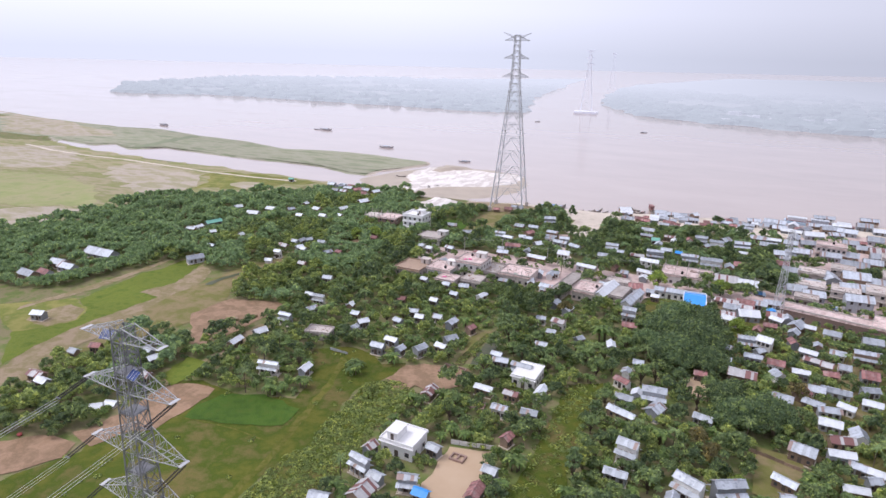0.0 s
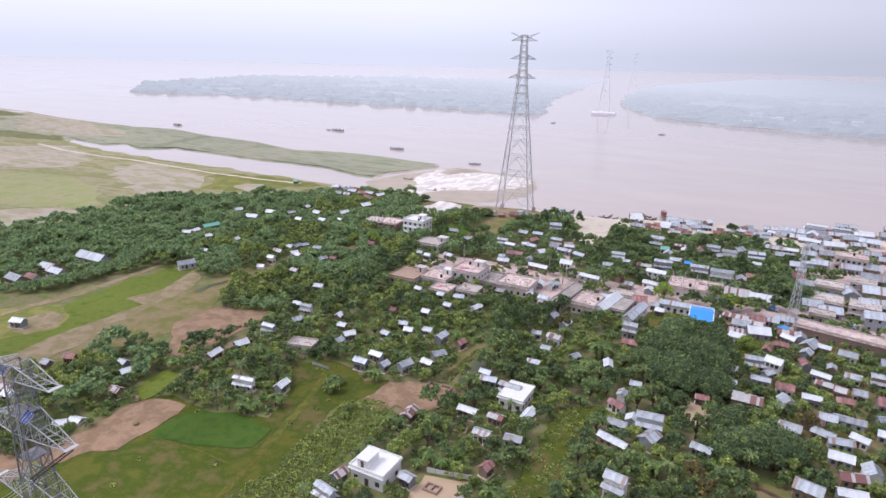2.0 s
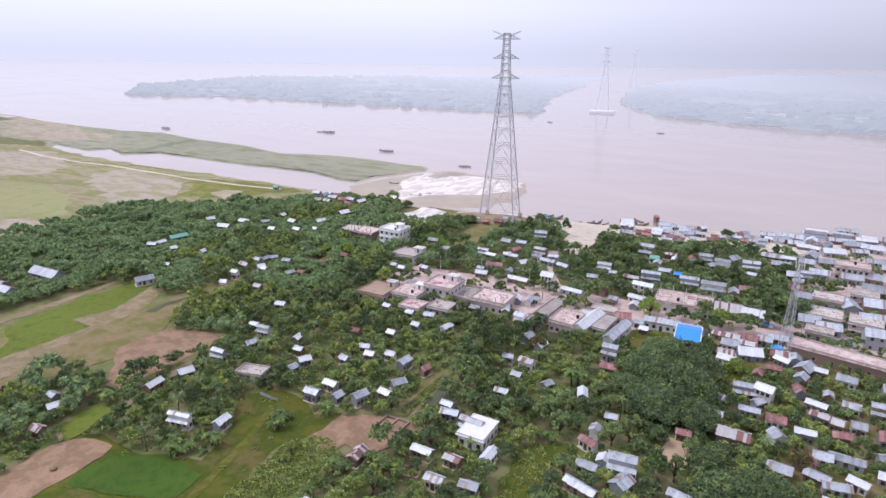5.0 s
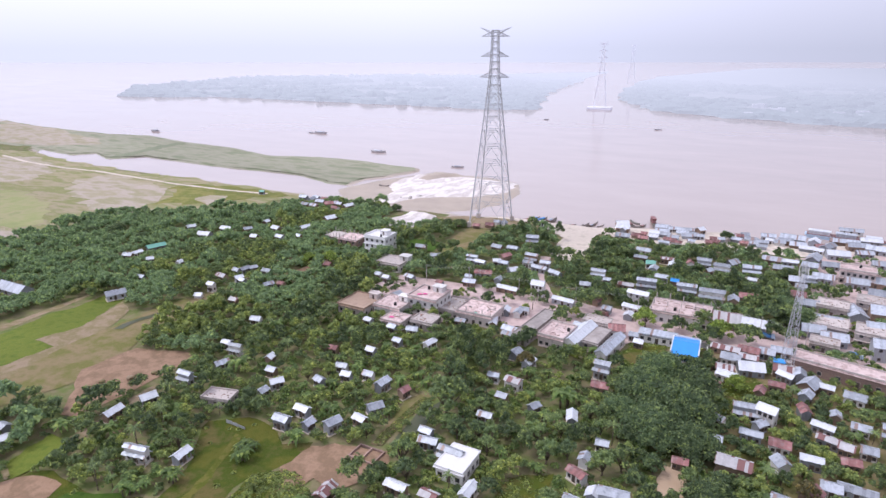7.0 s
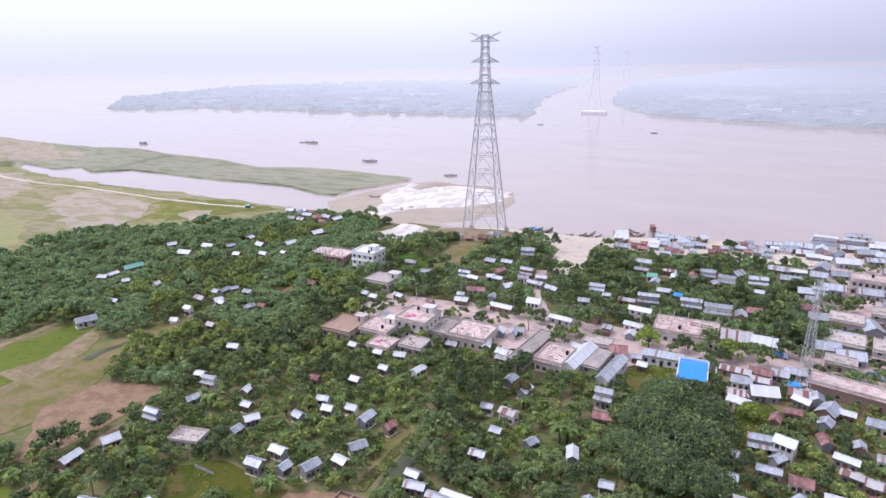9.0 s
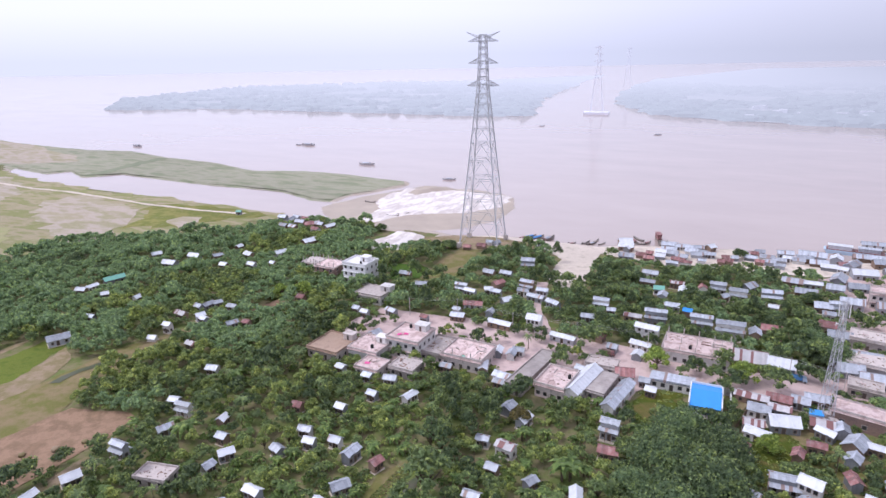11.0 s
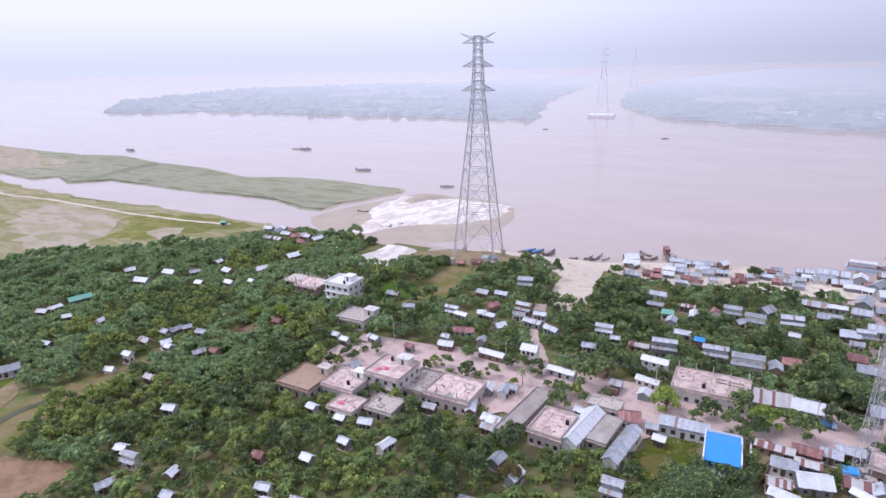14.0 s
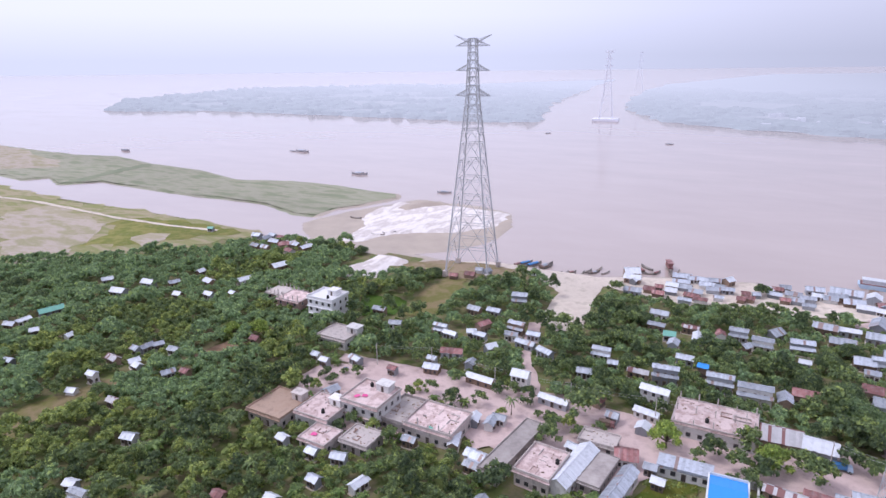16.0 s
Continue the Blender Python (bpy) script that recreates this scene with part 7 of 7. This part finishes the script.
for x, y in ((-182, 136), (-178, 140), (-172, 141), (-169, 138), (-184, 142)):
    set_tree("mango%d" % (abs(int(x)) % 5), x, y, 0.9)
for x, y in ((-110, 155), (-109, 157), (-96, 145), (-97, 147), (-95, 142)):
    set_tree("banana0" if x < -100 else "bush1", x, y, 1.0)
SUNNY = [[(-124, 180), (-124, 202), (-107, 226), (-92, 240), (-75, 207), (-81, 193), (-74, 173), (-96, 168), (-103, 162), (-111, 166)],
         [(-72, 226), (-72, 251), (-55, 266), (-37, 250), (-32, 220), (-42, 207), (-57, 206)], [(-43, 167), (-47, 186), (-38, 194), (-35, 179)]]
SUNNY.append([(-88, 98), (-90, 156), (-72, 153), (-67, 136), (-81, 112), (-80, 98)])
THIN = [(SUNNY[3], 0.6), ([(-202, 114), (-190, 130), (-170, 128), (-158, 122), (-154, 112), (-146, 92), (-145, 58), (-186, 76)], 0.55), (SUNNY[0], 0.65), (SUNNY[1], 0.45), (SUNNY[2], 0.6), (TRODDEN["bazaar_road"], 0.85), (TRODDEN["bazaar"], 0.8), (TRODDEN["hamlet"], 0.12)]
xy = np.array([(rnd.uniform(-378, 115), rnd.uniform(66, 438)) for _ in range(90000)])
ok = inside(WOODS, xy[:, 0], xy[:, 1])
for poly in BARE:
    ok &= border(poly, xy[:, 0], xy[:, 1]) < -0.8
for poly, share in THIN:
    ok &= ~(inside(poly, xy[:, 0], xy[:, 1]) & (np.array([rnd.random() for _ in xy]) < share))
xy = xy[ok]
sun_lit = np.zeros(len(xy), bool)
for poly in SUNNY:
    sun_lit |= inside(poly, xy[:, 0], xy[:, 1])
for (x, y), sunny in zip(xy, sun_lit):
    x, y = float(x), float(y)
    patchy = noise.noise((x * 0.03, y * 0.03, 2))
    west = x < -165
    roll = rnd.random()
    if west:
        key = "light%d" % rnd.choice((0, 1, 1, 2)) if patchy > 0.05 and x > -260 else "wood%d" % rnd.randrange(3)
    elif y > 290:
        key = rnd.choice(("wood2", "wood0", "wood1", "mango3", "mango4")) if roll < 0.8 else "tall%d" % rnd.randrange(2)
    elif roll < 0.14:
        key = "banana%d" % rnd.randrange(2)
    elif roll < 0.18:
        key = "palm%d" % rnd.randrange(2)
    elif roll < 0.26:
        key = "tall%d" % rnd.randrange(2)
    elif roll < 0.47:
        key = "light%d" % rnd.randrange(3)
    elif roll < 0.52:
        key = "bush%d" % rnd.randrange(2)
    else:
        key = "mango%d" % rnd.randrange(5)
    if sunny:
        key = rnd.choice(("banana0", "banana1", "light0", "light1", "light2", "bush1", "bush0", "banana1", "mango3"))
    s = rnd.uniform(0.72, 1.15) * (rnd.uniform(1.3, 1.7) if rnd.random() < (0.3 if west or y > 290 else 0.2) else 1.0)
    r, h = KINDS[key][5] * s, KINDS[key][6] * s
    if not clear_of(x, y, r * 0.3):
        continue
    room = free_height(x, y, r)
    if room < 1.6:
        continue
    if h > room:
        if room < 3.4:
            key, s = rnd.choice(("bush0", "bush1", "bush0", "banana0", "banana1")), 1.0
        r, h = KINDS[key][5], KINDS[key][6]
        s = min(1.0, room / h)
        if s < 0.4:
            continue
        r *= s
    if patchy < (-0.1 if y < 260 else -0.14) and not west and rnd.random() < 0.78:
        continue
    if not clear_of(x, y, r * (0.46 if west else 0.55)):
        continue
    set_tree(key, x, y, s)
# undergrowth between the trees and along the field edges
under = np.array([(rnd.uniform(-200, 75), rnd.uniform(90, 330)) for _ in range(16000)])
ok = inside(WOODS, under[:, 0], under[:, 1])
for poly in BARE:
    ok &= border(poly, under[:, 0], under[:, 1]) < -0.4
ok &= ~inside(TRODDEN["bazaar_road"], under[:, 0], under[:, 1])
grown = 0
for x, y in under[ok]:
    x, y = float(x), float(y)
    if grown >= 2100 or not clear_of(x, y, 0.25):
        continue
    room = free_height(x, y, 1.2)
    if room > 1.0 and noise.noise((x * 0.06, y * 0.06, 9)) > -0.25 and clear_of(x, y, 0.25):
        key = "shrub%d" % rnd.randrange(3)
        s = min(1.2, room / KINDS[key][6]) * rnd.uniform(0.7, 1.0)
        spots.append((key, x, y, s, rnd.uniform(0, 360)))
        keep(x, y, 0.5 * s)
        grown += 1
joined = {}
counted = 0
for key, x, y, s, turn in spots:
    common = KINDS[key][3] in ("tree", "bush")
    single = key in ("lime", "brown") or (key == "rain" and s > 0.62) or (common and "shrub" not in key and 104 < y < 215 and x > -128 and counted < 280) or (not common and "shrub" not in key and y < 300 and x > -140)
    if not single:
        joined.setdefault(KINDS[key][1].materials[0].name, []).append((key, x, y, s, turn))
    else:
        plant(key, x, y, s, turn)
        counted += common
for mat_name, rows in joined.items():
    vs, fs, base = [], [], 0
    for key, x, y, s, turn in rows:
        crown = KINDS[key][7]
        v = np.array(crown.v) * s
        c, sn = math.cos(radians(turn)), math.sin(radians(turn))
        z = float(ground_height(np.array([x]), np.array([y]))[0])
        vs.append(np.stack([x + v[:, 0] * c - v[:, 1] * sn, y + v[:, 0] * sn + v[:, 1] * c, z + v[:, 2]], 1))
        fs += [tuple(i + base for i in f) for f in crown.f]
        base += len(v)
    me = bpy.data.meshes.new("orchard")
    me.from_pydata(np.concatenate(vs).tolist(), [], fs)
    me.materials.append(bpy.data.materials[mat_name])
    tagged(new("orchard", me), "dense orchard canopy of leafy green trees", "trees", kind="stuff")

# vegetable rows of the garden strip
g = Geo()
for row in range(6):
    for k in range(44):
        t = k / 43
        x, y = -81.2 + 0.75 * row + (1.0 - 2.0 * t) * (0.4 - t), 175.5 + 27 * t
        if not inside(FIELDS["garden"], np.array([x]), np.array([y]))[0]:
            continue
        for _ in range(5):
            o = ball(rnd)
            o.z = abs(o.z)
            leaf(g, Vector((x + rnd.uniform(-0.15, 0.15), y, 0.25)) + o * 0.25, o, 0.5, rnd, 0)
tagged(part("vegetable_rows", g, M["leaf_light"]), "rows of green garden vegetables", "vegetables", kind="stuff")

# weeds of the overgrown strip and the field edges
tuft_rows = []
for poly, count in ((FIELDS["brush"], 1500), (FIELDS["meadow"], 260), (FIELDS["clearing"], 90), (FIELDS["yard"], 40), (FIELDS["near_field"], 60)):
    xs, ys = [p[0] for p in poly], [p[1] for p in poly]
    done = 0
    while done < count:
        x, y = rnd.uniform(min(xs), max(xs)), rnd.uniform(min(ys), max(ys))
        done += 1
        if inside(poly, np.array([x]), np.array([y]))[0] and not any(inside(FIELDS[k], np.array([x]), np.array([y]))[0] for k in ("paddy", "brown_plot")):
            tuft_rows.append((x, y, rnd.uniform(0.22, 0.6) * (0.6 if poly is FIELDS["near_field"] else 1.0)))
g = Geo()
for x, y, s in tuft_rows:
    for _ in range(30):
        o = ball(rnd)
        o.z = abs(o.z)
        leaf(g, Vector((x, y, 0.1)) + Vector((o.x, o.y, o.z * 0.45)) * 2.6 * s, o, 0.5, rnd, 0)
tagged(part("weeds", g, M["leaf_light"]), "rank green weeds and grass tussocks", "grass", kind="stuff")

# ---- river craft ----
def boat(x, y, length, turn, label, hull="hull_brown", cabin=0.0, roof=None, name="boat", afloat=True):
    """A country boat: a lofted, upswept hull with a gunwale, thwarts and, on some, a cabin."""
    z = WATER if afloat else float(ground_height(np.array([x]), np.array([y]))[0])
    root = thing(name, pose(x, y, z, 0, 0, turn), label, "boat", "river boats")
    beam, n = length * 0.24, 11
    g = Geo()
    rings = []
    for i in range(n):
        t = -1 + 2 * i / (n - 1)
        w = beam / 2 * max(0.06, (1 - abs(t) ** 2.4))
        rise = 0.10 * length * abs(t) ** 2.6
        top, keel = 0.055 * length + rise, -0.03 * length + rise * 0.8
        k = len(g.v)
        g.v += [(t * length / 2, -w, top), (t * length / 2, -w * 0.72, keel * 0.3), (t * length / 2, 0, keel), (t * length / 2, w * 0.72, keel * 0.3), (t * length / 2, w, top),
                (t * length / 2, w * 0.86, top), (t * length / 2, 0, keel * 0.4 + 0.05), (t * length / 2, -w * 0.86, top)]
        rings.append(k)
    for p, q in zip(rings, rings[1:]):
        for a in range(8):
            b = (a + 1) % 8
            g.f.append((p + a, q + a, q + b, p + b))
    part("hull", g, M[hull], root)
    for t in (-0.35, 0.0, 0.4):
        g = Geo()
        w = beam / 2 * (1 - abs(t) ** 2.4) * 0.9
        g.box(t * length / 2 - 0.12, t * length / 2 + 0.12, -w, w, 0.045 * length, 0.05 * length)
        part("thwart", g, M["wall_wood" if hull != "hull_hazed" else hull], root)
    if cabin:
        cl, cw, h = length * cabin / 2, beam * 0.36, 0.11 * length
        g = Geo()
        g.box(-cl, cl, -cw, cw, 0.03 * length, h)
        part("cabin", g, M["wall_wood" if hull != "hull_hazed" else hull], root)
        g = Geo()
        m = 7
        k = len(g.v)
        for sx in (-cl * 1.08, cl * 1.08):
            for i in range(m):
                a = math.pi * i / (m - 1)
                g.v.append((sx, cw * 1.15 * math.cos(a), h + cw * 0.6 * math.sin(a)))
        for i in range(m - 1):
            g.f.append((k + i, k + i + 1, k + m + i + 1, k + m + i))
        g.f += [tuple(range(k, k + m)), tuple(reversed(range(k + m, k + 2 * m)))]
        part("cabin_roof", g, M[roof or "tin_rust"], root)
    return root


BOATS = [(-134, 427, 9, 70), (-131, 431, 10, 62), (-126, 430, 12, 66), (-119.5, 429.5, 14, 72), (-111, 424, 7, 40), (-106, 426, 7, 85), (-104, 429, 6, 60), (-98, 429.5, 7, 95), (-97, 434, 7, 70),
         (-93.5, 433.5, 7, 55), (-92.5, 440, 7, 80), (-74, 443, 7, 120), (-72, 448, 9, 130), (-70.5, 454, 9, 140), (-67, 446, 8, 30), (-64.5, 448, 7, 70), (-57.5, 449, 8, 110), (-54.5, 454, 7, 95), (-52, 450, 7, 80),
         (-88, 436, 6, 65), (-101, 425, 6, 100)]
rnd = random.Random(31)
for i, (x, y, length, turn) in enumerate(BOATS):
    length *= 1.1
    if i in (1, 2):
        boat(x, y, length, turn, "wooden country boat under a blue awning, moored", cabin=0.5, roof="tarp_blue")
    elif i % 3 == 0:
        boat(x, y, length, turn, "moored dark wooden boat with a low cabin", cabin=0.35, roof=rnd.choice(("tin_rust", "tin_grey")))
    else:
        boat(x, y, length, turn, "open dark wooden country boat moored at the bank")
for x, y, length, turn, words in ((-379, 614, 17, 12, "cargo boat under way on the river"), (-535, 708, 19, 5, "laden sand boat out on the river"), (-549, 706, 9, 10, "small sand boat on the river"),
                                  (-746, 617, 17, 0, "sand dredger boat near the spit"), (-262, 575, 12, 20, "small boat off the sand bank"), (-150, 960, 10, 20, "small boat far out on the river"),
                                  (-330, 1010, 9, 40, "tiny boat far out on the river")):
    boat(x, y, length, turn, words, "hull_hazed", cabin=0.45, roof="tin_grey")
for x, y, turn in ((-232, 448, 40), (-236, 441, 20), (-275, 470, 10)):
    boat(x, y, 9, turn, "beached wooden boat on wet sand", afloat=False)

# the passenger launch with its red upper deck
launch = boat(-60.2, 459, 13, 112, "moored passenger launch with a red upper deck", cabin=0.6, roof="tin_rust", name="passenger_launch")
g = Geo()
g.box(-3.2, 3.2, -1.2, 1.2, 2.3, 4.0)
part("upper_cabin", g, M["tin_rust"], launch)
g = Geo()
g.box(-3.6, 3.6, -1.5, 1.5, 4.0, 4.15)
part("top_deck", g, M["tin_rust"], launch)

# the long blue barge at the ferry landing
barge = thing("ferry_barge", pose(47, 473, WATER, 0, 0, -4), "long blue ferry barge moored at the landing", "barge")
g = Geo()
g.hexa([(-20, -2.6, -0.8), (20, -2.6, -0.8), (20, 2.6, -0.8), (-20, 2.6, -0.8), (-22, -3.2, 2.2), (22, -3.2, 2.2), (22, 3.2, 2.2), (-22, 3.2, 2.2)])
part("hull", g, M["pale_blue"], barge)
g = Geo()
g.box(-21, 21, -3.0, 3.0, 2.205, 2.5)
part("deck", g, M["tin_rust"], barge)
for x0, x1, m in ((-20, -9, "tin_white"), (-6, 4, "tin_grey"), (9, 16, "tin_white")):
    g = Geo()
    g.box(x0, x1, -2, 2, 2.5, 4.4)
    g.box(x0 - 0.4, x1 + 0.4, -2.5, 2.5, 4.4, 4.55)
    part("deck_house", g, M[m], barge)
g = Geo()
g.box(-6, 6, -1.8, 1.8, 0, 0.25)
for sx in (-5.6, 5.6):
    g.box(sx - 0.2, sx + 0.2, -1.6, 1.6, -2.2, 0)
tagged(part("landing_stage", g, M["wall_wood"], at=pose(30, 458, -0.8, 0, 0, 80)), "timber landing stage on posts", "pier")

# ---- roadside: poles, wires, trucks, kiosk ----
POLES = [(-131, 291), (-112, 297.5), (-86, 294), (-61, 296), (-36, 299.5), (-12, 303), (9, 299), (24, 295.5), (46, 302)]
tops = []
for i, (x, y) in enumerate(POLES):
    p = thing("power_pole", pose(x, y, 0, 0, 0, 8), "grey concrete roadside power pole", "utility pole", "power poles")
    g = Geo()
    g.tube((0, 0, -0.5), (0, 0, 9), 0.17, 0.10, 8)
    part("shaft", g, M["concrete"], p)
    g = Geo()
    g.box(-0.05, 0.05, -0.9, 0.9, 8.3, 8.42)
    part("crossarm", g, M["steel_near"], p)
    for s in (-0.8, 0, 0.8):
        g = Geo()
        g.tube((0, s, 8.42), (0, s, 8.65), 0.06, 0.04, 6)
        part("insulator", g, M["insulator"], p)
    tops.append(Vector((x, y, 8.65)))
for a, b in zip(tops, tops[1:]):
    for s in (-0.8, 0.8):
        tagged(sagging_wire("power_line", a + Vector((0, s, 0)), b + Vector((0, s, 0)), 0.7, 0.02, 8), "thin overhead power line along the road", "cable", "power lines")


def truck(x, y, turn, cargo, label):
    root = thing("truck", pose(x, y, 0.45, 0, 0, turn) @ Matrix.Diagonal((0.8, 0.8, 0.8, 1)), label, "truck", "parked trucks")
    g = Geo()
    g.box(-3.0, 1.2, -1.05, 1.05, 0.9, 1.1)
    part("chassis", g, M["wood_dark"], root)
    g = Geo()
    g.box(-3.0, 1.1, -1.1, 1.1, 1.1, 2.6)
    part("load_bed", g, M[cargo], root, "covered load bed")
    g = Geo()
    g.hexa([(1.25, -1.0, 0.6), (3.0, -1.0, 0.6), (3.0, 1.0, 0.6), (1.25, 1.0, 0.6), (1.25, -0.95, 2.4), (2.6, -0.95, 2.4), (2.6, 0.95, 2.4), (1.25, 0.95, 2.4)])
    cab = part("cab", g, M["tin_rust"] if cargo != "tarp_blue" else M["pale_blue"], root)
    g = Geo()
    g.quad((3.0, -0.85, 1.45), (3.0, 0.85, 1.45), (2.68, 0.8, 2.25), (2.68, -0.8, 2.25))
    part("windscreen", g, M["dark"], cab)
    for wx in (-2.2, 2.1):
        for s in (-1, 1):
            g = Geo()
            g.tube((wx, s * 0.8, 0.45), (wx, s * 1.08, 0.45), 0.45, 0.45, 12)
            w = part("wheel", g, M["rubber"], root)
            g = Geo()
            g.tube((wx, s * 1.081, 0.45), (wx, s * 1.1, 0.45), 0.2, 0.18, 8)
            part("rim", g, M["steel"], w)
    return root


for x, y, turn, cargo, words in ((12, 300, 5, "tarp_blue", "small truck with a blue covered bed"), (40, 297, -10, "tarp_blue", "blue covered truck parked by the road"), (55, 292, -8, "tin_rust", "dark truck parked beside the market"),
                                 (-48, 291, 6, "wall_wood", "small brown truck on the road")):
    truck(x, y, turn, cargo, words)

kiosk = thing("mast_cabin", pose(16, 276, 0, 0, 0, 5), "small blue equipment cabin beside the mast", "cabin")
g = Geo()
g.box(-1.6, 1.6, -1.3, 1.3, 0, 3.4)
part("body", g, M["pale_blue"], kiosk)
g = Geo()
g.box(-1.9, 1.9, -1.6, 1.6, 3.4, 3.55)
part("roof_slab", g, M["tin_blue"], kiosk)
opening(kiosk, "door", 0, -1.3, 0.1, 0.9, 2.0, "s", "wood_dark", "whitewash")

# white gatehouse by the landing
gate = thing("landing_gatehouse", pose(-117, 409, 0, 0, 0, 20), "little white gatehouse on the river landing", "hut")
g = Geo()
g.box(-1.8, 1.8, -1.4, 1.4, 0, 3.2)
part("body", g, M["whitewash"], gate)
g = Geo()
g.box(-2.1, 2.1, -1.7, 1.7, 3.2, 3.4)
part("roof_slab", g, M["concrete"], gate)
for k in (-1, 0, 1):
    opening(gate, "door" if k == 0 else "window", k * 1.15, -1.4, 0.2 if k == 0 else 1.1, 0.7, 2.0 if k == 0 else 1.0, "s", "dark", "whitewash")


# ---- small things on plots and roofs ----
def water_tank(x, y, z):
    t = thing("water_tank", pose(x, y, z), "black plastic water tank on a roof", "water tank", "roof water tanks")
    g = Geo()
    g.tube((0, 0, 0), (0, 0, 1.1), 0.55, 0.55, 12)
    g.tube((0, 0, 1.1), (0, 0, 1.35), 0.55, 0.2, 12)
    part("tank_body", g, M["rubber"], t)
    g = Geo()
    g.tube((0, 0, 1.35), (0, 0, 1.45), 0.22, 0.22, 10)
    part("lid", g, M["rubber"], t)


for x, y, z in ((-53.1, 261.3, 4.83), (-115.9, 267.2, 7.63), (-172.8, 315.3, 9.83), (-21.8, 299.6, 5.03), (-122.8, 251.5, 4.73), (46.2, 387.6, 7.23)):
    water_tank(x, y, z)


def foundation(x, y, lx, ly, turn, words):
    root = thing("brick_foundation", pose(x, y, 0.1, 0, 0, turn), words, "foundation", "brick foundations")
    for x0, x1, y0, y1 in ((-lx / 2, lx / 2, -ly / 2, -ly / 2 + 0.4), (-lx / 2, lx / 2, ly / 2 - 0.4, ly / 2), (-lx / 2, -lx / 2 + 0.4, -ly / 2 + 0.4, ly / 2 - 0.4),
                           (lx / 2 - 0.4, lx / 2, -ly / 2 + 0.4, ly / 2 - 0.4), (-0.2, 0.2, -ly / 2 + 0.4, ly / 2 - 0.4)):
        g = Geo()
        g.box(x0, x1, y0, y1, -0.2, 0.75)
        part("brick_course", g, M["wall_brick"], root)


foundation(-79.5, 170, 8, 6, 0, "low red brick foundation of a new house")
foundation(-63.5, 154, 5, 4, 10, "half-built red brick room with no roof")
foundation(-57.5, 128, 4, 3, 0, "small brick outline on a sand plot")


def fence(x0, y0, x1, y1, h, mat, words):
    a, b = Vector((x0, y0, 0)), Vector((x1, y1, 0))
    n = max(2, int((b - a).length / 2.2))
    root = thing("fence", pose(x0, y0, 0.1), words, "fence", "yard fences")
    d = (b - a)
    turn = math.degrees(math.atan2(d.y, d.x))
    for i in range(n + 1):
        p = d * (i / n)
        g = Geo()
        g.tube((p.x, p.y, -0.3), (p.x, p.y, h + 0.15), 0.06, 0.05, 6)
        part("post", g, M["wall_wood"], root)
        if i < n:
            g = Geo()
            g.box(0.06, d.length / n - 0.06, -0.03, 0.03, 0.1, h - 0.08 * (i % 3))
            part("panel", g, M[mat], root, at=pose(p.x, p.y, 0, 0, 0, turn))


for row in ((-62, 133, -50.5, 136, 1.6, "wall_plaster", "pale bamboo fence round the sand plot"), (-50.5, 136, -46, 112, 1.4, "wall_wood", "weathered fence beside the sand plot"),
            (-124.5, 163, -117, 163, 1.2, "wall_tin", "low pale tin fence at a field edge"), (8, 170, 24, 165, 1.4, "wall_wood", "brown fence round an earth court"),
            (-36, 252, -36, 262, 1.5, "wall_tin", "grey tin fence by the school yard"), (-4, 262, 0, 282, 1.6, "wall_wood", "woven fence round a dusty yard")):
    fence(*row)
for x, y, z, turn, m, words in ((-114.4, 261.3, 7.66, 20, "pink_cloth", "bright pink cloth drying on a roof"), (-116.4, 260, 7.66, 50, "pink_cloth", "small pink cloth drying on a roof"),
                                (-139, 283, 0.6, 15, "tarp_blue", "blue tarpaulin over a small store"), (-118.8, 242.7, 3.7, 10, "pink_cloth", "pink cloth spread on a low roof"),
                                (-90.4, 259.4, 4.9, 0, "tin_green", "green plastic sheet on a roof edge")):
    g = Geo()
    k = len(g.v)
    r2 = random.Random(words)
    for i in range(5):
        for j in range(5):
            g.v.append((-0.9 + 0.45 * i, -0.7 + 0.35 * j, 0.08 + r2.uniform(0, 0.3)))
    for i in range(4):
        for j in range(4):
            g.f.append((k + 5 * i + j, k + 5 * i + 5 + j, k + 5 * i + 6 + j, k + 5 * i + j + 1))
    tagged(part("cloth", g, M[m], at=pose(x, y, z, 0, 0, turn)), words, "cloth")
g = Geo()
blob(g, Vector((0, 0, 0.3)), 0.8, random.Random(4), 0.7)
tagged(part("covered_heap", g, M["paint_red"], at=pose(-167, 80.4, 0.1), smooth=True), "small heap under a bright red cover", "heap")

# straw heaps on the tilled plots
for x, y, r in ((-143.7, 109.8, 1.0), (-172, 166, 1.4), (-178, 160, 1.1), (-168, 172, 1.2)):
    g = Geo()
    blob(g, Vector((0, 0, 0.4)), r, random.Random(int(x)), 0.6)
    tagged(part("haystack", g, M["brown_strip"], at=pose(x, y, 0.1), smooth=True), "low brown heap of straw on soil", "straw heap", "straw heaps")
